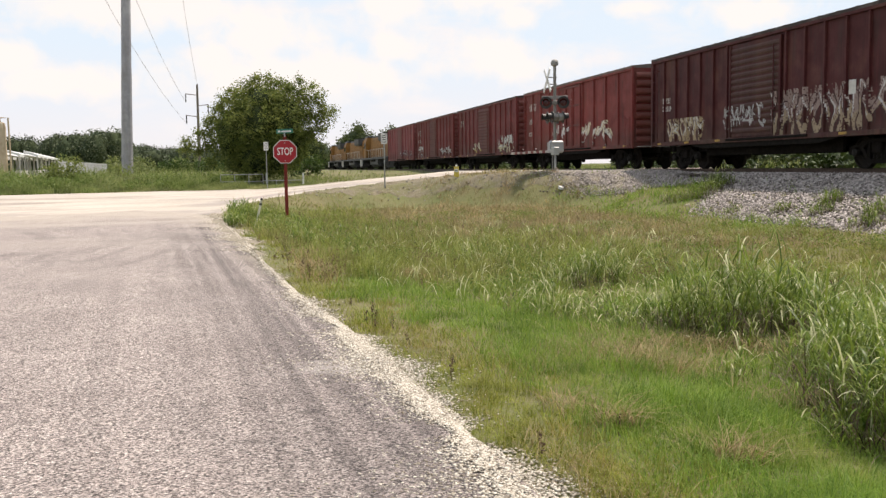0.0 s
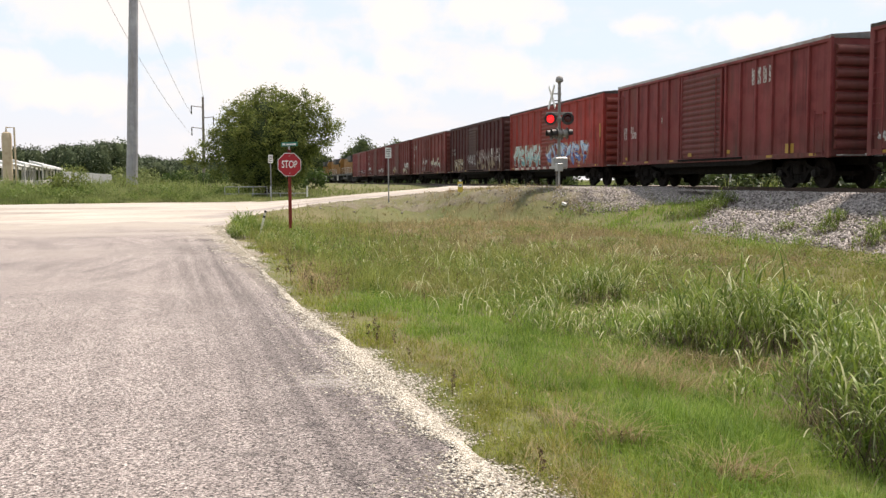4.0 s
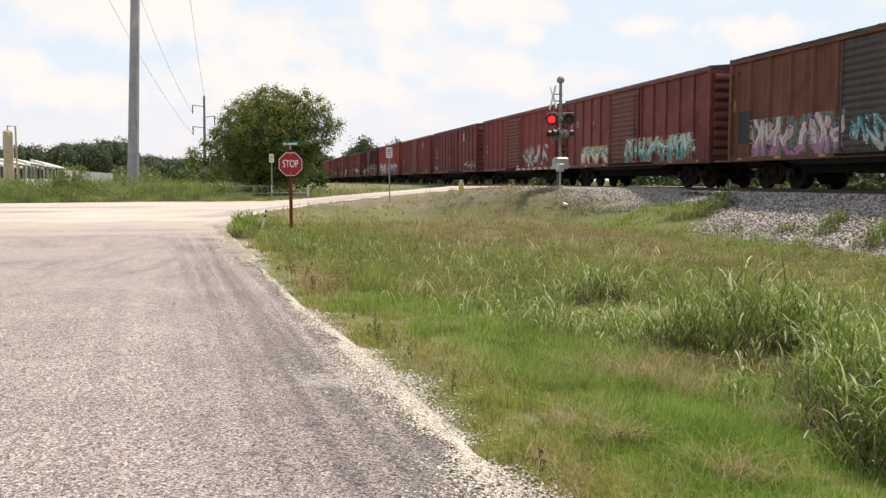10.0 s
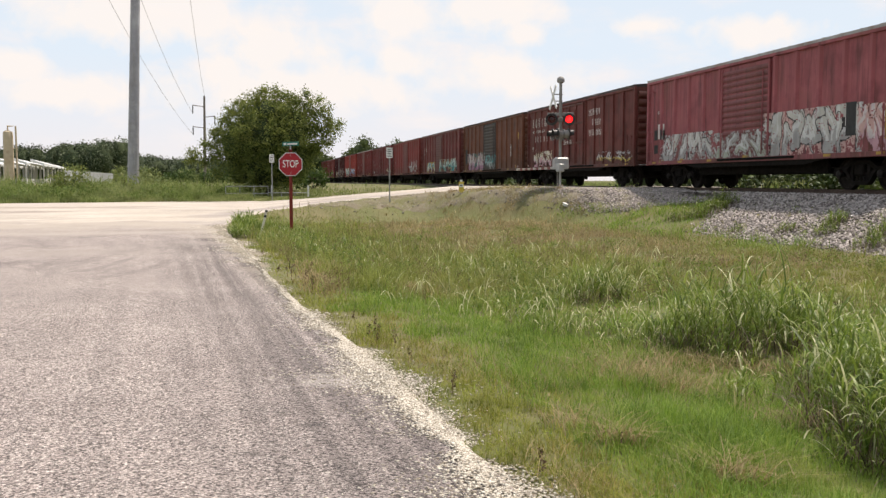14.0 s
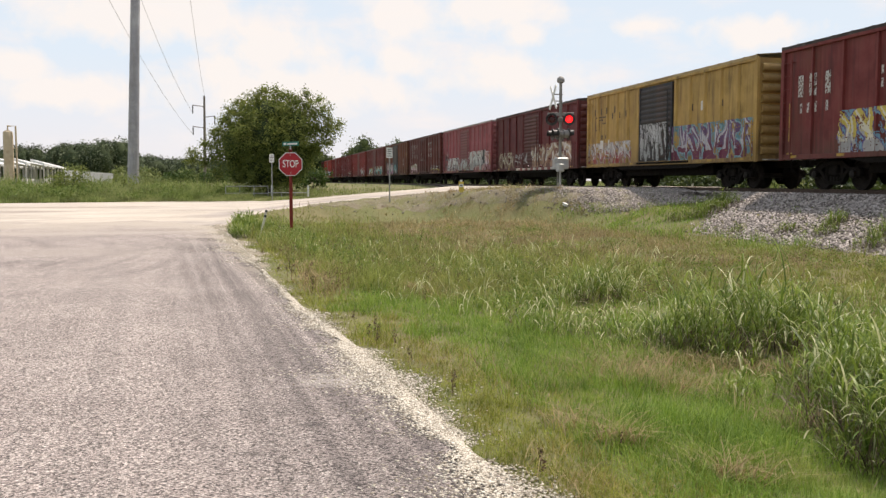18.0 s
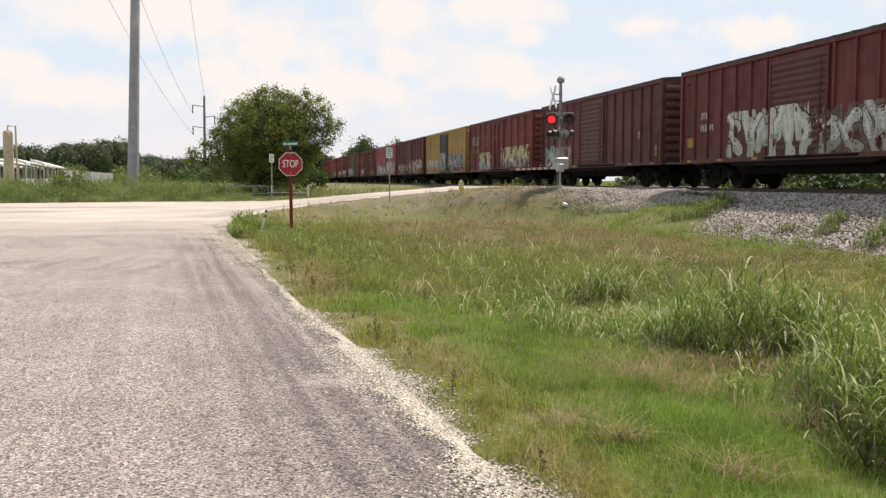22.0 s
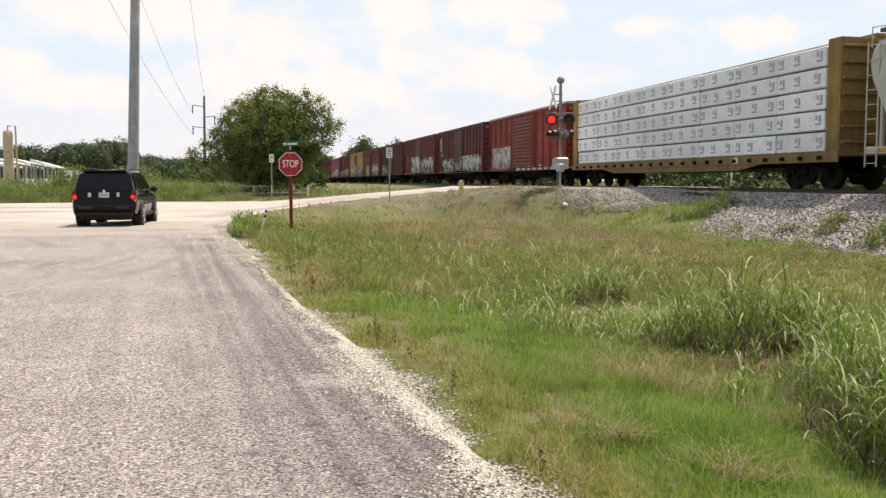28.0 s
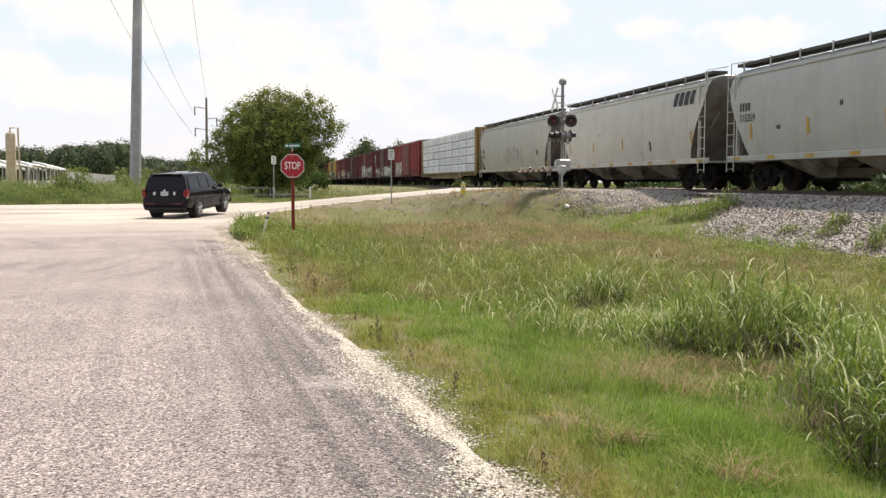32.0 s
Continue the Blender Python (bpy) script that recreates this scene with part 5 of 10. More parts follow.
    add(boxcar("teal", "brown red boxcar with bright teal graffiti", (0.205, 0.055, 0.044), 105.7, ribs=6, marks=((0.05, 3.0, 1, 0.3), (0.10, 3.0, 2, 0.3), (0.05, 2.65, 4, 0.2), (0.25, 3.0, 1, 0.2)),
               sprays=((0.14, 0.38, 1.02, 2.0, ((0.20, 0.44, 0.46), W, K, GOLD), 4, 0.09, 0.15), (0.50, 0.93, 1.05, 2.15, ((0.30, 0.46, 0.42), TEAL, K, (0.42, 0.34, 0.20)), 6, 0.10, 0.05))))
    add(boxcar("brown", "dark brown boxcar with a blackened door and pink graffiti", (0.165, 0.062, 0.026), 89.0, patches=((0.035, 1.55, 0.85, 1.1),), stickers=((0.008, 2.65, 0.2, 0.42), (0.93, 2.9, 0.16, 0.4), (0.90, 1.1, 0.3, 0.2)), ribs=6, rib_kind="wide", door_colour=(0.06, 0.055, 0.055), marks=((0.84, 2.2, 1, 0.4), (0.84, 1.8, 1, 0.4)),
               sprays=((0.08, 0.42, 1.0, 2.35, ((0.46, 0.36, 0.34), (0.36, 0.17, 0.26), (0.09, 0.04, 0.10), (0.10, 0.20, 0.18)), 6, 0.095, 0.08), (0.43, 0.62, 1.05, 2.1, (TEAL, SILVER, (0.07, 0.16, 0.15), None), 4, 0.05, 0.55)), roof=DARK_ROOF))
    add(boxcar("lettering", "brown red boxcar with rows of white lettering", (0.150, 0.040, 0.028), 72.6, ribs=6, door_style="panelled", roof=DARK_ROOF,
               marks=tuple((0.055 + 0.0345 * i, 3.38, 1, 0.50) for i in range(8)) + ((0.055, 3.05, 24, 0.15),) + tuple((0.085 + 0.027 * i + 0.02 * (i // 2), 2.52, 1, 0.34) for i in range(7)) + ((0.05, 2.1, 3, 0.16), (0.08, 1.95, 3, 0.16), (0.42, 2.75, 4, 0.2), (0.42, 2.2, 9, 0.22), (0.64, 3.5, 8, 0.30), (0.67, 3.0, 6, 0.30), (0.64, 2.5, 9, 0.30)), sprays=((0.07, 0.28, 1.05, 2.0, (CREAM, PINK, K, None), 4, 0.12, 0.6), (0.70, 0.98, 1.1, 1.7, (SILVER, GOLD, K, None), 4, 0.08, 0.85))))
    add(boxcar("pink", "faded pink boxcar with white graffiti along its foot", (0.37, 0.118, 0.115), 56.0, patches=((0.04, 1.95, 0.3, 0.42), (0.085, 1.95, 0.24, 0.42), (0.04, 1.4, 0.34, 0.35), (0.845, 1.55, 0.5, 0.95)), stickers=((0.955, 1.4, 0.3, 0.9), (0.08, 1.0, 0.3, 0.12), (0.19, 1.0, 0.3, 0.14), (0.50, 1.0, 0.4, 0.14)), ribs=6, rib_kind="wide", plates=((0.08, 2.0, 0.55, 0.6),), marks=((0.06, 3.0, 3, 0.14),), roof=ZINC_ROOF,
               sprays=((0.08, 0.36, 0.99, 2.15, (W, SILVER, K, SILVER), 5, 0.12, 0.05), (0.35, 0.60, 0.99, 2.0, (SILVER, (0.36, 0.38, 0.32), (0.12, 0.05, 0.04), SILVER), 4, 0.12, 0.25), (0.58, 0.90, 0.99, 2.5, (W, SILVER, K, (0.56, 0.36, 0.33)), 5, 0.13, 0.05), (0.88, 0.99, 1.0, 2.4, ((0.58, 0.36, 0.33), PINK, (0.14, 0.05, 0.04), None), 2, 0.12, 0.2))))
    add(boxcar("wine", "dark wine-red boxcar with cream graffiti", (0.13, 0.022, 0.022), 39.3, ribs=5, sprays=((0.03, 0.26, 1.0, 2.1, ((0.42, 0.36, 0.25), (0.34, 0.25, 0.16), (0.14, 0.07, 0.05), None), 6, 0.05, 0.35), (0.28, 0.46, 1.3, 2.0, (SILVER, W, MAROON, None), 5, 0.035, 0.5),
               (0.50, 0.95, 1.0, 2.4, ((0.42, 0.34, 0.24), (0.34, 0.20, 0.13), (0.22, 0.15, 0.12), (0.26, 0.13, 0.085)), 6, 0.10, 0.2)), roof=DARK_ROOF))
    add(boxcar("yellow", "yellow boxcar with a black door and colourful graffiti", (0.50, 0.315, 0.095), 22.6, plates=((0.385, 2.55, 0.14, 0.3), (0.115, 1.80, 0.36, 0.40), (0.163, 1.80, 0.36, 0.40), (0.755, 2.92, 0.30, 0.34)), ribs=6, rib_kind="wide", door_colour=(0.035, 0.037, 0.042), mark_mat=WORN_BROWN, roof=material("roof_yellow", (0.30, 0.22, 0.10), (0.42, 0.31, 0.15), scale=2, rough=0.7, stain=(0.2, 0.13, 0.07)),
               marks=tuple((0.055 + 0.052 * i, 3.42, 1, 0.30) for i in range(4)) + tuple((0.195 + 0.055 * i, 3.14, 1, 0.28) for i in range(3)) + ((0.70, 2.95, 1, 0.26), (0.845, 2.95, 1, 0.26), (0.11, 2.25, 2, 0.2), (0.155, 2.25, 1, 0.2)), lines=((0.062, 3.28, 1.30, 0.05), (0.062, 2.68, 0.05, 0.62), (0.062, 2.68, 0.50, 0.05), (0.092, 2.72, 0.05, 0.48), (0.092, 3.16, 0.44, 0.05), (0.144, 2.98, 0.05, 0.32), (0.120, 3.0, 0.05, 0.20), (0.120, 2.97, 0.42, 0.05)), sprays=((0.00, 0.34, 0.98, 2.1, ((0.46, 0.42, 0.40), (0.30, 0.06, 0.05), (0.12, 0.11, 0.14), (0.38, 0.27, 0.22)), 9, 0.06, 0.3), (0.40, 0.58, 1.1, 2.7, (SILVER, (0.3, 0.31, 0.3), K, None), 6, 0.045, 0.45),
               (0.58, 0.99, 0.98, 2.45, ((0.15, 0.08, 0.16), (0.15, 0.03, 0.06), (0.24, 0.38, 0.42), (0.12, 0.24, 0.28)), 7, 0.12, 0.2))))
    add(boxcar("panel", "red brown boxcar with a plug door and gold graffiti", (0.20, 0.042, 0.033), 5.9, stickers=((0.025, 1.5, 0.10, 1.2), (0.02, 1.05, 0.3, 0.1)), ribs=5, door_style="panelled", roof=DARK_ROOF, marks=((0.055, 2.85, 1, 0.66), (0.098, 2.85, 1, 0.66), (0.142, 2.85, 1, 0.66), (0.062, 2.35, 1, 0.30), (0.085, 2.35, 1, 0.30), (0.11, 2.35, 1, 0.30), (0.145, 2.35, 1, 0.30), (0.30, 3.15, 1, 0.24), (0.30, 2.8, 1, 0.24), (0.48, 3.4, 3, 0.1), (0.48, 3.2, 3, 0.1), (0.43, 2.95, 1, 0.14)),
               sprays=((0.18, 0.42, 1.0, 2.3, (GOLD, SILVER, (0.10, 0.07, 0.22), (0.16, 0.30, 0.40)), 4, 0.11, 0.1), (0.56, 0.96, 1.1, 2.5, (GOLD, SILVER, (0.10, 0.06, 0.12), (0.26, 0.18, 0.12)), 6, 0.10, 0.2))))
    add(boxcar("plum", "dull plum boxcar with a ribbed door, graffiti at one end", (0.125, 0.042, 0.038), -11.2, stickers=((0.955, 1.35, 0.26, 0.4), (0.66, 1.0, 0.3, 0.12), (0.83, 1.0, 0.5, 0.1)), ribs=7, roof=DARK_ROOF, marks=((0.86, 2.1, 1, 0.3), (0.05, 2.5, 2, 0.2)), sprays=((0.03, 0.15, 1.0, 2.2, ((0.20, 0.34, 0.33), SILVER, (0.07, 0.12, 0.12), None), 4, 0.06, 0.3), (0.14, 0.31, 1.0, 2.1, ((0.26, 0.20, 0.13), (0.34, 0.26, 0.15), (0.12, 0.06, 0.05), (0.20, 0.14, 0.09)), 5, 0.06, 0.35),)))
    add(boxcar("bold", "maroon boxcar with bold cream graffiti", (0.165, 0.045, 0.036), -28.2, stickers=((0.03, 1.55, 0.5, 0.35),), ribs=7, end_colour=(0.21, 0.045, 0.03), roof=DARK_ROOF, marks=((0.10, 2.55, 4, 0.26), (0.10, 2.1, 6, 0.26)),
               sprays=((0.22, 0.56, 1.02, 2.7, ((0.50, 0.50, 0.42), (0.42, 0.42, 0.34), K, None), 5, 0.16, 0.1), (0.56, 0.97, 0.98, 2.5, ((0.42, 0.42, 0.36), (0.30, 0.29, 0.24), K, (0.16, 0.12, 0.10)), 6, 0.13, 0.25))))
    add(boxcar("tagged", "dark maroon boxcar with big pale letters sprayed on", (0.135, 0.030, 0.032), -45.2, ribs=7, roof=DARK_ROOF, marks=((0.055, 2.68, 2, 0.24), (0.088, 2.68, 2, 0.24), (0.05, 2.0, 3, 0.10), (0.085, 2.0, 3, 0.10), (0.42, 3.4, 8, 0.07)), numbers=(("154", 0.048, 2.28, 0.34), ("289", 0.085, 2.28, 0.34)),
               sprays=((0.04, 0.09, 2.6, 4.0, (SILVER, SILVER, None, None), 1, 0.1, 0.4), (0.12, 0.40, 1.05, 2.1, ((0.46, 0.46, 0.36), (0.40, 0.36, 0.26), K, None), 5, 0.13, 0.25), (0.42, 0.55, 1.0, 1.8, ((0.32, 0.24, 0.2), SILVER, MAROON, None), 4, 0.05, 0.4), (0.54, 0.96, 0.98, 2.25, ((0.52, 0.53, 0.42), W, K, (0.30, 0.30, 0.22)), 6, 0.14, 0.15))))
    add(boxcar("scarlet", "red boxcar with a long ribbed door and white graffiti", (0.295, 0.038, 0.024), -62.3, ribs=5, rib_kind="slim", door=4.6, roof=ZINC_ROOF, marks=((0.30, 3.5, 1, 0.2), (0.28, 3.2, 1, 0.2)), patches=((0.075, 2.12, 0.55, 0.36), (0.135, 2.12, 0.55, 0.36)), numbers=(("150", 0.078, 2.16, 0.38), ("341", 0.138, 2.16, 0.38)),
               sprays=((0.03, 0.33, 0.98, 2.5, (W, SILVER, K, (0.52, 0.34, 0.30)), 6, 0.13, 0.1),)))


pitch_cars()

# ---- covered hoppers ----
HOP_X = [1.40, 1.50, 1.56, 1.58, 1.56, 1.50, 1.40, 1.24, 0.95, 0.55, 0.0]
HOP_Z = [1.12, 1.50, 2.0, 2.5, 3.0, 3.5, 3.85, 4.08, 4.22, 4.28, 4.30]


def hopper_curve(z):
    return -np.interp(z, HOP_Z[:8], HOP_X[:8])


def hopper(tag, label, colour, front, length=15.9, sprays=(), marks=(), streak=(0.22, 0.15, 0.09), dirty=(0.30, 0.24, 0.17), big=None, numbers=()):
    half = length / 2
    colour = (colour[0] * 0.88, colour[1] * 0.89, colour[2] * 0.90)
    car = thing("covered_hopper", label, "hopper car", pose(TRACK_X, front - half, RAIL_TOP), group="freight cars of the train")
    skin = material("hopper_paint_" + tag, tuple(0.86 * c for c in colour), colour, scale=1.2, rough=0.6, bump=0.06, stain=dirty, stain_scale=0.7, stain_at=(0.58, 0.95), streak=tuple(0.45 * a + 0.55 * b for a, b in zip(streak, colour)))
    # darker copy for ends, braces and stiffeners: their shade is in the colour
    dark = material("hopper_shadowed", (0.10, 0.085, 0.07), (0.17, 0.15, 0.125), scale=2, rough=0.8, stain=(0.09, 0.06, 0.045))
    gear(car, half + 0.25, 0.8, half - 1.95)
    prof = [(-x, z) for x, z in zip(HOP_X, HOP_Z)] + [(x, z) for x, z in zip(HOP_X[-2::-1], HOP_Z[-2::-1])]

    def reach(z):
        return half - 0.12 - 1.25 * float(np.clip((3.25 - z) / 2.1, 0, 1)) ** 0.85 - 0.4 * max(0, z - 4.05)
    ns = 17
    s = Shape()
    v = [(x, -reach(z) + 2 * reach(z) * j / (ns - 1), z) for x, z in prof for j in range(ns)]
    f = [(i * ns + j, i * ns + j + 1, (i + 1) * ns + j + 1, (i + 1) * ns + j) for i in range(len(prof) - 1) for j in range(ns - 1)]
    m = len(prof)
    s.add(v, f)
    s.slot = 1
    ends = []
    for j in (0, ns - 1):
        for i in range(m // 2):
            ends.append((i * ns + j, (i + 1) * ns + j, (m - 2 - i) * ns + j, (m - 1 - i) * ns + j))
    s.f += ends
    s.m += [1] * len(ends)
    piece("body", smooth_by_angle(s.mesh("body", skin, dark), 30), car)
    for side in (-1, 1):
        face = pose(0, 0, 0) if side < 0 else pose(0, 0, 0, 0, 0, 180)
        piece("side_sill", cached(("hsill", tag), lambda: Shape().box(-1.52, -1.36, -half, half, 1.0, 1.2, 0.015).mesh("side_sill", skin)), car, face)
        piece("top_rail", cached(("htop", tag), lambda: Shape().tube([(-1.36, -half + 0.3, 3.95), (-1.36, half - 0.3, 3.95)], 0.045, 8).mesh("top_rail", skin)), car, face)
        for sy in (-1, 1):
            piece("ladder", cached(("hlad", tag), lambda: ladder_mesh(skin, 9, 0.46, 0.75, 0.40, 0.02)), car, face @ pose(-1.52, sy * (half - 0.30), 0))
            piece("corner_post", cached(("hpost", tag), lambda: Shape().box(-1.5, -1.4, -0.05, 0.05, 1.0, 3.95, 0.01).mesh("corner_post", skin)), car, face @ pose(0, sy * (half - 0.62), 0))
            piece("grab_rail", cached(("hgrab", tag), lambda: Shape().tube([(-1.45, 0, 3.9), (-1.45, 0, 4.45), (-0.6, 0, 4.6)], 0.02, 6).mesh("grab_rail", skin)), car, face @ pose(0, sy * (half - 0.10), 0))
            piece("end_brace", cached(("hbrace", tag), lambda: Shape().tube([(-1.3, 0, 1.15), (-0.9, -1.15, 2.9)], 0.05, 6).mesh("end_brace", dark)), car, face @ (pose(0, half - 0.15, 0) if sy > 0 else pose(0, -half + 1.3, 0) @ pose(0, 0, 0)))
    board = material("running_board_grating", (0.05, 0.047, 0.043), (0.10, 0.09, 0.08), scale=30, rough=0.7, metal=0.4)
    for side in (-1, 1):
        piece("running_board", cached(("hboard", half), lambda: Shape().box(-0.3, 0.3, -half + 0.1, half - 0.1, 4.33, 4.44, 0.01).mesh("running_board", board)), car, pose(side * 0.92, 0, 0))
        for i in range(10):
            piece("board_bracket", cached("hbr", lambda: Shape().box(-0.34, -0.30, -0.03, 0.03, 4.06, 4.47).mesh("board_bracket", GALV)), car,
                  pose(side * 0.92, -half + 0.6 + (2 * half - 1.2) * i / 9, 0) @ (pose(0, 0, 0) if side < 0 else pose(0, 0, 0, 0, 0, 180)))
    for i in range(8):
        piece("roof_hatch", cached("hhatch", lambda: Shape().box(-0.42, 0.42, -0.75, 0.75, 4.27, 4.38, 0.04).mesh("roof_hatch", GALV)), car, pose(0, -half + 1.5 + (2 * half - 3.0) * i / 7, 0))
    for y in (-3.6, 0.0, 3.6):
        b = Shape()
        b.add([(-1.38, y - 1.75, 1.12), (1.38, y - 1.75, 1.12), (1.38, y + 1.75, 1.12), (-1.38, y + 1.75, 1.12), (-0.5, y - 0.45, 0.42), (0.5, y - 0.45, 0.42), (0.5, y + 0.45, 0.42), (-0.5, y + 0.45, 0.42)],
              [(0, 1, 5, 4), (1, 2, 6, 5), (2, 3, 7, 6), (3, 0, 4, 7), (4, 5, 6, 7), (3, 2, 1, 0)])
        # bays are grimy, and darkened further with shade put into the colour
        bay = piece("hopper_bay", b.mesh("hopper_bay", material("hopper_bay_shade_grime", (0.17, 0.145, 0.115), (0.30, 0.265, 0.22), scale=1.6, rough=0.85, stain=(0.07, 0.055, 0.045), stain_scale=0.9, stain_at=(0.45, 0.65))), car)
        piece("outlet_gate", cached(("gate", y), lambda: Shape().box(-0.7, 0.7, y - 0.5, y + 0.5, 0.30, 0.42, 0.02).tube([(-0.95, y, 0.36), (0.95, y, 0.36)], 0.04, 8).mesh("outlet_gate", iron)), bay)
    for sign in (-1, 1):
        piece("end_platform", cached("hplat", lambda: Shape().box(-1.42, 1.42, -0.6, 0.6, 1.02, 1.08, 0.01).mesh("end_platform", GALV)), car, pose(0, sign * (half - 0.55), 0))
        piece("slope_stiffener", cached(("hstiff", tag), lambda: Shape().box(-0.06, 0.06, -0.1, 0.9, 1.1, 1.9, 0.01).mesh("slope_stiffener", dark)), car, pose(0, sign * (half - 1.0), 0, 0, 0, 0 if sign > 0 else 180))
    cylinder_piece("brake_cylinder", car, "h", (-0.7, half - 0.7, 1.3), (-0.1, half - 0.7, 1.3), 0.17, iron)
    for k, (a, b_, z0, z1, cols, letters, fat, messy) in enumerate(sprays):
        piece("graffiti", graffiti_mesh(half - a * length, half - b_ * length, z0, z1, cols, 40 + sum(map(ord, tag)) + k, (), letters, fat, cell=0.035, messy=messy, curve=hopper_curve), car, label="sprayed graffiti lettering")
    rects = []
    for a, z, n, h in marks:
        rects += word(half - a * length, z, n, h)
    bars(car, "stencilled_mark", BLACK_PAINT, rects, (), curve=hopper_curve)
    for text, a, z, size in numbers:
        number(car, text, half - a * length, z, size, BLACK_PAINT, min(float(hopper_curve(z)), float(hopper_curve(z + size))) - 0.02)
    if big:
        bars(car, "emblem", BLACK_PAINT, [(half - big[0] * length - 0.45 * i, big[1], 0.34, 0.54) for i in range(4)], (), curve=hopper_curve)
    bars(car, "reflector_strip", YELLOW_TAPE, [(half - 0.5 - i * 2.1, 1.05, 0.45, 0.11) for i in range(8)], (), plane=-1.525)
    bars(car, "yellow_patch", YELLOW_TAPE, [(half - length * a, 1.75, 0.14, 0.5) for a in (0.10, 0.30, 0.52, 0.93)] if tag != "beige" else [(half - 0.94 * length, 1.25, 0.5, 0.25)], (), curve=hopper_curve)
    TRAIN.append(car)
    return car


# ---- centre-beam flat car with wrapped lumber ----
def centerbeam(front, length=21.7):
    half = length / 2
    car = thing("centerbeam_flatcar", "yellow centre-beam flat car loaded with white-wrapped lumber", "flat car", pose(TRACK_X, front - half, RAIL_TOP), group="freight cars of the train")
    yel = paint("flatcar_yellow", (0.30, 0.185, 0.045), rust=(0.16, 0.09, 0.04), streak=(0.12, 0.08, 0.04))
    gear(car, half, 0.85, half - 2.2)
    piece("deck", Shape().box(-1.45, 1.45, -half, half, 1.0, 1.1, 0.01).mesh("deck", yel), car)
    for side in (-1, 1):
        face = pose(0, 0, 0) if side < 0 else pose(0, 0, 0, 0, 0, 180)
        piece("side_sill", cached("cb_sill", lambda: Shape().box(-1.49, -1.42, -half, half, 0.82, 1.12, 0.01).slab([(-half + 4, 0.82), (-half + 5.5, 0.62), (half - 5.5, 0.62), (half - 4, 0.82)], -1.47, -1.43, axis="x").mesh("side_sill", yel)), car, face)
        for i in range(22):
            piece("tie_down", cached("cb_tie", lambda: Shape().box(-1.56, -1.49, -0.09, 0.09, 0.90, 1.02, 0.01).mesh("tie_down", iron)), car, face @ pose(0, -half + 0.8 + (2 * half - 1.6) * i / 21, 0))
    piece("centre_beam", Shape().box(-0.06, 0.06, -half, half, 1.1, 4.45).box(-0.3, 0.3, -half, half, 4.42, 4.56, 0.02).mesh("centre_beam", yel), car)
    for sign in (-1, 1):
        b = piece("bulkhead", cached("cb_bulk", lambda: Shape().box(-1.45, 1.45, -0.09, 0.0, 1.1, 4.42, 0.01).mesh("bulkhead", yel)), car, pose(0, sign * half, 0, 0, 0, 0 if sign > 0 else 180))
        for x in (-1.4, -0.5, 0.5, 1.4):
            piece("bulkhead_post", cached("cb_post", lambda: Shape().box(-0.05, 0.05, -0.62, -0.09, 1.1, 4.42, 0.01).mesh("bulkhead_post", yel)), b, pose(x, 0, 0))
        for i in range(7):
            piece("bulkhead_shelf", cached("cb_shelf", lambda: Shape().box(-1.4, 1.4, 0.0, 0.12, -0.04, 0.04, 0.01).mesh("bulkhead_shelf", yel)), b, pose(0, 0, 1.4 + i * 0.46))
    wrap = material("white_lumber_wrap", (0.60, 0.60, 0.62), (0.76, 0.76, 0.77), scale=2.4, rough=0.45, bump=1.0, bump_scale=3.5, stain=(0.44, 0.45, 0.48), stain_scale=2.2, stain_at=(0.55, 0.8), vary=0.10)
    ink = material("wrap_print", (0.20, 0.23, 0.29), (0.42, 0.45, 0.50), scale=14, rough=0.6)
    cols, rows = 8, 5
    span = 2 * half - 1.36
    w, h = span / cols, 0.632
    pk = [Shape().box(-0.68, 0.68, -w / 2 + 0.015, w / 2 - 0.015, 0.0, h - 0.050, 0.035).mesh("lumber_package", wrap), None]
    prm = Shape().box(-0.002, 0.0, -0.15, 0.15, 0.14, 0.20).box(-0.002, 0.0, -0.15, -0.02, 0.222, 0.44).box(-0.002, 0.0, 0.03, 0.14, 0.30, 0.44).mesh("wrap_print", ink)
    for side in (-1, 1):
        for i in range(cols):
            for j in range(rows):
                off = random.uniform(-0.035, 0.035)
                p = piece("lumber_package", pk[0], car, pose(side * (0.76 + off), -span / 2 + w * (i + 0.5), 1.14 + h * j) @ pose(0, 0, 0, 0, 0, random.uniform(-0.4, 0.4)))
                if side < 0:
                    for q in (-0.36, 0.05, 0.40):
                        piece("wrap_print", prm, p, pose(-0.683, q * w + random.uniform(-0.08, 0.08), random.uniform(-0.02, 0.02)))
    bars(car, "stencilled_mark", WHITE_PAINT, [(half - 0.74 * length, 0.86, 0.28, 0.22)], (), plane=-1.5)
    TRAIN.append(car)


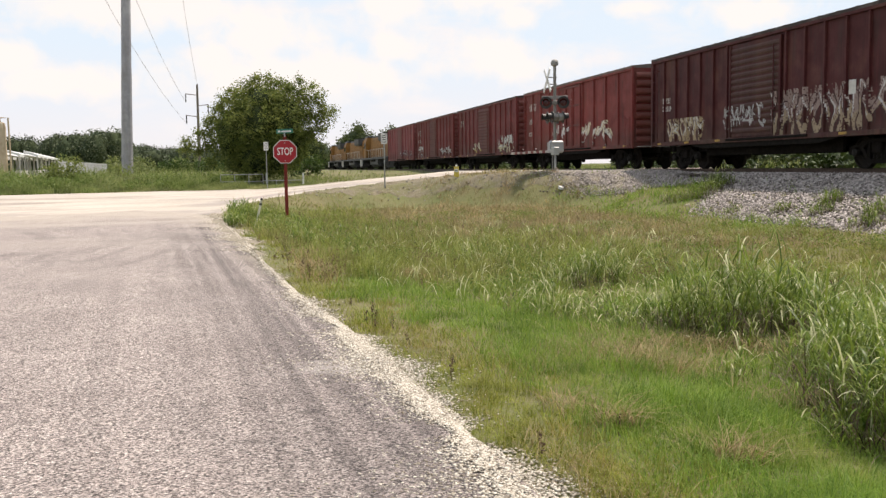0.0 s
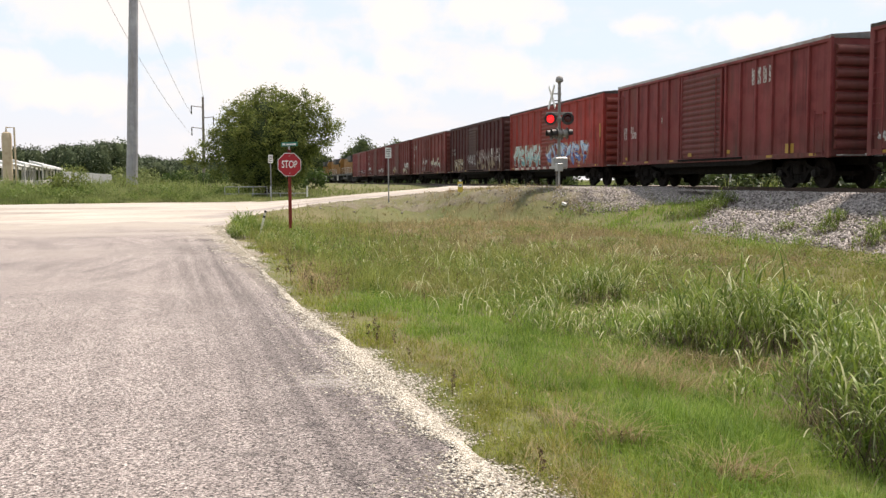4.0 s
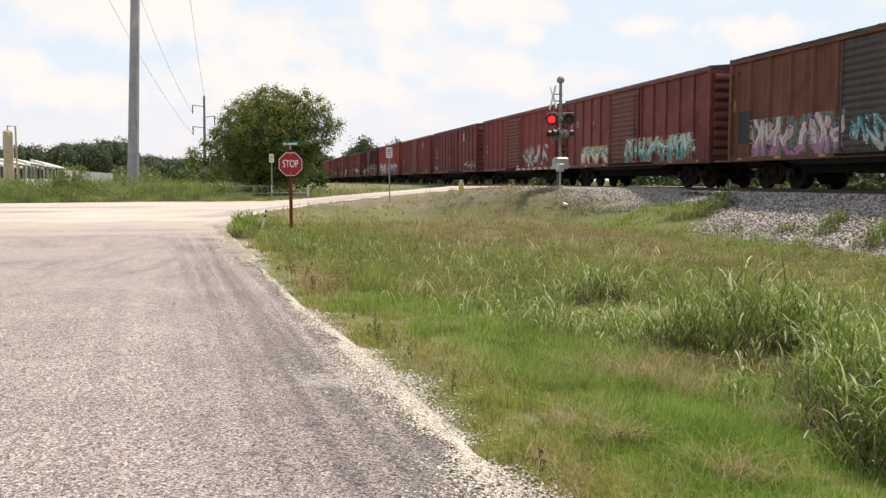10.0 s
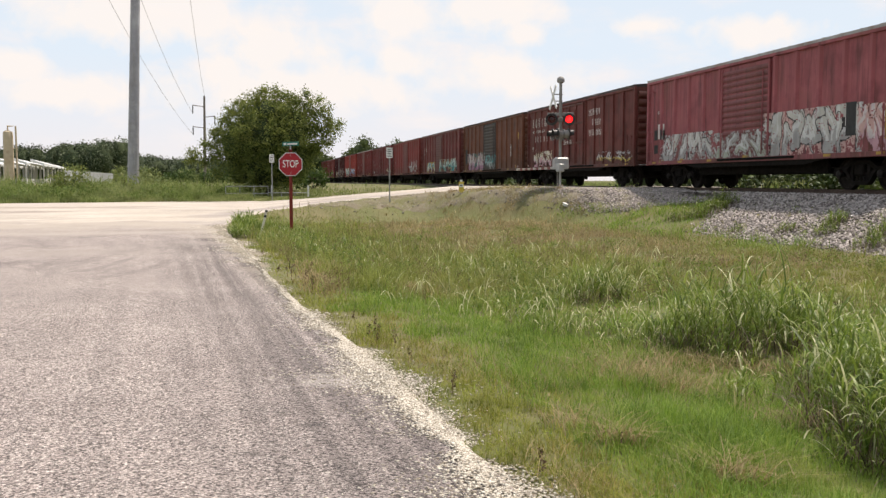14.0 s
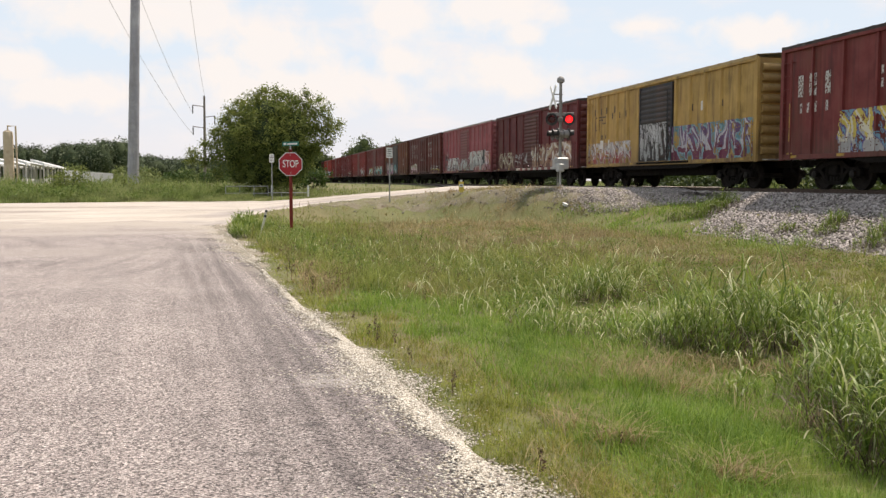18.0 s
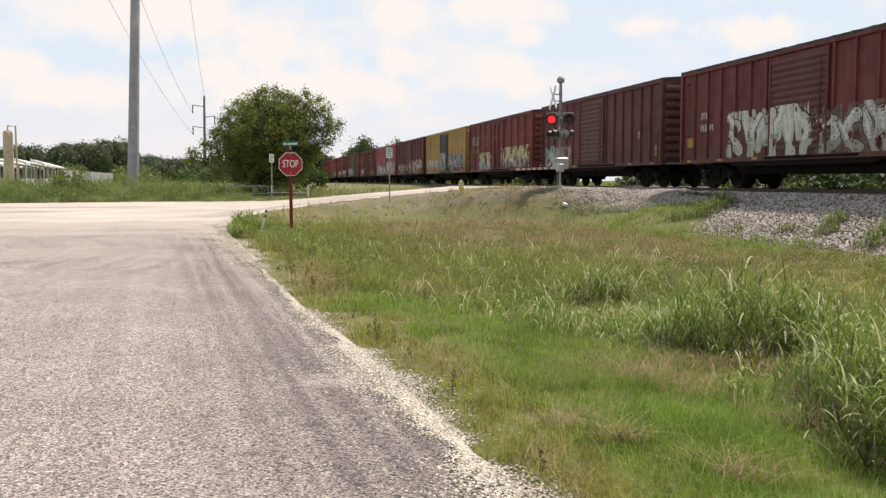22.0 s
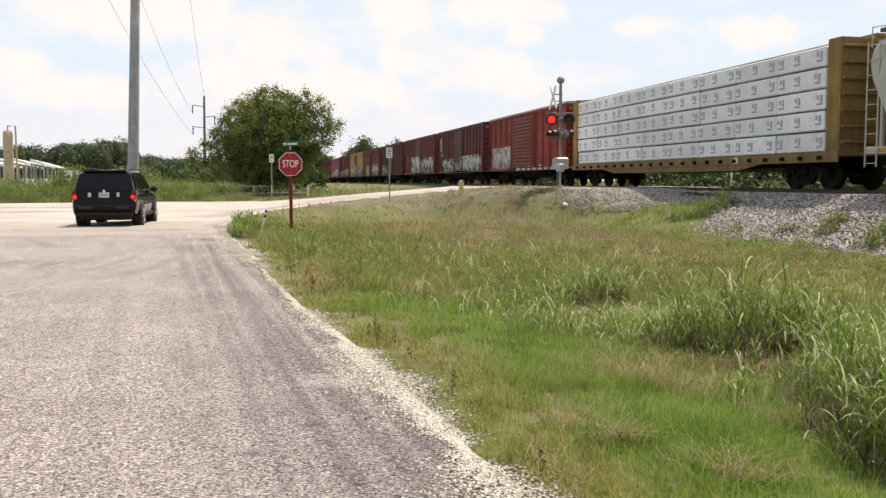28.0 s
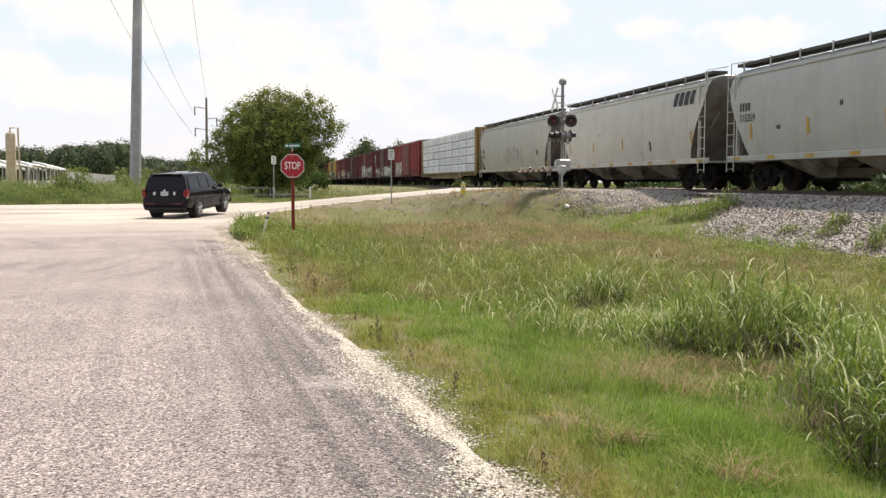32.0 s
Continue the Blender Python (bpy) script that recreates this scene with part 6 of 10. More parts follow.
# ---- locomotives ----
def locomotive(front, label, length=22.4):
    half = length / 2
    car = thing("locomotive", label, "locomotive", pose(TRACK_X, front - half, RAIL_TOP), group="locomotives of the train")
    yel = paint("loco_yellow", (0.33, 0.175, 0.03), rust=(0.2, 0.12, 0.05), streak=(0.16, 0.10, 0.05))
    grey = material("loco_grey", (0.035, 0.036, 0.038), (0.075, 0.076, 0.078), scale=2, rough=0.6, stain=(0.05, 0.05, 0.05), stain_scale=1.3)
    glass = material("cab_glass", (0.02, 0.022, 0.025), (0.03, 0.033, 0.037), scale=3, rough=0.08, spec=0.8)
    for sy in (-1, 1):
        y = sy * (half - 4.0)
        t = piece("truck", cached("loco_truck", lambda: Shape().box(-1.15, -0.95, -2.3, 2.3, 0.42, 0.78, 0.05).box(0.95, 1.15, -2.3, 2.3, 0.42, 0.78, 0.05).box(-1.0, 1.0, -0.3, 0.3, 0.5, 0.9).mesh("truck_frame", iron)), car, pose(0, y, 0))
        for k in (-1, 0, 1):
            w = piece("wheelset", cached("wheelset", wheelset_mesh), t, pose(0, k * 1.7, WHEEL_R))
            WHEELSETS.append(w)
        piece("coupler", cached("coupler", coupler_mesh), car, pose(0, sy * (half - 0.1), 0.86, 0, 0, 0 if sy > 0 else 180))
        piece("pilot", cached("pilot", lambda: Shape().box(-1.45, 1.45, -0.1, 0.1, 0.2, 1.4, 0.04).mesh("pilot", grey)), car, pose(0, sy * (half - 0.2), 0))
    piece("frame_deck", Shape().box(-1.5, 1.5, -half + 0.1, half - 0.1, 1.25, 1.5, 0.02).mesh("frame_deck", grey), car)
    piece("fuel_tank", Shape().slab([(-1.3, 1.2), (1.3, 1.2), (1.3, 0.65), (0.9, 0.35), (-0.9, 0.35), (-1.3, 0.65)], -3.4, 3.4, axis="y").mesh("fuel_tank", grey), car)
    piece("long_hood", Shape().slab([(-0.85, 1.5), (-0.85, 3.9), (-0.7, 4.1), (0.7, 4.1), (0.85, 3.9), (0.85, 1.5)], -half + 1.2, half - 5.6, axis="y").mesh("long_hood", yel), car)
    piece("hood_roof", Shape().box(-0.72, 0.72, -half + 1.4, half - 6.0, 4.08, 4.32, 0.06).mesh("hood_roof", grey), car)
    piece("radiator", Shape().slab([(-1.25, 3.4), (-1.45, 3.6), (-1.45, 4.35), (1.45, 4.35), (1.45, 3.6), (1.25, 3.4)], -half + 1.6, -half + 6.2, axis="y").mesh("radiator", grey), car)
    for i in range(3):
        piece("radiator_fan", cached("fan", lambda: Shape().lathe([(0.55, 4.35), (0.55, 4.5), (0.4, 4.52), (0.1, 4.5)], 18).mesh("radiator_fan", iron)), car, pose(0, -half + 2.4 + i * 1.4, 0))
    cab = piece("cab", Shape().slab([(-1.5, 1.5), (-1.5, 3.6), (-1.2, 4.35), (1.2, 4.35), (1.5, 3.6), (1.5, 1.5)], half - 5.6, half - 3.3, axis="y").mesh("cab", yel), car)
    piece("cab_roof", Shape().slab([(-1.3, 4.2), (-1.2, 4.42), (1.2, 4.42), (1.3, 4.2)], half - 5.7, half - 3.2, axis="y").mesh("cab_roof", grey), cab)
    for side in (-1, 1):
        for y in (half - 5.1, half - 4.2):
            piece("window", Shape().box(side * 1.5 - 0.015, side * 1.5 + 0.015, y, y + 0.65, 2.8, 3.5).mesh("window", glass), cab)
        for i in range(9):
            piece("stanchion", cached("stanch", lambda: Shape().tube([(0, 0, 1.5), (0, 0, 2.5)], 0.02, 6).mesh("stanchion", WHITE_PAINT)), car, pose(side * 1.44, -half + 1.0 + i * 1.75, 0))
        piece("handrail", Shape().tube([(side * 1.44, -half + 1.0, 2.5), (side * 1.44, half - 6.0, 2.5)], 0.022, 6).mesh("handrail", WHITE_PAINT), car)
        for i in range(10):
            piece("hood_door", cached("hdoor", lambda: Shape().box(-0.015, 0.015, -0.55, 0.55, 1.7, 3.6, 0.008).mesh("hood_door", yel)), car, pose(side * 0.86, -half + 2.2 + i * 1.3, 0))
        piece("step_well", Shape().box(side * 1.5 - 0.12, side * 1.5 + 0.12, half - 1.1, half - 0.5, 0.4, 1.3, 0.02).mesh("step_well", WHITE_PAINT), car)
    piece("nose", Shape().slab([(half - 3.3, 1.5), (half - 3.3, 3.0), (half - 1.6, 2.8), (half - 1.3, 1.5)], -0.95, 0.95, axis="x").mesh("nose", yel), car)
    piece("exhaust_stack", Shape().box(-0.3, 0.3, 0.5, 1.6, 4.3, 4.5, 0.03).mesh("exhaust_stack", iron), car)
    piece("air_reservoir", Shape().tube([(-1.35, -1.5, 1.1), (-1.35, 1.5, 1.1)], 0.14, 10).mesh("air_reservoir", iron), car)
    TRAIN.append(car)


for fr, lab in ((283.4, "yellow and grey diesel locomotive coupled to the boxcars"), (306.9, "yellow and grey diesel locomotive in mid consist"), (330.4, "yellow and grey leading diesel locomotive")):
    locomotive(fr, lab)
centerbeam(-78.6)
hopper("beige", "beige grey covered hopper car with dark graffiti scrawl", (0.49, 0.465, 0.40), -101.5, sprays=((0.42, 0.68, 1.5, 2.6, ((0.27, 0.255, 0.225), (0.27, 0.255, 0.225), None, None), 4, 0.020, 0.10),),
       marks=((0.07, 2.35, 4, 0.22), (0.84, 1.9, 2, 0.3)), numbers=(("13821", 0.07, 1.93, 0.31),))
hopper("pale", "pale grey covered hopper car with rust streaks", (0.56, 0.535, 0.47), -119.0, marks=((0.07, 2.65, 4, 0.28), (0.35, 2.5, 2, 0.12), (0.70, 1.6, 1, 0.4)), numbers=(("6477", 0.065, 2.22, 0.33),), big=(0.833, 3.28), streak=(0.30, 0.18, 0.10))
hopper("grey", "light grey covered hopper car streaked with dirt", (0.44, 0.435, 0.40), -136.4, marks=((0.06, 2.7, 4, 0.28), (0.2, 2.0, 3, 0.12), (0.4, 2.5, 2, 0.15)), numbers=(("515359", 0.06, 2.27, 0.36),))

# ---- black sport utility vehicle ----
SUV_WHEELS, BRAKES = [], []


def suv():
    black = material("black_car_paint", (0.008, 0.006, 0.007), (0.012, 0.010, 0.011), scale=2, rough=0.09, spec=0.14, stain=(0.012, 0.011, 0.010), stain_scale=1.5, stain_at=(0.62, 0.9))
    trim = material("black_plastic", (0.008, 0.008, 0.008), (0.016, 0.015, 0.015), scale=12, rough=0.55, spec=0.3)
    tint = material("tinted_glass", (0.006, 0.006, 0.007), (0.010, 0.010, 0.012), scale=1, rough=0.05, spec=0.20)
    rubber = material("tyre_rubber", (0.015, 0.015, 0.015), (0.035, 0.033, 0.031), scale=14, rough=0.85, bump=0.3)
    alloy = material("alloy_rim", (0.42, 0.42, 0.43), (0.58, 0.58, 0.58), scale=4, rough=0.3, metal=0.8)
    lamp = material("tail_lamp_red", (0.13, 0.004, 0.005), (0.22, 0.008, 0.008), scale=3, rough=0.12)
    brake = material("brake_lamp_red", (0.5, 0.02, 0.01), (0.95, 0.03, 0.02), scale=3, rough=0.15, glow=0.40)
    dull = material("red_reflector", (0.055, 0.006, 0.006), (0.09, 0.009, 0.009), scale=4, rough=0.3)
    clear = material("clear_lamp", (0.45, 0.42, 0.4), (0.6, 0.58, 0.56), scale=3, rough=0.15)
    chrome = material("chrome", (0.6, 0.6, 0.6), (0.75, 0.75, 0.75), scale=3, rough=0.12, metal=1.0)
    car = thing("sport_utility_vehicle", "black sport utility vehicle with silver rims, brake lights on", "car")
    # rings along y: (y, half width, sill, belt, top, half width at the top)
    st = [(-1.04, 0.80, 0.46, 0.60, 0.66, 0.78), (-1.01, 0.90, 0.42, 0.62, 0.80, 0.86), (-0.97, 0.94, 0.40, 0.84, 1.02, 0.88), (-0.92, 0.95, 0.40, 0.98, 1.10, 0.88), (-0.74, 0.96, 0.38, 1.08, 1.68, 0.72),
          (-0.60, 0.965, 0.36, 1.10, 1.745, 0.70), (0.2, 0.975, 0.34, 1.10, 1.775, 0.70), (1.2, 0.975, 0.34, 1.08, 1.775, 0.70), (1.62, 0.975, 0.34, 1.07, 1.72, 0.70), (2.50, 0.97, 0.36, 1.02, 1.13, 0.80),
          (2.9, 0.965, 0.38, 0.98, 1.08, 0.80), (3.4, 0.94, 0.40, 0.92, 1.02, 0.76), (3.62, 0.90, 0.42, 0.82, 0.94, 0.72), (3.72, 0.82, 0.46, 0.66, 0.74, 0.68)]
    s = Shape()
    v = []
    for y, w, z0, zb, zt, wt in st:
        half = [(w * 0.86, z0), (w * 0.97, z0 + 0.05), (w, z0 + 0.22), (w, zb - 0.16), (w * 0.985, zb - 0.02), (wt + (w * 0.965 - wt) * 0.86, zb + (zt - zb) * 0.10), (wt + 0.045, zt - 0.075), (wt, zt - 0.03), (wt * 0.6, zt), (0, zt + 0.008)]
        v += [(x, y, z) for x, z in half] + [(-x, y, z) for x, z in half[-2::-1]]
    n = len(v) // len(st)
    f = [(i * n + j, (i + 1) * n + j, (i + 1) * n + (j + 1) % n, i * n + (j + 1) % n) for i in range(len(st) - 1) for j in range(n)]
    f += [tuple(range(n)), tuple(reversed(range((len(st) - 1) * n, len(st) * n)))]
    s.add(v, f)
    piece("body", smooth_by_angle(s.mesh("body", black), 28), car)

    def glass_x(z):
        return 0.945 + (0.745 - 0.945) * (z - 1.10) / 0.60 + 0.006

    def side_pane(name, y0, y1, y2, y3):
        for sd in (-1, 1):
            q = [(sd * glass_x(1.16), y0, 1.16), (sd * glass_x(1.16), y1, 1.16), (sd * glass_x(1.62), y2, 1.62), (sd * glass_x(1.62), y3, 1.62)]
            w = Shape().add(q + [(x - sd * 0.02, y, z) for x, y, z in q], [(0, 1, 2, 3), (7, 6, 5, 4), (0, 4, 5, 1), (1, 5, 6, 2), (2, 6, 7, 3), (3, 7, 4, 0)])
            piece(name, w.mesh(name, tint), car)
    side_pane("quarter_window", -0.62, 0.30, 0.30, -0.52)
    side_pane("rear_door_window", 0.40, 1.18, 1.18, 0.40)
    side_pane("front_door_window", 1.27, 2.18, 1.62, 1.27)
    q = [(-0.84, -0.915, 1.14), (0.84, -0.915, 1.14), (0.74, -0.762, 1.64), (-0.74, -0.762, 1.64)]
    piece("rear_window", Shape().add(q + [(x, y + 0.04, z) for x, y, z in q], [(0, 1, 2, 3), (7, 6, 5, 4), (0, 4, 5, 1), (1, 5, 6, 2), (2, 6, 7, 3), (3, 7, 4, 0)]).mesh("rear_window", tint), car)
    q = [(-0.80, 2.475, 1.17), (0.80, 2.475, 1.17), (0.68, 1.70, 1.69), (-0.68, 1.70, 1.69)]
    piece("windshield", Shape().add(q + [(x, y - 0.04, z - 0.03) for x, y, z in q], [(0, 1, 2, 3), (7, 6, 5, 4), (0, 4, 5, 1), (1, 5, 6, 2), (2, 6, 7, 3), (3, 7, 4, 0)]).mesh("windshield", tint), car)
    piece("rear_bumper", Shape().box(-0.92, 0.92, -1.10, -0.9, 0.50, 0.72, 0.06).mesh("rear_bumper", black), car)
    piece("rear_valance", Shape().box(-0.88, 0.88, -1.06, -0.88, 0.36, 0.52, 0.05).mesh("rear_valance", trim), car)
    piece("front_bumper", Shape().box(-0.90, 0.90, 3.62, 3.78, 0.36, 0.66, 0.06).mesh("front_bumper", trim), car)
    piece("rear_spoiler", Shape().box(-0.66, 0.66, -0.84, -0.62, 1.70, 1.76, 0.025).mesh("rear_spoiler", black), car)
    for sd in (-1, 1):
        piece("roof_rail", Shape().tube([(sd * 0.64, -0.10, 1.765), (sd * 0.64, 0.0, 1.805), (sd * 0.64, 1.35, 1.805), (sd * 0.64, 1.45, 1.765)], 0.017, 8).mesh("roof_rail", trim), car)
        t = piece("tail_lamp", Shape().slab([(sd * 0.80, 0.83), (sd * 0.955, 0.86), (sd * 0.958, 1.00), (sd * 0.93, 1.16), (sd * 0.83, 1.16), (sd * 0.79, 1.0)], -0.985, -0.78, axis="y").mesh("tail_lamp", lamp), car, label="red tail lamp")
        drum = Shape().lathe([(0.0, -0.030), (0.050, -0.022), (0.072, 0.0)], 16, axis="y").mesh("brake_lamp", brake)
        back = Shape().lathe([(0.072, 0.0), (0.050, 0.022), (0.0, 0.030)], 16, axis="y")
        drum = piece("brake_lamp", smooth_by_angle(drum), t, pose(sd * 0.87, -0.995, 0.94))
        piece("dark_lens", smooth_by_angle(back.mesh("dark_lens", lamp)), drum)
        BRAKES.append(drum)
        piece("turn_lamp", smooth_by_angle(Shape().lathe([(0.0, -0.020), (0.045, -0.012), (0.055, 0.0), (0.055, 0.02)], 14, axis="y").mesh("turn_lamp", dull)), t, pose(sd * 0.875, -0.99, 1.085))
        piece("reverse_lamp", Shape().slab([(sd * 0.79, 0.80), (sd * 0.93, 0.80), (sd * 0.965, 0.88), (sd * 0.955, 0.865), (sd * 0.80, 0.832)], -0.99, -0.80, axis="y").mesh("reverse_lamp", clear), t)
        piece("bumper_reflector", Shape().box(sd * 0.55 - 0.2, sd * 0.55 + 0.2, -1.112, -1.09, 0.60, 0.65, 0.005).mesh("bumper_reflector", dull), car)
        piece("headlamp", Shape().box(sd * 0.70 - 0.18, sd * 0.70 + 0.18, 3.52, 3.70, 0.74, 0.92, 0.04).mesh("headlamp", clear), car)
        piece("side_mirror", Shape().box(sd * 1.06 - 0.105, sd * 1.06 + 0.105, 2.05, 2.19, 1.07, 1.27, 0.06).box(sd * 0.96 - 0.06, sd * 0.96 + 0.06, 2.08, 2.16, 1.10, 1.16).mesh("side_mirror", trim), car)
        piece("rocker_panel", Shape().box(sd * 0.94 - 0.05, sd * 0.94 + 0.05, 0.42, 2.28, 0.32, 0.46, 0.03).mesh("rocker_panel", trim), car)
        piece("body_moulding", Shape().box(sd * 0.975 - 0.02, sd * 0.975 + 0.02, 0.45, 2.25, 0.70, 0.77, 0.008).mesh("body_moulding", trim), car)
        for y in (0.55, 1.42):
            piece("door_handle", Shape().box(sd * 0.98 - 0.02, sd * 0.98 + 0.02, y, y + 0.18, 0.96, 1.0, 0.01).mesh("door_handle", black), car)
        for y in (0.35, 1.22, 2.2):
            piece("door_seam", Shape().box(sd * 0.974 - 0.006, sd * 0.974 + 0.006, y, y + 0.012, 0.48, 1.0).mesh("door_seam", trim), car)
        for y in (0.0, 2.7):
            arch = Shape()
            pts = [(sd * 0.965, y + 0.43 * math.cos(a), 0.36 + 0.43 * math.sin(a)) for a in np.linspace(-0.25, math.pi + 0.25, 17)]
            arch.tube(pts, 0.026, 6)
            piece("wheel_arch", arch.mesh("wheel_arch", black), car)
            piece("wheel_well", Shape().lathe([(0.40, sd * 0.70), (0.40, sd * 0.972)], 24, (0, y, 0.37), axis="x").mesh("wheel_well", trim), car)
            w = piece("wheel", cached("suv_tyre", lambda: smooth_by_angle(Shape().lathe([(0.20, -0.10), (0.31, -0.115), (0.35, -0.10), (0.362, -0.06), (0.362, 0.06), (0.35, 0.10), (0.31, 0.115), (0.20, 0.10)], 32, axis="x").mesh("tyre", rubber), 30)), car, pose(sd * 0.90, y, 0.362))
            rim = Shape().lathe([(0.225, 0.09), (0.24, 0.118), (0.225, 0.10), (0.215, 0.06)], 28, axis="x")
            for k in range(5):
                a = k * 2 * math.pi / 5
                c, d = math.cos(a), math.sin(a)
                p0, p1 = Vector((0.105, 0.03 * c, 0.03 * d)), Vector((0.10, 0.225 * c, 0.225 * d))
                rim.tube([p0, p1], 0.034, 6)
            rim.lathe([(0.06, 0.07), (0.06, 0.115), (0.02, 0.122)], 12, axis="x")
            piece("rim", cached("suv_rim", lambda: smooth_by_angle(rim.mesh("rim", alloy))), w, pose(0, 0, 0) if sd > 0 else pose(0, 0, 0, 0, 0, 180), "silver alloy rim")
            SUV_WHEELS.append(w)
    dim = material("faded_print", (0.16, 0.17, 0.20), (0.30, 0.30, 0.32), scale=20, rough=0.6)
    pale = material("plate_enamel", (0.40, 0.40, 0.42), (0.55, 0.55, 0.56), scale=14, rough=0.5)
    for x, w, z, h, m in ((0.0, 0.31, 0.93, 0.15, pale), (-0.43, 0.095, 0.95, 0.12, pale), (0.42, 0.085, 0.95, 0.13, pale)):
        nm = "number_plate" if x == 0 else "sticker"
        piece(nm, Shape().box(x - w / 2, x + w / 2, -1.0, -0.955 + 0.02, z, z + h, 0.006).mesh(nm, m), car)
    piece("plate_bar", Shape().box(-0.11, 0.11, -1.004, -0.99, 0.992, 1.026).mesh("plate_bar", dim), car)
    piece("emblem", Shape().lathe([(0.045, 0.0), (0.045, -0.02), (0.025, -0.025)], 12, (0, -0.945, 1.115), axis="y").mesh("emblem", chrome), car)
    piece("exhaust_pipe", Shape().tube([(0.55, -0.95, 0.36), (0.55, -0.5, 0.36)], 0.030, 8).mesh("exhaust_pipe", trim), car)
    piece("underbody", Shape().box(-0.75, 0.75, -0.8, 3.4, 0.24, 0.42, 0.04).mesh("underbody", trim), car)
    # the body is scaled narrower and lower to fit the camera's view; the wheels keep their size
    slim = Matrix.Diagonal((0.935, 1.0, 0.975, 1.0))
    for ob in car.children_recursive:
        if ob.parent in SUV_WHEELS:
            continue
        m = ob.matrix_basis.copy()
        m.translation = Vector((m.translation.x * 0.935, m.translation.y, m.translation.z * (1 if ob in SUV_WHEELS else 0.975)))
        ob.matrix_basis = m
        if ob not in SUV_WHEELS:
            ob.data.transform(slim)
    return car


SUV = suv()

# ---- signs and crossing signal ----
white_sheet = material("white_sign_sheet", (0.60, 0.60, 0.58), (0.72, 0.72, 0.70), scale=3, rough=0.45, stain=(0.45, 0.43, 0.40), stain_scale=3)
sign_red = material("sign_red", (0.34, 0.010, 0.018), (0.44, 0.014, 0.024), scale=3, rough=0.45, stain=(0.24, 0.02, 0.025), stain_scale=3)
post_red = material("red_post", (0.20, 0.025, 0.018), (0.30, 0.045, 0.03), scale=5, rough=0.6, stain=(0.12, 0.03, 0.02), stain_scale=3)
sign_green = material("sign_green", (0.015, 0.13, 0.09), (0.025, 0.19, 0.13), scale=3, rough=0.45)
black_enamel = material("black_enamel", (0.012, 0.012, 0.012), (0.028, 0.026, 0.025), scale=5, rough=0.5, stain=(0.06, 0.05, 0.045), stain_scale=3)
silver_paint = material("aluminium_paint", (0.34, 0.34, 0.335), (0.48, 0.48, 0.465), scale=4, rough=0.5, metal=0.35, stain=(0.30, 0.28, 0.25), stain_scale=2, stain_at=(0.5, 0.75))
# darker copy of the silver: shade on the mast put into its grey
mast_grey = material("shaded_mast", (0.20, 0.19, 0.175), (0.30, 0.285, 0.265), scale=4, rough=0.6, metal=0.2, stain=(0.14, 0.12, 0.10), stain_scale=2, stain_at=(0.5, 0.75))
concrete = material("concrete", (0.33, 0.31, 0.28), (0.44, 0.42, 0.38), scale=6, rough=0.9, bump=0.4)


def on_ground(x, y, sink=0.0):
    return float(ground_z(x, y)) - sink


def lettering(text, size, mat, parent, m, depth=0.003):
    cu = bpy.data.curves.new("letters", "FONT")
    cu.body, cu.size, cu.extrude, cu.align_x, cu.align_y, cu.offset = text, size, depth, "CENTER", "CENTER", 0.002
    cu.materials.append(mat)
    ob = new("lettering", cu)
    ob.parent, ob.matrix_basis = parent, m
    return ob


def octagon(r):
    return [(r / math.cos(math.pi / 8) * math.cos(math.pi / 8 + k * math.pi / 4), r / math.cos(math.pi / 8) * math.sin(math.pi / 8 + k * math.pi / 4)) for k in range(8)]


def stop_sign():
    x, y = 1.37, 27.52
    z = on_ground(x, y)
    t = thing("stop_sign", "red octagonal stop sign with a street-name blade on a red post", "stop sign", pose(x, y, 0, 0, 0, -3))
    piece("post", Shape().slab([(-0.05, -0.02), (-0.022, 0.022), (0.022, 0.022), (0.05, -0.02), (0.044, -0.024), (0.018, 0.014), (-0.018, 0.014), (-0.044, -0.024)], z - 0.3, 2.36, axis="z").mesh("post", post_red), t, label="red steel channel post")
    b = piece("sign_face", Shape().slab([(u, 1.9 + v) for u, v in octagon(0.348)], -0.030, -0.026, axis="y").mesh("sign_face", white_sheet), t)
    piece("red_field", Shape().slab([(u, 1.9 + v) for u, v in octagon(0.326)], -0.034, -0.030, axis="y").mesh("red_field", sign_red), b)
    lettering("STOP", 0.280, material("white_letters", (0.76, 0.76, 0.74), (0.84, 0.84, 0.82), scale=3, rough=0.4), b, pose(0, -0.037, 1.90, 90) @ Matrix.Diagonal((0.70, 1.1, 1, 1)))
    for dz in (-0.26, 0.26):
        piece("bolt", Shape().lathe([(0.014, -0.042), (0.014, -0.03)], 8, (0, 0, 1.9 + dz), axis="y").mesh("bolt", GALV), b)
    blade = piece("street_name_blade", Shape().box(-0.15, 0.34, -0.012, 0.0, 2.44, 2.57, 0.004).mesh("street_name_blade", sign_green), t, pose(0, 0, 0, 0, -2.0, 0), "green street-name blade")
    piece("blade_bar", Shape().box(-0.11, -0.03, -0.016, -0.012, 2.475, 2.535).box(0.0, 0.29, -0.016, -0.012, 2.475, 2.525).mesh("blade_bar", white_sheet), blade)
    piece("blade_bracket", Shape().box(-0.022, 0.022, -0.02, 0.015, 2.34, 2.45, 0.005).mesh("blade_bracket", silver_paint), t)


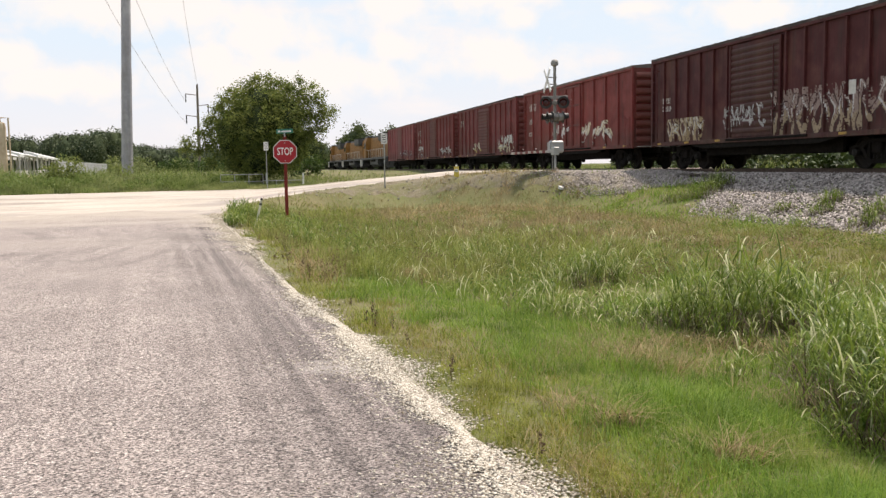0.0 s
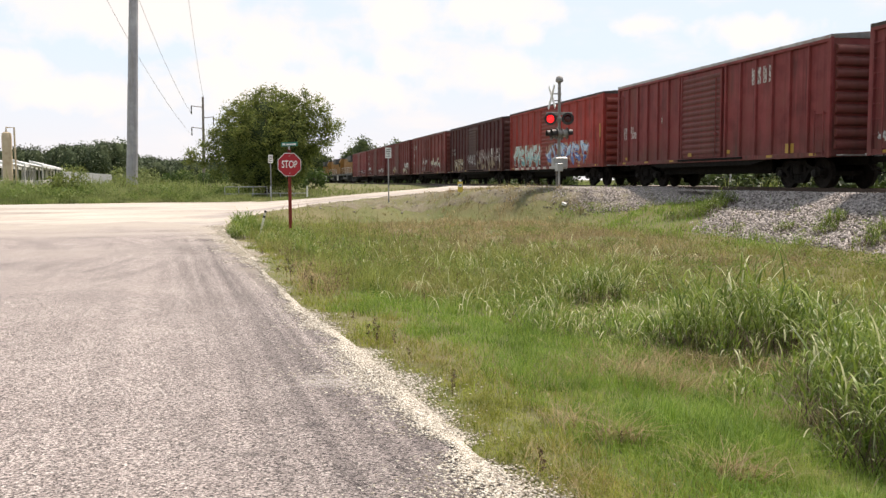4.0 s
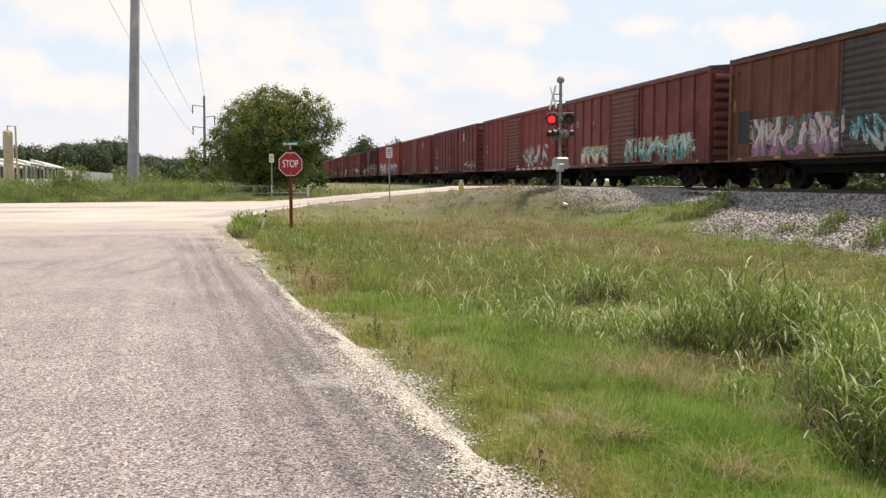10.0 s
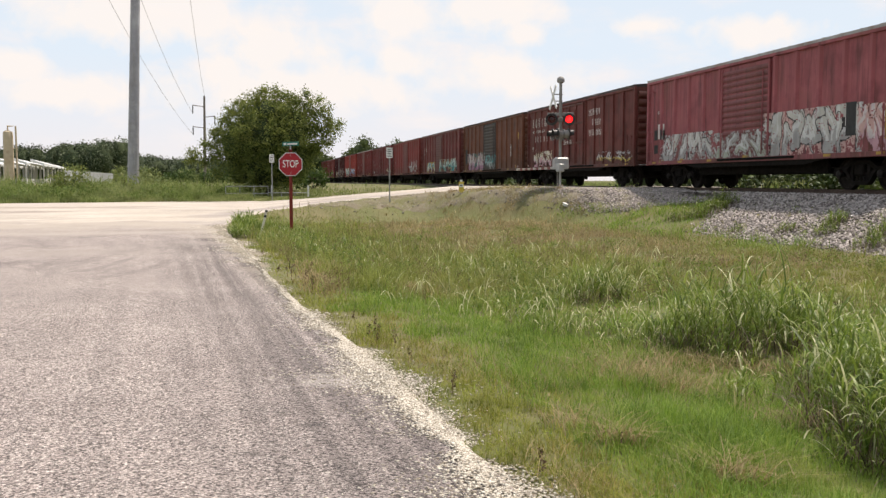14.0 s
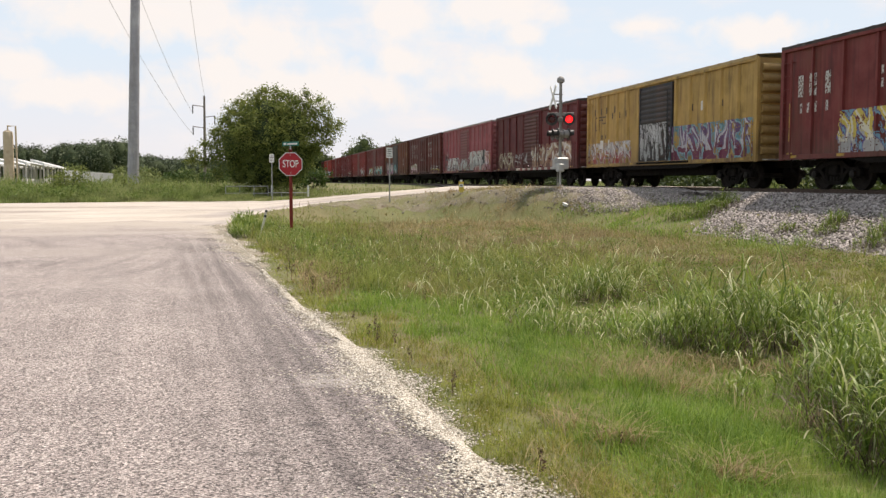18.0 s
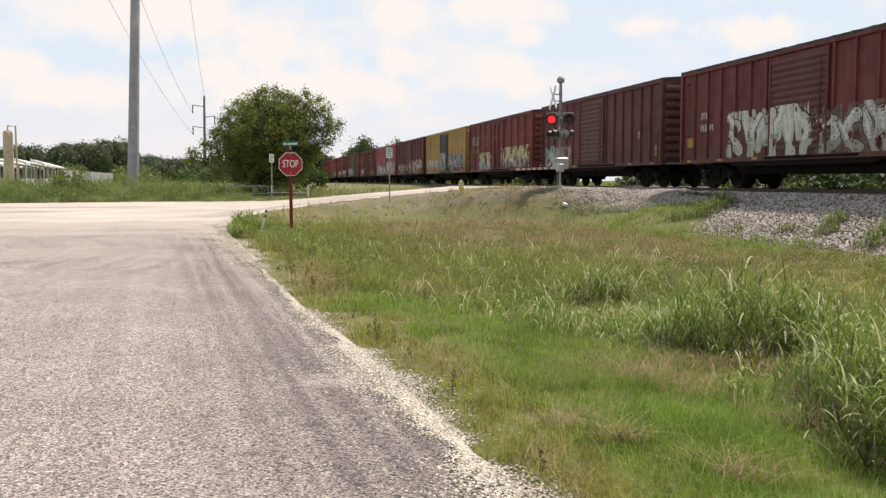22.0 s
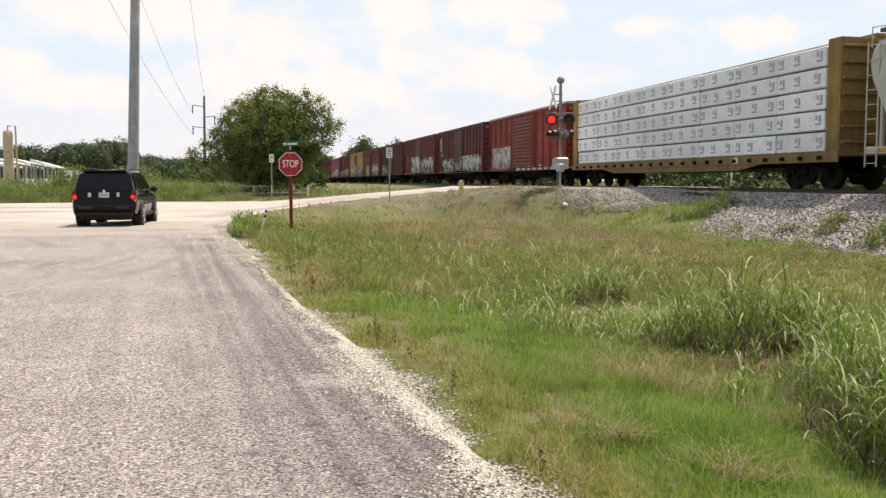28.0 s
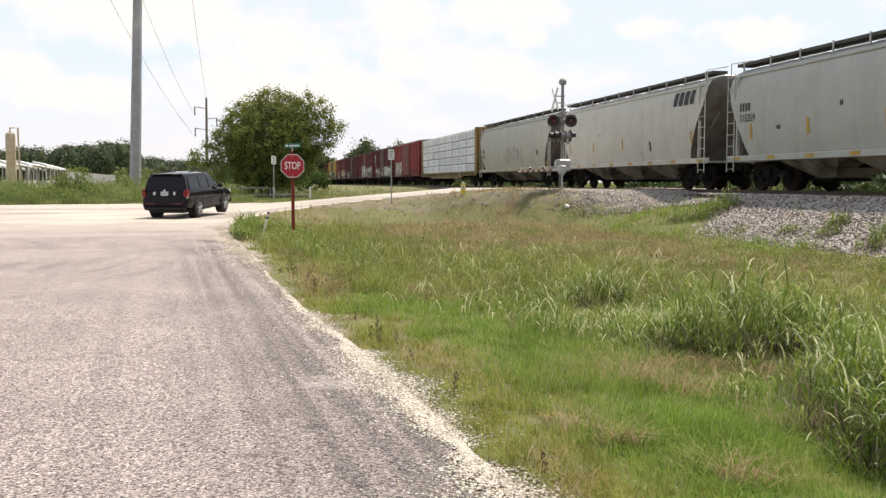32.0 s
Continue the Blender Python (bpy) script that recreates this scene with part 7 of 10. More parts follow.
def small_sign(name, x, y, top, w, h, label):
    z = on_ground(x, y)
    t = thing(name, label, "road sign", pose(x, y, 0, 0, 0, -6))
    piece("post", Shape().slab([(-0.03, -0.018), (-0.012, 0.018), (0.012, 0.018), (0.03, -0.018), (0.01, 0.01), (-0.01, 0.01)], z - 0.3, top - 0.02, axis="z").mesh("post", GALV), t)
    p = piece("panel", Shape().box(-w / 2, w / 2, -0.03, -0.024, top - h, top, 0.002).mesh("panel", white_sheet), t)
    s = Shape()
    for k, q in enumerate((0.80, 0.62, 0.40, 0.18)):
        ww = w * (0.34 if k % 2 else 0.26)
        s.box(-ww, ww, -0.034, -0.030, top - h + h * q - 0.016, top - h + h * q + 0.016)
    piece("sign_bar", s.mesh("sign_bar", black_enamel), p)


def delineator():
    x, y = 0.42, 25.4
    z = on_ground(x, y)
    t = thing("delineator_post", "leaning white flexible roadside marker with black bands", "marker post", pose(x, y, z - 0.02, 0, 14, 0))
    piece("post", Shape().tube([(0, 0, -0.1), (0, 0, 0.72)], 0.031, 10).mesh("post", material("cream_plastic", (0.62, 0.58, 0.48), (0.72, 0.69, 0.60), scale=5, rough=0.5, stain=(0.5, 0.42, 0.3), stain_scale=4)), t)
    for z0, z1 in ((0.52, 0.585), (0.665, 0.725)):
        piece("band", Shape().tube([(0, 0, z0), (0, 0, z1)], 0.034, 10).mesh("band", black_enamel), t)


def pipeline_marker():
    x, y = 9.37, 38.9
    z = on_ground(x, y)
    ym = material("marker_yellow", (0.55, 0.42, 0.05), (0.68, 0.52, 0.08), scale=5, rough=0.5, stain=(0.4, 0.32, 0.1), stain_scale=4)
    t = thing("utility_marker", "short yellow and white utility marker post", "marker post", pose(x, y, z, 0, 0, -8))
    piece("post", Shape().box(-0.035, 0.035, -0.02, 0.02, -0.2, 0.2, 0.004).mesh("post", ym), t)
    p = piece("panel", Shape().box(-0.11, 0.11, -0.03, -0.02, 0.08, 0.52, 0.004).mesh("panel", ym), t)
    piece("label_plate", Shape().box(-0.085, 0.085, -0.036, -0.03, 0.28, 0.42).mesh("label_plate", white_sheet), p)
    piece("sign_bar", Shape().box(-0.05, 0.05, -0.04, -0.036, 0.33, 0.37).mesh("sign_bar", black_enamel), p)
    piece("cap", Shape().box(-0.05, 0.05, -0.032, -0.018, 0.52, 0.60, 0.01).mesh("cap", white_sheet), t)


FLASHERS = []
dead_red = material("unlit_red_lens", (0.05, 0.006, 0.006), (0.09, 0.012, 0.012), scale=6, rough=0.25)
lit_red = material("lit_red_lens", (0.85, 0.010, 0.012), (0.95, 0.014, 0.016), scale=4, rough=0.3, glow=2.2)


def lamp_unit(signal, m, flashing=None):
    """Round signal lamp that faces -y: black background plate, hooded, with a lens drum in its bowl."""
    u = piece("signal_lamp", cached("lamp_plate", lambda: smooth_by_angle(Shape().lathe([(0.149, 0.0), (0.255, 0.0), (0.255, 0.018), (0.149, 0.018)], 28, axis="y", ring=True).mesh("lamp_plate", black_enamel))), signal, m)
    piece("lamp_bowl", cached("lamp_bowl", lambda: smooth_by_angle(Shape().lathe([(0.165, 0.019), (0.165, 0.12), (0.14, 0.19), (0.03, 0.22), (0.03, 0.21), (0.13, 0.18), (0.155, 0.12), (0.155, 0.019)], 24, axis="y", ring=True).mesh("lamp_bowl", mast_grey))), u)

    def hood():
        s = Shape()
        n = 15
        a = [math.pi * (-0.12) + math.pi * 1.24 * i / (n - 1) for i in range(n)]
        v = [(r * math.cos(q), y, r * math.sin(q)) for y, r in ((0.0, 0.17), (-0.20, 0.175)) for q in a]
        v += [(r * math.cos(q), y, r * math.sin(q)) for y, r in ((0.0, 0.163), (-0.20, 0.168)) for q in a]
        f = [(i, i + 1, n + i + 1, n + i) for i in range(n - 1)] + [(2 * n + i, 3 * n + i, 3 * n + i + 1, 2 * n + i + 1) for i in range(n - 1)] + [(n + i, n + i + 1, 3 * n + i + 1, 3 * n + i) for i in range(n - 1)]
        return smooth_by_angle(s.add(v, f).mesh("lamp_hood", black_enamel))
    piece("lamp_hood", cached("lamp_hood", hood), u)
    if flashing is None:
        piece("lens", cached("dead_lens", lambda: smooth_by_angle(Shape().lathe([(0.15, 0.03), (0.10, 0.012), (0.0, 0.005)], 24, axis="y").mesh("lens", dead_red))), u)
    else:
        s = Shape().lathe([(0.148, 0.0), (0.145, -0.012), (0.09, -0.022), (0.001, -0.027)], 26, axis="y")
        s.slot = 1
        s.lathe([(0.148, 0.0), (0.145, 0.012), (0.09, 0.022), (0.001, 0.027)], 26, axis="y")
        d = piece("lens_drum", smooth_by_angle(s.mesh("lens_drum", lit_red, dead_red)), u, pose(0, 0.03, 0), "red lens that turns between its lit and its dark face")
        FLASHERS.append((d, flashing))
    return u


def crossing_signal():
    x, y = 13.0, 36.2
    z = 1.09
    t = thing("crossing_signal", "silver railway crossing signal with crossbuck, red lamps and lowered gate", "crossing signal", pose(x, y, 0))
    g = on_ground(x, y)
    piece("foundation", Shape().box(-0.35, 0.35, -0.30, 0.30, g - 0.4, z - 0.01, 0.02).mesh("foundation", concrete), t)
    piece("base_casting", Shape().lathe([(0.17, z), (0.17, z + 0.04), (0.09, z + 0.07), (0.058, z + 0.14)], 16).mesh("base_casting", mast_grey), t)
    piece("mast", Shape().tube([(0, 0, 1.9), (0, 0, 5.5)], 0.064, 16).mesh("mast", mast_grey), t)
    piece("lower_mast", Shape().tube([(0, 0, z), (0, 0, 1.92)], 0.050, 16).mesh("lower_mast", silver_paint), t)
    piece("bell", smooth_by_angle(Shape().lathe([(0.05, 5.42), (0.06, 5.46), (0.15, 5.50), (0.165, 5.58), (0.14, 5.68), (0.06, 5.74), (0.01, 5.75)], 20).mesh("bell", mast_grey)), t, label="domed warning bell")
    piece("crossbuck", Shape().box(-0.33, -0.30, -0.61, 0.61, 4.87 - 0.075, 4.87 + 0.075, 0.004).mesh("crossbuck_blade", white_sheet), t, Matrix.Translation((0, 0, 4.87)) @ pose(0, 0, 0, 50) @ Matrix.Translation((0, 0, -4.87)), "white crossbuck blade")
    piece("crossbuck", Shape().box(-0.36, -0.331, -0.61, 0.61, 4.87 - 0.075, 4.87 + 0.075, 0.004).mesh("crossbuck_blade", white_sheet), t, Matrix.Translation((0, 0, 4.87)) @ pose(0, 0, 0, -50) @ Matrix.Translation((0, 0, -4.87)), "white crossbuck blade")
    for zz in (4.72, 5.0):
        piece("crossbuck_bracket", Shape().box(-0.30, 0.09, -0.03, 0.03, zz - 0.02, zz + 0.02).mesh("crossbuck_bracket", mast_grey), t)
    # lamps that face the paved road
    face = pose(0, 0, 3.95, 0, 0, -20.5)
    arm = piece("lamp_crossarm", Shape().tube([(-0.5, 0, 0), (0.5, 0, 0)], 0.035, 10).box(-0.1, 0.1, -0.1, 0.1, -0.09, 0.09, 0.02).box(-0.55, 0.55, 0.06, 0.09, 0.17, 0.30, 0.01).mesh("lamp_crossarm", mast_grey), t, face)
    for side, which in ((-1, "L"), (1, "R")):
        lamp_unit(t, face @ pose(side * 0.36, -0.27, 0), which)
        piece("lamp_arm", Shape().tube([(side * 0.36, 0, 0), (side * 0.36, -0.1, 0)], 0.03, 8).mesh("lamp_arm", silver_paint), arm)
    # lamps along the crossing road
    face2 = pose(0, 0, 3.34, 0, 0, -92)
    piece("lamp_crossarm", Shape().tube([(-0.42, 0, 0), (0.42, 0, 0)], 0.035, 10).box(-0.1, 0.1, -0.1, 0.1, -0.09, 0.09, 0.02).mesh("lamp_crossarm", mast_grey), t, face2)
    for side in (-1, 1):
        lamp_unit(t, face2 @ pose(side * 0.34, -0.24, 0))
        lamp_unit(t, face2 @ pose(side * 0.34, 0.24, 0) @ pose(0, 0, 0, 0, 0, 180))
    # gate
    piece("gate_mechanism", Shape().box(-0.24, 0.34, -0.19, 0.19, 1.88, 2.38, 0.06).box(-0.29, -0.24, -0.15, 0.15, 1.95, 2.31, 0.015).mesh("gate_mechanism", silver_paint), t, label="silver gate mechanism box")
    piece("conduit", Shape().tube([(-0.11, 0.02, z), (-0.11, 0.02, 1.9)], 0.018, 8).mesh("conduit", mast_grey), t)
    arm_white = material("dirty_white_arm", (0.36, 0.33, 0.30), (0.5, 0.47, 0.43), scale=3, rough=0.6, stain=(0.22, 0.17, 0.14), stain_scale=2)
    arm_red = material("faded_red_stripe", (0.14, 0.025, 0.022), (0.20, 0.04, 0.035), scale=4, rough=0.6)
    gate = piece("gate_arm", Shape().box(-0.02, 0.02, 0.0, 5.2, -0.05, 0.05, 0.006).mesh("gate_arm", arm_white), t, pose(-0.33, -0.05, 1.93))
    for k in range(6):
        piece("red_stripe", Shape().box(-0.024, 0.024, 0.3 + k * 0.78, 0.68 + k * 0.78, -0.054, 0.054).mesh("red_stripe", arm_red), gate)
    for yy in (1.6, 3.4, 5.1):
        piece("gate_lamp", smooth_by_angle(Shape().lathe([(0.055, -0.04), (0.055, 0.04), (0.02, 0.05)], 12, (0, yy, 0.11), axis="x").mesh("gate_lamp", dead_red)), gate)
    piece("counterweight", Shape().box(-0.03, 0.03, -1.0, 0.0, -0.06, 0.06, 0.01).box(-0.12, 0.12, -1.05, -0.7, -0.16, 0.16, 0.02).mesh("counterweight", silver_paint), gate)


def steel_pole():
    t = thing("transmission_pole", "tall tapered grey steel power transmission pole", "power pole", pose(-9.05, 79.0, 0))
    z = on_ground(-9.05, 79)
    steel = material("weathered_galvanised", (0.27, 0.265, 0.28), (0.36, 0.35, 0.365), scale=1.2, rough=0.55, metal=0.35, streak=(0.22, 0.2, 0.19), stain=(0.42, 0.41, 0.42), stain_scale=0.6)
    n = 12
    s = Shape()
    v = []
    for h, r in ((z - 0.3, 0.47), (4.5, 0.445), (9.5, 0.415), (9.52, 0.405), (17.0, 0.365), (27.0, 0.24)):
        v += [(r * math.cos(2 * math.pi * (j + 0.5) / n) + h * 0.036, r * math.sin(2 * math.pi * (j + 0.5) / n), h) for j in range(n)]
    f = [(i * n + j, i * n + (j + 1) % n, (i + 1) * n + (j + 1) % n, (i + 1) * n + j) for i in range(5) for j in range(n)]
    s.add(v, f + [tuple(range(5 * n, 6 * n))])
    piece("shaft", s.mesh("shaft", steel), t)
    piece("base_plate", Shape().lathe([(0.75, z - 0.1), (0.75, z + 0.08), (0.56, z + 0.1)], 16).mesh("base_plate", steel), t)
    for h, side in ((20.5, -1), (22.8, -1), (25.0, 1)):
        piece("davit_arm", Shape().tube([(0.036 * h, 0, h), (0.6 + side * 1.2, 0, h + 0.5), (0.6 + side * 2.6, 0, h + 0.7)], 0.14, 8, r1=0.06).mesh("davit_arm", steel), t)
        piece("insulator", Shape().lathe([(0.05, 0), (0.13, -0.1), (0.05, -0.2), (0.13, -0.4), (0.05, -0.6), (0.13, -0.8), (0.05, -1.0)], 10, (0.6 + side * 2.5, 0, h + 0.6)).mesh("insulator", concrete), t)


def wood_pole():
    wood = material("grey_wood_pole", (0.12, 0.10, 0.085), (0.20, 0.175, 0.15), scale=5, rough=0.9, stretch=(3, 3, 0.3))
    x, y = -5.05, 124.3
    t = thing("utility_pole", "slender wooden utility pole with line-post arms", "power pole", pose(x, y, 0))
    piece("shaft", Shape().tube([(0, 0, on_ground(x, y) - 0.3), (0.1, 0, 12.6)], 0.21, 10, r1=0.13).mesh("shaft", wood), t)
    for h, side in ((11.2, -1), (8.4, -1), (9.8, 1)):
        piece("arm", Shape().tube([(0.05, 0, h), (side * 1.45, 0, h + 0.18)], 0.05, 8).mesh("arm", wood), t)
        piece("insulator", Shape().lathe([(0.05, 0), (0.09, -0.3), (0.05, -0.6), (0.09, -0.9), (0.04, -1.1)], 8, (side * 1.4, 0, h + 0.15)).mesh("insulator", black_enamel), t)


def wires():
    dark = material("aluminium_cable", (0.26, 0.27, 0.29), (0.33, 0.34, 0.36), scale=5, rough=0.6)
    ends = (((-12.9, 75.5, 21.6), (-6.45, 124.3, 7.5)), ((-10.3, 76.5, 23.4), (-6.45, 124.3, 10.3)), ((-5.0, 79.0, 25.7), (-4.9, 124.3, 12.5)))
    for a, b in ends:
        a, b = Vector(a), Vector(b)
        pts = [a.lerp(b, i / 20) - Vector((0, 0, 1.4 * 4 * (i / 20) * (1 - i / 20))) for i in range(21)]
        tagged(new("power_cable", Shape().tube(pts, 0.018, 5).mesh("power_cable", dark)), "thin sagging aluminium power cable between the poles", "cable", "power cables")


def yard():
    """Plant yard across the road: tan riser, open sheds with white roofs and a fence."""
    tan = material("tan_tank_paint", (0.44, 0.35, 0.24), (0.54, 0.44, 0.31), scale=2, rough=0.6, stain=(0.38, 0.28, 0.18), stain_scale=1.5)
    x, y = -22.85, 97.5
    z = on_ground(x, y)
    t = thing("tan_vessel", "tall narrow tan process vessel with a pipe", "tank", pose(x, y, 0))
    piece("shell", smooth_by_angle(Shape().lathe([(0.47, z - 0.1), (0.47, 6.0), (0.42, 6.3), (0.15, 6.45)], 20).mesh("shell", tan)), t)
    piece("vent_pipe", Shape().tube([(0.0, -0.1, 6.4), (0.0, -0.1, 6.85), (0.75, -0.1, 6.85), (0.78, -0.1, z)], 0.09, 8).mesh("vent_pipe", tan), t)
    for h in (2.2, 4.6):
        piece("pipe_clamp", Shape().box(0.2, 0.85, -0.14, -0.06, h, h + 0.06).mesh("pipe_clamp", tan), t)
    roof_m = material("white_sheet_roof", (0.62, 0.62, 0.60), (0.74, 0.74, 0.72), scale=1, rough=0.5, stain=(0.5, 0.48, 0.45), stain_scale=0.4)
    steel_m = material("pale_steel", (0.38, 0.36, 0.33), (0.5, 0.48, 0.44), scale=3, rough=0.6)
    for x0, y0, x1, y1 in ((-33.5, 122.0, -41.7, 194.0), (-30.9, 127.0, -39.7, 193.0), (-29.5, 131.3, -37.6, 193.4), (-28.7, 138.4, -36.5, 201.0)):
        shed = thing("open_shed", "long open shed with a white sheet-metal roof", "shed", pose(x0, y0, 0), "sheds in the yard")
        d = Vector((x1 - x0, y1 - y0, 0))
        n = Vector((d.y, -d.x, 0)).normalized() * 0.9
        s = Shape()
        q = [-n, n, d + n, d - n]
        s.add([(p.x, p.y, 3.95 + (0.6 if k in (0, 3) else 0)) for k, p in enumerate(q)] + [(p.x, p.y, 3.62 + (0.6 if k in (0, 3) else 0)) for k, p in enumerate(q)],
              [(0, 1, 2, 3), (7, 6, 5, 4), (0, 4, 5, 1), (1, 5, 6, 2), (2, 6, 7, 3), (3, 7, 4, 0)])
        piece("roof", s.mesh("roof", roof_m), shed)
        for i in range(9):
            for side in (-1, 1):
                p = d * (i / 8) + n * side * 0.9
                piece("post", Shape().tube([(p.x, p.y, 0.4), (p.x, p.y, 3.7)], 0.09, 6).mesh("post", steel_m), shed)
        piece("crate", Shape().box(-0.6, 0.6, 1, 6, 0.3, 1.7, 0.05).mesh("crate", steel_m), shed)
    fence = thing("panel_fence", "long grey sheet-metal fence round the yard", "fence")
    fm = material("fence_grey", (0.24, 0.25, 0.25), (0.34, 0.35, 0.35), scale=2, rough=0.7, vary=0.15)
    slat = Shape().box(-0.235, 0.235, -0.012, 0.012, 0, 2.2, 0.004).mesh("fence_panel", fm)
    a, b = Vector((-17.9, 98.5, 0)), Vector((-19.7, 147.0, 0))
    ang = math.degrees(math.atan2((b - a).y, (b - a).x))
    for i in range(100):
        p = a.lerp(b, i / 99)
        piece("fence_panel", slat, fence, pose(p.x, p.y, 0.35 + random.uniform(-0.02, 0.02), 0, 0, ang))
    for i in range(7):
        p = a.lerp(b, i / 6)
        piece("fence_post", cached("fpost", lambda: Shape().tube([(0, 0, 0.2), (0, 0, 2.5)], 0.04, 8).mesh("fence_post", GALV)), fence, pose(p.x, p.y, 0))
    piece("fence_rail", Shape().tube([(a.x, a.y, 2.4), (b.x, b.y, 2.4)], 0.03, 6).mesh("fence_rail", GALV), fence)


def pipe_gate():
    g = thing("pipe_gate", "galvanised pipe gate and rail beside the gravel road", "gate")
    a, b, c = Vector((-1.2, 61.9, 0)), Vector((1.55, 61.2, 0)), Vector((4.15, 60.6, 0))
    for p, q, zs in ((a, b, (1.05, 0.58)), (b, c, (0.62,))):
        for zz in zs:
            piece("rail", Shape().tube([(p.x, p.y, zz), (q.x, q.y, zz)], 0.027, 8).mesh("rail", GALV), g)
        for i in range(4):
            m = p.lerp(q, i / 3)
            piece("upright", Shape().tube([(m.x, m.y, 0.2), (m.x, m.y, zs[0])], 0.022, 8).mesh("upright", GALV), g)
    for m in (b + Vector((0.25, 0, 0)), c):
        piece("post", Shape().tube([(m.x, m.y, 0.2), (m.x, m.y, 1.10)], 0.06, 8).mesh("post", white_sheet), g)


stop_sign()
small_sign("road_sign", 6.44, 40.6, 2.90, 0.28, 0.47, "small white road sign on a thin steel post")
small_sign("weight_sign", 1.67, 56.2, 3.02, 0.29, 0.50, "white rectangular sign on a steel post by the gate")
delineator()
pipeline_marker()
crossing_signal()
steel_pole()
wood_pole()
wires()
yard()
pipe_gate()
for x, y, z0, h in ((24.6, 42.5, 0.9, 0.62), (23.9, 53.0, 0.8, 0.5)):
    b = thing("marker_post", "short white marker post beyond the track", "marker post", pose(x, y, on_ground(x, y)), "markers beyond the track")
    piece("post", Shape().tube([(0, 0, -0.1), (0, 0, 1.15)], 0.06, 8).mesh("post", white_sheet), b)
    piece("cap", Shape().lathe([(0.07, 1.15), (0.07, 1.2), (0.02, 1.23)], 8).mesh("cap", GALV), b)


def litter():
    x, y = 12.25, 33.5
    t = thing("litter", "crumpled white paper litter lying on the grassy bank", "litter", pose(x, y, on_ground(x, y) + 0.08, 20, 10, 35))
    piece("paper", Shape().lathe([(0.02, -0.05), (0.11, -0.03), (0.09, 0.02), (0.13, 0.05), (0.05, 0.09), (0.01, 0.07)], 7).mesh("paper", white_sheet), t)


litter()

# ---- growing things ----
RNG = np.random.default_rng(7)


def leaves(centres, size, droop=0.3, rng=RNG):
    """Bent diamond leaves, one at each centre, turned at random."""
    n = len(centres)
    a, e = rng.uniform(0, 2 * np.pi, n), rng.uniform(-0.9, 0.9, n)
    d = np.c_[np.cos(a) * np.cos(e), np.sin(a) * np.cos(e), np.sin(e) - droop]
    d /= np.linalg.norm(d, axis=1)[:, None]
    r = rng.normal(size=(n, 3))
    s = np.cross(d, r)
    s /= np.linalg.norm(s, axis=1)[:, None] + 1e-9
    L = size * rng.uniform(0.6, 1.3, n)[:, None]
    v = np.stack([centres - d * L * 0.5, centres + s * L * 0.27, centres + d * L * 0.5, centres - s * L * 0.27], 1).reshape(-1, 3)
    return v, np.arange(4 * n).reshape(-1, 4)


def clumps(ellipsoids, per, radius, count, rng=RNG, shell=0.55):
    """Leaf centres in tufts scattered through and on ellipsoids (x, y, z, rx, ry, rz)."""
    out = []
    vol = np.array([e[3] * e[4] * e[5] for e in ellipsoids]) ** 0.67
    for e, share in zip(ellipsoids, vol / vol.sum()):
        k = max(3, int(count * share))
        d = rng.normal(size=(k, 3))
        d /= np.linalg.norm(d, axis=1)[:, None]
        c = np.array(e[:3]) + d * np.array(e[3:]) * rng.uniform(shell, 1.06, k)[:, None]
        t = c[:, None] + rng.normal(size=(k, per, 3)) * radius * rng.uniform(0.6, 1.3, (k, 1, 1))
        out.append(t.reshape(-1, 3))
    return np.concatenate(out)


def cores(ellipsoids, scale, n=10, m=7):
    """Solid hearts that close the gaps in crowns: coarse lumpy ellipsoids."""
    V, F = [], []
    for e in ellipsoids:
        o = len(V) * n * m
        th, ph = np.meshgrid(np.linspace(0, 2 * np.pi, n, endpoint=False), np.linspace(0.12, np.pi - 0.12, m))
        lump = 1 + 0.16 * np.sin(3 * th + e[0]) * np.sin(2 * ph + e[1]) + 0.05 * np.sin(7 * th + 3 * e[0]) * np.sin(8 * ph)
        V.append(np.c_[(e[0] + scale * e[3] * lump * np.cos(th) * np.sin(ph)).ravel(), (e[1] + scale * e[4] * lump * np.sin(th) * np.sin(ph)).ravel(), (e[2] + scale * e[5] * lump * np.cos(ph)).ravel()])
        for i in range(m - 1):
            F += [(o + i * n + j, o + i * n + (j + 1) % n, o + (i + 1) * n + (j + 1) % n, o + (i + 1) * n + j) for j in range(n)]
    return np.concatenate(V), np.array(F)


def joined(*pairs):
    V, F, o = [], [], 0
    for v, f in pairs:
        V.append(v)
        F.append(f + o)
        o += len(v)
    return np.concatenate(V), np.concatenate(F)


bark = material("rough_bark", (0.05, 0.038, 0.028), (0.11, 0.085, 0.065), scale=9, rough=0.95, bump=0.8, bump_scale=18, stretch=(2, 2, 0.5))
oak = foliage("broadleaf_foliage", (0.076, 0.110, 0.030), (0.275, 0.310, 0.082), dry=(0.245, 0.262, 0.072), dry_at=(0.60, 0.92), patch=0.5, through_=0.5)
wood_far = foliage("far_wood_foliage", (0.050, 0.072, 0.038), (0.105, 0.132, 0.068), dry=(0.120, 0.145, 0.068), dry_at=(0.6, 0.9), patch=0.05, through_=0.10, mottle=0.12)
far_oak = foliage("far_tree_foliage", (0.040, 0.062, 0.018), (0.115, 0.150, 0.045), dry=(0.12, 0.14, 0.05), dry_at=(0.6, 0.9), patch=0.2, through_=0.3)
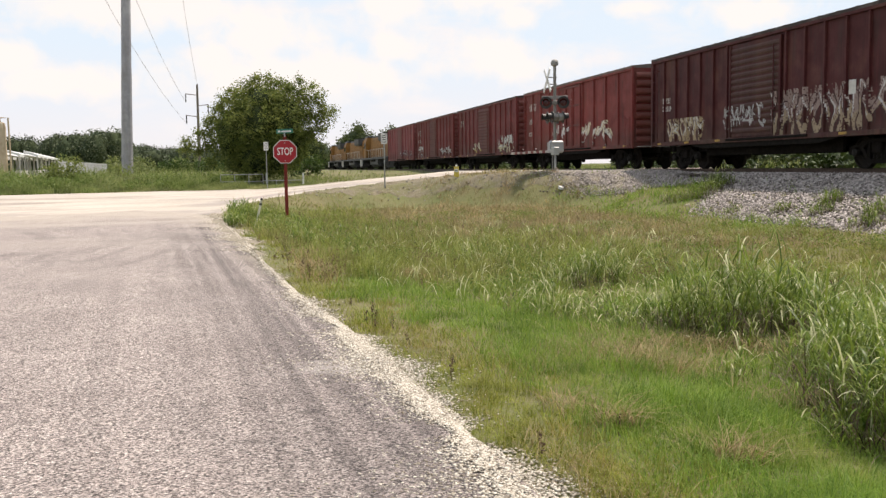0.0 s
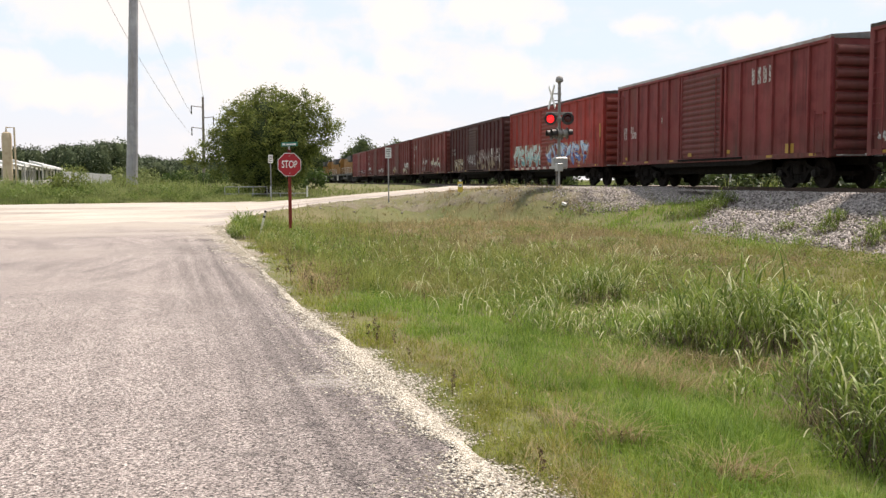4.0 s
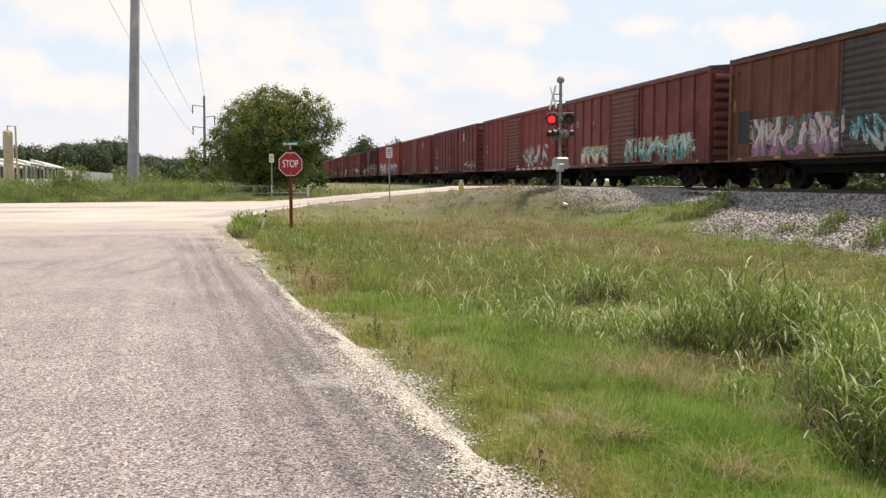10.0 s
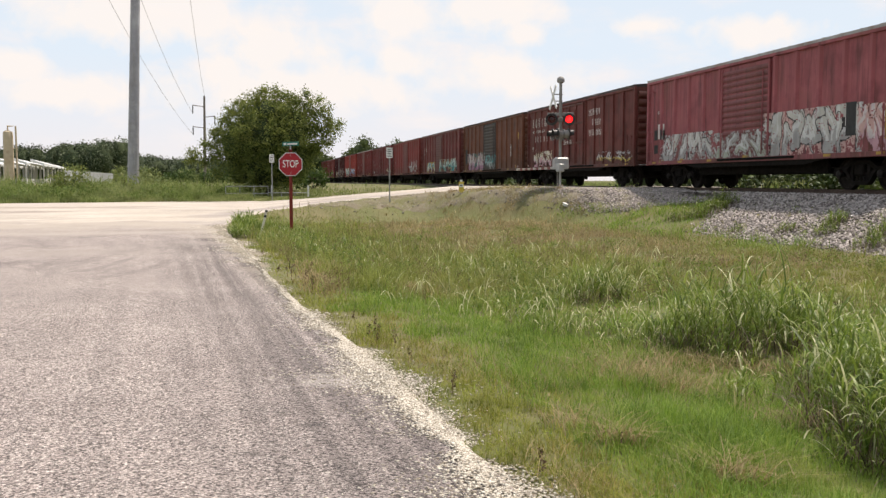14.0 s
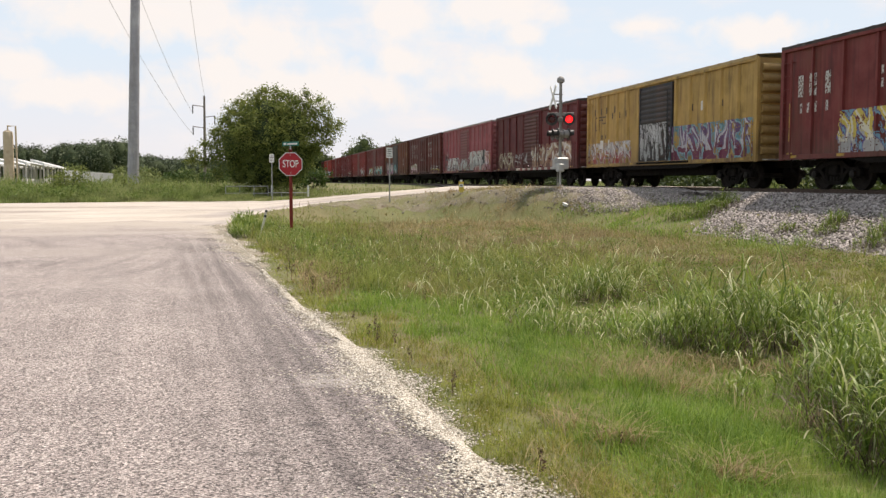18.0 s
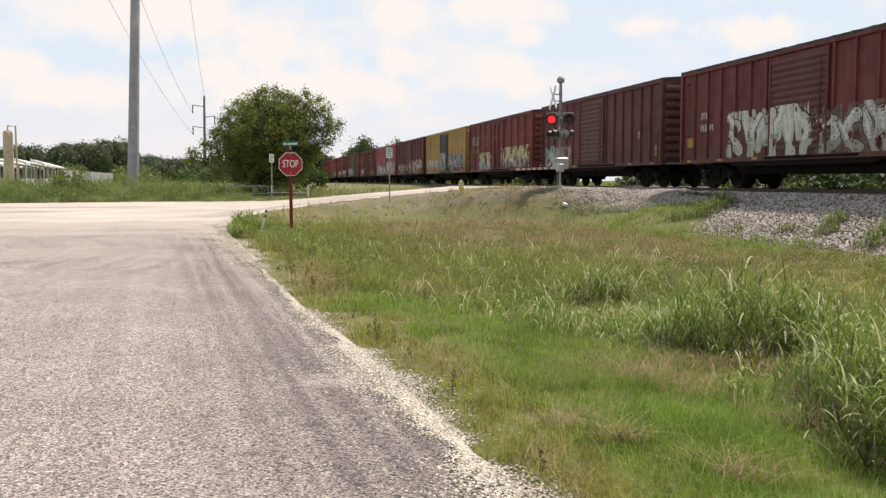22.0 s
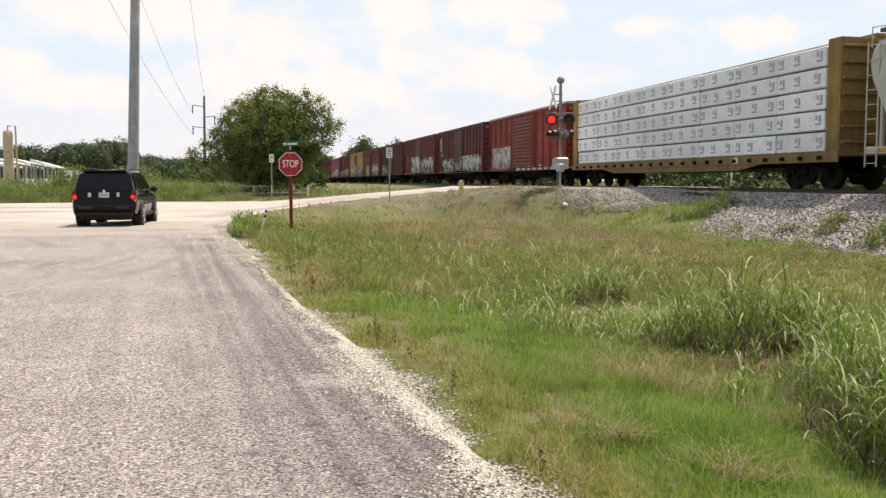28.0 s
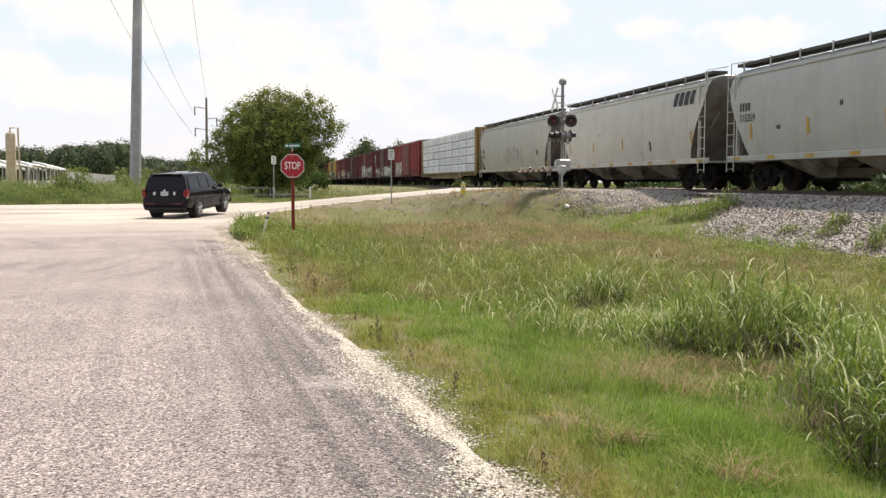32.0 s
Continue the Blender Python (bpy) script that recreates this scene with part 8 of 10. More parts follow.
# for solid crown cores: the shade inside the foliage is put into this colour
shade_leaf = foliage("crown_core_shade", (0.030, 0.045, 0.018), (0.045, 0.060, 0.024), through_=0.0, rough=0.9)
shrub_mat = foliage("shrub_foliage", (0.030, 0.060, 0.012), (0.085, 0.14, 0.030), dry=(0.12, 0.15, 0.04), dry_at=(0.6, 0.9), patch=0.6, through_=0.35)


def tree(name, label, x, y, parts, count, per, radius, size, mat, trunk=0.22, limbs=8, seed=3):
    rng = np.random.default_rng(seed)
    z = on_ground(x, y)
    t = thing(name, label, "tree", pose(x, y, z, 0, 0, -12))
    s = Shape()
    top = max(e[2] for e in parts)
    base = [(0, 0, -0.3), (0.05, 0, 0.5), (0.0, 0.1, top * 0.45), (0.15, 0, top * 0.8)]
    s.tube(base, trunk, 10, r1=trunk * 0.35)
    piece("trunk", s.mesh("trunk", bark, smooth=True), t)
    for i in range(limbs):
        e = parts[i % len(parts)]
        a = rng.uniform(0, 6.28)
        tip = Vector((e[0] + e[3] * 0.75 * math.cos(a), e[1] + e[4] * 0.75 * math.sin(a), e[2] + e[5] * rng.uniform(-0.2, 0.6)))
        p0 = Vector((0.03, 0.05, top * rng.uniform(0.2, 0.6)))
        mid = p0.lerp(tip, 0.5) + Vector((0, 0, 0.35))
        piece("limb", Shape().tube([p0, mid, tip], trunk * 0.42, 7, r1=trunk * 0.08).mesh("limb", bark, smooth=True), t)
    lv, lf = leaves(clumps(parts, per, radius, count, rng), size, rng=rng)
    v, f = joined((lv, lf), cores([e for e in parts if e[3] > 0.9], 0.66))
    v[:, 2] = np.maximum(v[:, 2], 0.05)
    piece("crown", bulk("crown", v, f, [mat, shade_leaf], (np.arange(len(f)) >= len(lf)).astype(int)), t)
    return t


# dense heart of the crown, then open sprays at its sides and along its top
CROWN = [(-0.3, 0, 4.0, 2.6, 2.6, 2.5), (-1.7, 0, 3.2, 1.9, 2.0, 2.1), (1.5, 0, 4.3, 2.0, 2.0, 2.0), (0.2, 0, 5.5, 2.1, 1.9, 1.4), (-0.6, 0, 1.7, 1.8, 1.9, 1.5), (0.9, 0.3, 1.9, 1.7, 1.6, 1.6), (2.0, 0.2, 2.6, 1.2, 1.2, 1.3)]
SPRAYS = [(q, 0.1 * math.sin(9 * q), h, r, 0.5, 0.75 * r) for q, h, r in (
    (-3.4, 4.3, 0.55), (-4.0, 3.5, 0.50), (-4.9, 2.9, 0.45), (-5.3, 2.3, 0.35), (-4.4, 2.3, 0.38), (-3.7, 2.7, 0.50), (-3.4, 1.6, 0.34), (-3.0, 5.2, 0.45), (-2.5, 5.8, 0.40), (-1.8, 6.3, 0.42), (-0.9, 6.7, 0.40), (-0.1, 7.1, 0.36), (0.7, 7.0, 0.40),
    (1.5, 6.8, 0.40), (2.1, 6.5, 0.45), (2.8, 6.9, 0.28), (2.9, 6.1, 0.50), (3.5, 5.5, 0.50), (3.6, 6.5, 0.28), (4.1, 5.9, 0.35), (4.3, 5.1, 0.45), (4.6, 4.4, 0.40), (3.8, 4.4, 0.55), (4.2, 3.7, 0.40), (3.5, 3.4, 0.55), (3.0, 4.6, 0.60), (4.9, 4.9, 0.25), (3.2, 2.6, 0.40), (2.6, 5.4, 0.55))]
tree("tree", "broad dark green tree with low spreading crown beside the road", 1.6, 64.0, CROWN + SPRAYS, 2500, 36, 0.19, 0.145, oak, seed=5)
for k, (x, y, h, w) in enumerate(((22.6, 176.0, 9.2, 5.5), (29.5, 178.0, 8.4, 4.0), (15.6, 205.0, 8.0, 6.0), (11.0, 215.0, 6.6, 6.0))):
    tree("tree", "dark green tree rising behind the train", x, y, [(0, 0, h * 0.58, w * 0.62, w * 0.6, h * 0.36), (-w * 0.35, 0, h * 0.42, w * 0.5, w * 0.5, h * 0.3), (w * 0.35, 0, h * 0.45, w * 0.5, w * 0.5, h * 0.34), (0.3, 0, h * 0.8, w * 0.25, w * 0.25, h * 0.2)], 260, 26, 0.30, 0.40, far_oak, seed=20 + k)


def bush(x, y, h, w, label, seed, size=0.14, n=60, mat=None):
    rng = np.random.default_rng(seed)
    t = thing("bush", label, "bush", pose(x, y, on_ground(x, y)))
    for i in range(5):
        a = i * 1.3 + seed
        piece("stem", Shape().tube([(0, 0, -0.1), (0.25 * w * math.cos(a), 0.25 * w * math.sin(a), h * 0.7)], 0.03, 5, r1=0.01).mesh("stem", bark), t)
    v, f = leaves(clumps([(0, 0, h * 0.5, w * 0.5, w * 0.45, h * 0.48), (-w * 0.3, 0, h * 0.42, w * 0.28, w * 0.3, h * 0.35), (w * 0.3, 0, h * 0.55, w * 0.25, w * 0.3, h * 0.4)], 22, 0.16, n, rng, 0.3), size, rng=rng)
    v[:, 2] = np.maximum(v[:, 2], 0.02)
    piece("foliage", bulk("foliage", v, f, [mat or shrub_mat]), t)


bush(-10.75, 60.5, 2.2, 2.3, "dark leafy bush among roadside weeds", 3, 0.16, 60, oak)
bush(-8.3, 66.0, 1.5, 2.2, "dark leafy bush among roadside weeds", 4, 0.14, 30, oak)
for k, (x, y, h, w) in enumerate(((26.0, 24.8, 1.75, 2.6), (25.2, 17.0, 1.6, 3.4), (27.5, 20.5, 2.0, 3.0), (28.5, 30.5, 1.5, 2.4), (29.5, 35.0, 1.3, 2.6), (30.0, 14.0, 2.2, 4.0))):
    bush(x, y, h, w, "green bush growing beyond the railway track", 30 + k, 0.15, 70)
for k, (x, y, h, w) in enumerate(((-2.6, 88.0, 1.7, 3.0), (-6.3, 96.0, 1.8, 3.2), (3.2, 68.0, 1.8, 2.4), (5.4, 72.0, 1.7, 2.6))):
    bush(x, y, h, w, "green shrub in the rough field beyond the road", 50 + k, 0.2, 60)


def far_woods():
    rng = np.random.default_rng(11)
    cen, hearts = [], []
    # last two rows, behind the train, are added to block brightness seen under it
    for x, y, h, w in [(xx, 300 + 25 * math.sin(0.05 * xx), 11.5 + 0.9 * math.sin(0.11 * xx) + 0.7 * math.sin(0.31 * xx + 1), 11) for xx in np.arange(-150, -40, 4.2)] + \
                      [(xx, 330 + 10 * math.sin(0.2 * xx), 9.0 + 0.8 * math.sin(0.17 * xx) - 0.03 * (xx + 44), 11) for xx in np.arange(-44, 20, 4.2)] + \
                      [(xx, 250 + 0.3 * xx, 6.5 + 1.5 * math.sin(0.4 * xx), 6) for xx in np.arange(-2, 60, 5)] + \
                      [(xx, 420 - 0.9 * xx, 9 + 2 * math.sin(0.13 * xx), 10) for xx in np.arange(170, 420, 8)] + \
                      [(70 + 1.0 * q, 150 - 1.1 * q, 5.5 + 1.2 * math.sin(0.3 * q), 7) for q in np.arange(0, 120, 6)]:
        for k in range(4):
            q = rng.uniform(0.84, 1.02) * h
            hearts.append((x + rng.uniform(-0.6, 0.6) * w, y + rng.uniform(-3, 3), 0.8 + q * 0.5, w * rng.uniform(0.28, 0.5), w * 0.5, q * 0.5))
            cen.append(clumps([hearts[-1]], 9, 0.50, 190 if x < 22 else 70, rng, 0.86))
    lv, lf = leaves(np.concatenate(cen), 0.62, rng=rng)
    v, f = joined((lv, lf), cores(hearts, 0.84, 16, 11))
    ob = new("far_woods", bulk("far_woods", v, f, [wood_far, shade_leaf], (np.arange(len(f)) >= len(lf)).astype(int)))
    tagged(ob, "dark green line of distant woods on the horizon", "woods", kind="stuff")


def meadow_scrub():
    """Low pale green scrub between the yard and the tree."""
    rng = np.random.default_rng(13)
    cen, hearts = [], []
    for xx in np.arange(-30, -2, 2.6):
        hearts.append((xx + rng.uniform(-1, 1), 165 + 8 * math.sin(xx), 1.2, 2.4 * rng.uniform(0.7, 1.2), 2.0, (1.6 + 0.9 * math.sin(0.6 * xx)) * rng.uniform(0.7, 1.2)))
        cen.append(clumps([hearts[-1]], 9, 0.35, 150, rng, 0.7))
    v, f = joined(leaves(np.concatenate(cen), 0.42, rng=rng), cores(hearts, 0.7))
    tagged(new("meadow_scrub", bulk("meadow_scrub", v, f, [foliage("meadow_leaves", (0.10, 0.135, 0.040), (0.24, 0.27, 0.095), through_=0.3)])), "low pale green scrub in the far meadow", "scrub", kind="stuff")


far_woods()
meadow_scrub()


def east_thicket():
    """Low scrub beyond the track, with an opening cut to fit the camera's view."""
    rng = np.random.default_rng(17)
    cen = []
    for y in np.arange(6, 300, 1.6):
        x = 23.6 + 2.5 * rng.random() + 0.03 * y
        if 20.3 < math.degrees(math.atan2(x, y)) < 23.4 or rng.random() < 0.12:
            continue
        h = rng.uniform(1.0, 2.0) + 0.004 * y
        cen.append(clumps([(x, y, 0.6 + h * 0.45, 1.1, 1.4, h * 0.55)], 9, 0.16, 60, rng, 0.2))
    # dark front row added to cover bright ground seen under the train
    for y in np.arange(6, 160, 0.8):
        x = 21.7 + 1.3 * rng.random()
        if not 20.3 < math.degrees(math.atan2(x, y)) < 23.4:
            h = rng.uniform(0.5, 1.1)
            cen.append(clumps([(x, y, 0.6 + h * 0.4, 0.7, 0.8, h * 0.5)], 8, 0.13, 40, rng, 0.2))
    v, f = leaves(np.concatenate(cen), 0.28, rng=rng)
    # darker than the other shrubs: shade behind the train put into the leaf colour
    tagged(new("trackside_scrub", bulk("trackside_scrub", v, f, [foliage("shaded_scrub_foliage", (0.018, 0.032, 0.008), (0.050, 0.080, 0.020), dry=(0.09, 0.13, 0.03), dry_at=(0.62, 0.9), patch=0.25, through_=0.15)])), "low green scrub along the far side of the track", "scrub", kind="stuff")


east_thicket()

# ---- grass ----


def blades(x, y, z, height, width, lean, rng, seg=2):
    """Tapered bent blades from their roots."""
    n = len(x)
    a = rng.uniform(0, 2 * np.pi, n)
    d = np.c_[np.cos(a), np.sin(a)]
    # broad side turned mostly across the line of sight
    b = a + np.pi / 2 + rng.normal(0, 0.5, n)
    s = np.c_[np.cos(b), np.sin(b)]
    rows = []
    for i in range(seg + 1):
        u = i / seg
        out = lean * height * u ** 1.8
        zz = z + height * (u - 0.35 * np.clip(lean, 0, 1.2) * u ** 2.4)
        cx, cy = x + d[:, 0] * out, y + d[:, 1] * out
        if i < seg:
            w = width * (1 - 0.75 * u) * 0.5
            rows += [np.c_[cx - s[:, 0] * w, cy - s[:, 1] * w, zz], np.c_[cx + s[:, 0] * w, cy + s[:, 1] * w, zz]]
        else:
            rows.append(np.c_[cx, cy, zz])
    k = 2 * seg + 1
    v = np.stack(rows, 1).reshape(-1, 3)
    tri = []
    for i in range(seg - 1):
        tri += [(2 * i, 2 * i + 1, 2 * i + 2), (2 * i + 1, 2 * i + 3, 2 * i + 2)]
    tri.append((2 * seg - 2, 2 * seg - 1, 2 * seg))
    f = (np.arange(n)[:, None, None] * k + np.array(tri)[None]).reshape(-1, 3)
    return v, f


def polar(n, d0, d1, a0, a1, rng, power=1.0):
    """Roots that thin out with distance: distances and bearings from the camera, spread to fit its view."""
    u = rng.random(n)
    D = d0 * (d1 / d0) ** (u ** power)
    a = radians(a0) + rng.random(n) * radians(a1 - a0)
    return D * np.sin(a), D * np.cos(a), D


def in_field(x, y, margin=0.06):
    e = road_edge(np.minimum(y, 28.3))
    near, far = np.interp(x, NEAR_X, NEAR_Y), np.interp(x, FAR_X, FAR_Y)
    return (x > e + margin) & (y < near - 0.15)


def patchy(x, y, s, seed):
    return 0.5 + 0.25 * (np.sin(s * x + seed) * np.cos(s * 1.3 * y - seed) + np.sin(0.63 * s * (x + y) + 2 * seed) * np.cos(0.5 * s * (x - 1.7 * y)))


green = foliage("verge_grass", (0.095, 0.185, 0.020), (0.265, 0.385, 0.058), dry=(0.31, 0.31, 0.09), dry_at=(0.66, 0.95), patch=1.1, through_=0.45, mottle=2.2)
olive = foliage("olive_grass", (0.150, 0.185, 0.022), (0.36, 0.375, 0.066), dry=(0.33, 0.22, 0.090), dry_at=(0.66, 0.90), patch=1.6, through_=0.40, mottle=4.5)
herb = foliage("rank_grass", (0.115, 0.150, 0.028), (0.330, 0.365, 0.085), dry=(0.31, 0.25, 0.11), dry_at=(0.61, 0.95), patch=0.8, through_=0.42, mottle=3.0)
yellowish = foliage("bank_grass", (0.145, 0.178, 0.027), (0.325, 0.340, 0.080), dry=(0.25, 0.195, 0.090), dry_at=(0.60, 0.86), patch=0.55, through_=0.42, mottle=1.6)
tawny = foliage("seeding_grass", (0.18, 0.162, 0.060), (0.39, 0.335, 0.150), dry=(0.40, 0.285, 0.175), dry_at=(0.5, 0.85), patch=0.3, through_=0.40, mottle=1.4)
lush = foliage("tall_grass", (0.070, 0.122, 0.017), (0.255, 0.330, 0.060), dry=(0.26, 0.26, 0.09), dry_at=(0.72, 0.95), patch=3.0, through_=0.42, rough=0.42, mottle=3.0)
bleached = foliage("bleached_leaves", (0.40, 0.42, 0.20), (0.68, 0.66, 0.42), through_=0.35, rough=0.45)
straw = foliage("dead_grass", (0.20, 0.15, 0.07), (0.42, 0.32, 0.16), through_=0.3)
# dead brown thatch, with the shade at a clump's foot put into its colour
thatch = foliage("thatch_and_shade", (0.045, 0.030, 0.020), (0.18, 0.125, 0.080), through_=0.15)


def grass():
    rng = np.random.default_rng(21)
    cx, cy, D = polar(21000, 2.5, 46.0, -4, 46, rng, 0.85)
    per = 17
    spread = (0.024 + 0.0048 * D)[:, None]
    tall = np.repeat(0.45 + 1.15 * rng.random(len(cx)) ** 1.8, per)
    x = (cx[:, None] + spread * rng.normal(size=(len(cx), per))).ravel()
    y = (cy[:, None] + spread * rng.normal(size=(len(cx), per))).ravel()
    D = np.repeat(D, per)
    kin = np.repeat(rng.random(len(cx)), per)       # one draw for a whole tuft
    d = x - road_edge(np.minimum(y, 28.3))
    # the turf ends raggedly against the chippings, in tongues
    tongue = 1.25 * chip_half(y) - 0.12 + 0.10 * step(12, 17, y) + 0.05 * np.sin(9.1 * y + 2)
    keep = in_field(x, y, -0.14) & (x < 16.4) & (rng.random(len(x)) < np.clip(0.12 + (d - tongue) * 4.5, 0, 1))
    stones = (x > np.interp(y, TOE_Y, TOE_X) + 0.45 * (patchy(x, y, 1.7, 8) - 0.5) + rng.normal(0, 0.22, len(x))) & (y < 28.5)
    apron = (y > np.interp(x, APRON_X, APRON_Y) + rng.normal(0, 0.6, len(x))) & (x > 2.8)
    keep &= ~(stones & (rng.random(len(x)) < 0.975)) & ~(apron & (rng.random(len(x)) < np.where(x > 12.8, 0.93, np.where(x > 8.5, 0.10, 0.40))))
    x, y, D, d, tall, kin = (q[keep] for q in (x, y, D, d, tall, kin))
    p, q = patchy(x, y, 0.8, 1.0), patchy(x, y, 2.3, 5.0)
    # kinds of turf over the verge, the ditch, the rank middle, the tawny back of the field and the foot of the bank
    w_verge = 1 - step(0.35, 1.10, d + 0.9 * (q - 0.5))
    w_tan = np.clip(step(19.5, 24.0, y + 5 * (p - 0.5)) * step(2.8, 5.5, x) * (1 - step(10.6, 12.0, x + 1.5 * (q - 0.5))) + 0.45 * step(13, 17, y) * step(6.0, 8.0, x) * (1 - step(9.5, 12, x)) * p * 1.6 + 0.7 * (x > 8) * (x < 12.8) * (y > 31), 0, 0.92)
    w_bank = step(6.8, 9.0, x) * (1 - 0.8 * step(11.3, 12.4, x) * step(17, 20, y))
    w_herb = step(10.5, 14.0, y + 2.0 * (p - 0.5)) * (1 - step(7.2, 9.2, x))
    kind = np.where(kin < w_verge, 1, np.where(kin < w_tan, 3, np.where(kin < w_bank, 4, np.where(kin < w_herb, 2, 0))))
    base = np.choose(kind, (0.17, 0.085, 0.27, 0.21, 0.145)) * np.where(kind == 0, 0.8 + 0.5 * step(11, 12.5, x), 1)
    lump = np.clip(0.30 + 1.45 * (0.55 * q + 0.45 * patchy(x, y, 5.1, 2.0)), 0.3, 1.7)
    h = base * tall * lump * rng.uniform(0.6, 1.3, len(x)) * np.where((x > 8) & (y > 30), 0.95, 1)
    h *= np.where(x < 8, 0.28 + 0.72 * step(0.6, 6.5, np.interp(x, NEAR_X, NEAR_Y) - y), 1)
    w = np.maximum(0.0045, 0.00064 * D) * rng.uniform(0.7, 1.3, len(x))
    lean = rng.uniform(0.2, 1.45, len(x))
    z = ground_z(x, y) - 0.01
    for k, name, mat, label in ((0, "ditch_grass", green, "fine bright green grass in the ditch"), (1, "verge_grass", olive, "short yellowish verge grass with brown patches"),
                                (2, "rank_grass", herb, "rank tufted green grass of the field"), (3, "seeding_grass", tawny, "tawny seeding grass at the back of the field"), (4, "bank_grass", yellowish, "yellow-green grass below the railway bank")):
        mk = kind == k
        v, f = blades(x[mk], y[mk], z[mk], h[mk], w[mk], lean[mk], rng)
        tagged(new(name, bulk(name, v, f, [mat])), label, "grass", kind="stuff")
    # thin tall stems with tawny seed heads over the field
    x, y, D = polar(13000, 9.0, 40.0, 0, 44, rng, 0.8)
    keep = in_field(x, y, 1.6) & (x < 12.4) & (rng.random(len(x)) < 0.15 + 0.85 * patchy(x, y, 0.45, 2.0) * step(14, 22, y))
    x, y, D = x[keep], y[keep], D[keep]
    v, f = blades(x, y, ground_z(x, y), rng.uniform(0.22, 0.48, len(x)), np.maximum(0.003, 0.00042 * D), rng.uniform(0.1, 0.9, len(x)), rng)
    tagged(new("seed_stems", bulk("seed_stems", v, f, [tawny])), "thin tawny seed stems standing over the field", "grass", kind="stuff")
    # straw along the verge and in dead mats
    x, y, D = polar(16000, 3.0, 20.0, 2, 44, rng)
    d = x - road_edge(y)
    keep = (d > 0.16) & (d < 1.3) & (patchy(x, y, 1.3, 7) > 0.60)
    x, y, D = x[keep], y[keep], D[keep]
    v, f = blades(x, y, ground_z(x, y), rng.uniform(0.06, 0.20, len(x)), np.maximum(0.004, 0.0006 * D), rng.uniform(0.8, 1.9, len(x)), rng)
    mats = ((2.9, 6.6, 0.25, 0.25, 200), (3.15, 6.95, 0.30, 0.22, 420), (3.45, 6.6, 0.22, 0.25, 260), (3.9, 7.7, 0.45, 0.22, 330), (4.5, 7.5, 0.40, 0.22, 330), (2.02, 4.6, 0.06, 0.05, 130), (1.85, 4.95, 0.10, 0.12, 80), (2.4, 4.0, 0.09, 0.07, 170), (3.65, 5.45, 0.18, 0.2, 150), (1.0, 12.6, 0.16, 0.7, 700),
            (1.3, 15.2, 0.25, 0.6, 600), (2.7, 16.5, 0.4, 0.4, 500), (2.4, 12.8, 0.2, 0.3, 300))
    tx, ty = np.concatenate([rng.normal(m[0], m[2], m[4]) for m in mats]), np.concatenate([rng.normal(m[1], m[3], m[4]) for m in mats])
    v2, f2 = blades(tx, ty, ground_z(tx, ty) + 0.02, rng.uniform(0.08, 0.26, len(tx)), np.maximum(0.006, 0.0008 * np.hypot(tx, ty)), rng.uniform(0.7, 2.2, len(tx)), rng)
    v, f = np.concatenate([v, v2]), np.concatenate([f, f2 + len(v)])
    tagged(new("dead_grass", bulk("dead_grass", v, f, [straw])), "bleached dead grass beside the road", "grass", kind="stuff")


def arching(x, y, z, length, width, rng, lean0, bend, seg=7, turn=None):
    """Long grass leaves that rise, arch over and droop at the tip."""
    n = len(x)
    a = rng.uniform(0, 2 * np.pi, n) if turn is None else turn
    d = np.c_[np.cos(a), np.sin(a)]
    s = np.c_[-d[:, 1], d[:, 0]]
    out, up = np.zeros(n), np.zeros(n)
    rows = []
    for i in range(seg + 1):
        u = i / seg
        c = np.c_[x + d[:, 0] * out, y + d[:, 1] * out, z + up]
        if i < seg:
            w = width * 0.5 * (0.55 + 1.1 * u - 1.45 * u * u)
            fold = np.c_[s * w[:, None], 0.25 * w]
            rows += [c - np.c_[s * w[:, None], -0.3 * w], c + fold]
        else:
            rows.append(c)
        th = lean0 + bend * (u + 0.5 / seg) ** 1.6
        out, up = out + length / seg * np.sin(th), up + length / seg * np.cos(th)
    k = 2 * seg + 1
    v = np.stack(rows, 1).reshape(-1, 3)
    tri = []
    for i in range(seg - 1):
        tri += [(2 * i, 2 * i + 1, 2 * i + 2), (2 * i + 1, 2 * i + 3, 2 * i + 2)]
    tri.append((2 * seg - 2, 2 * seg - 1, 2 * seg))
    return v, (np.arange(n)[:, None, None] * k + np.array(tri)[None]).reshape(-1, 3)


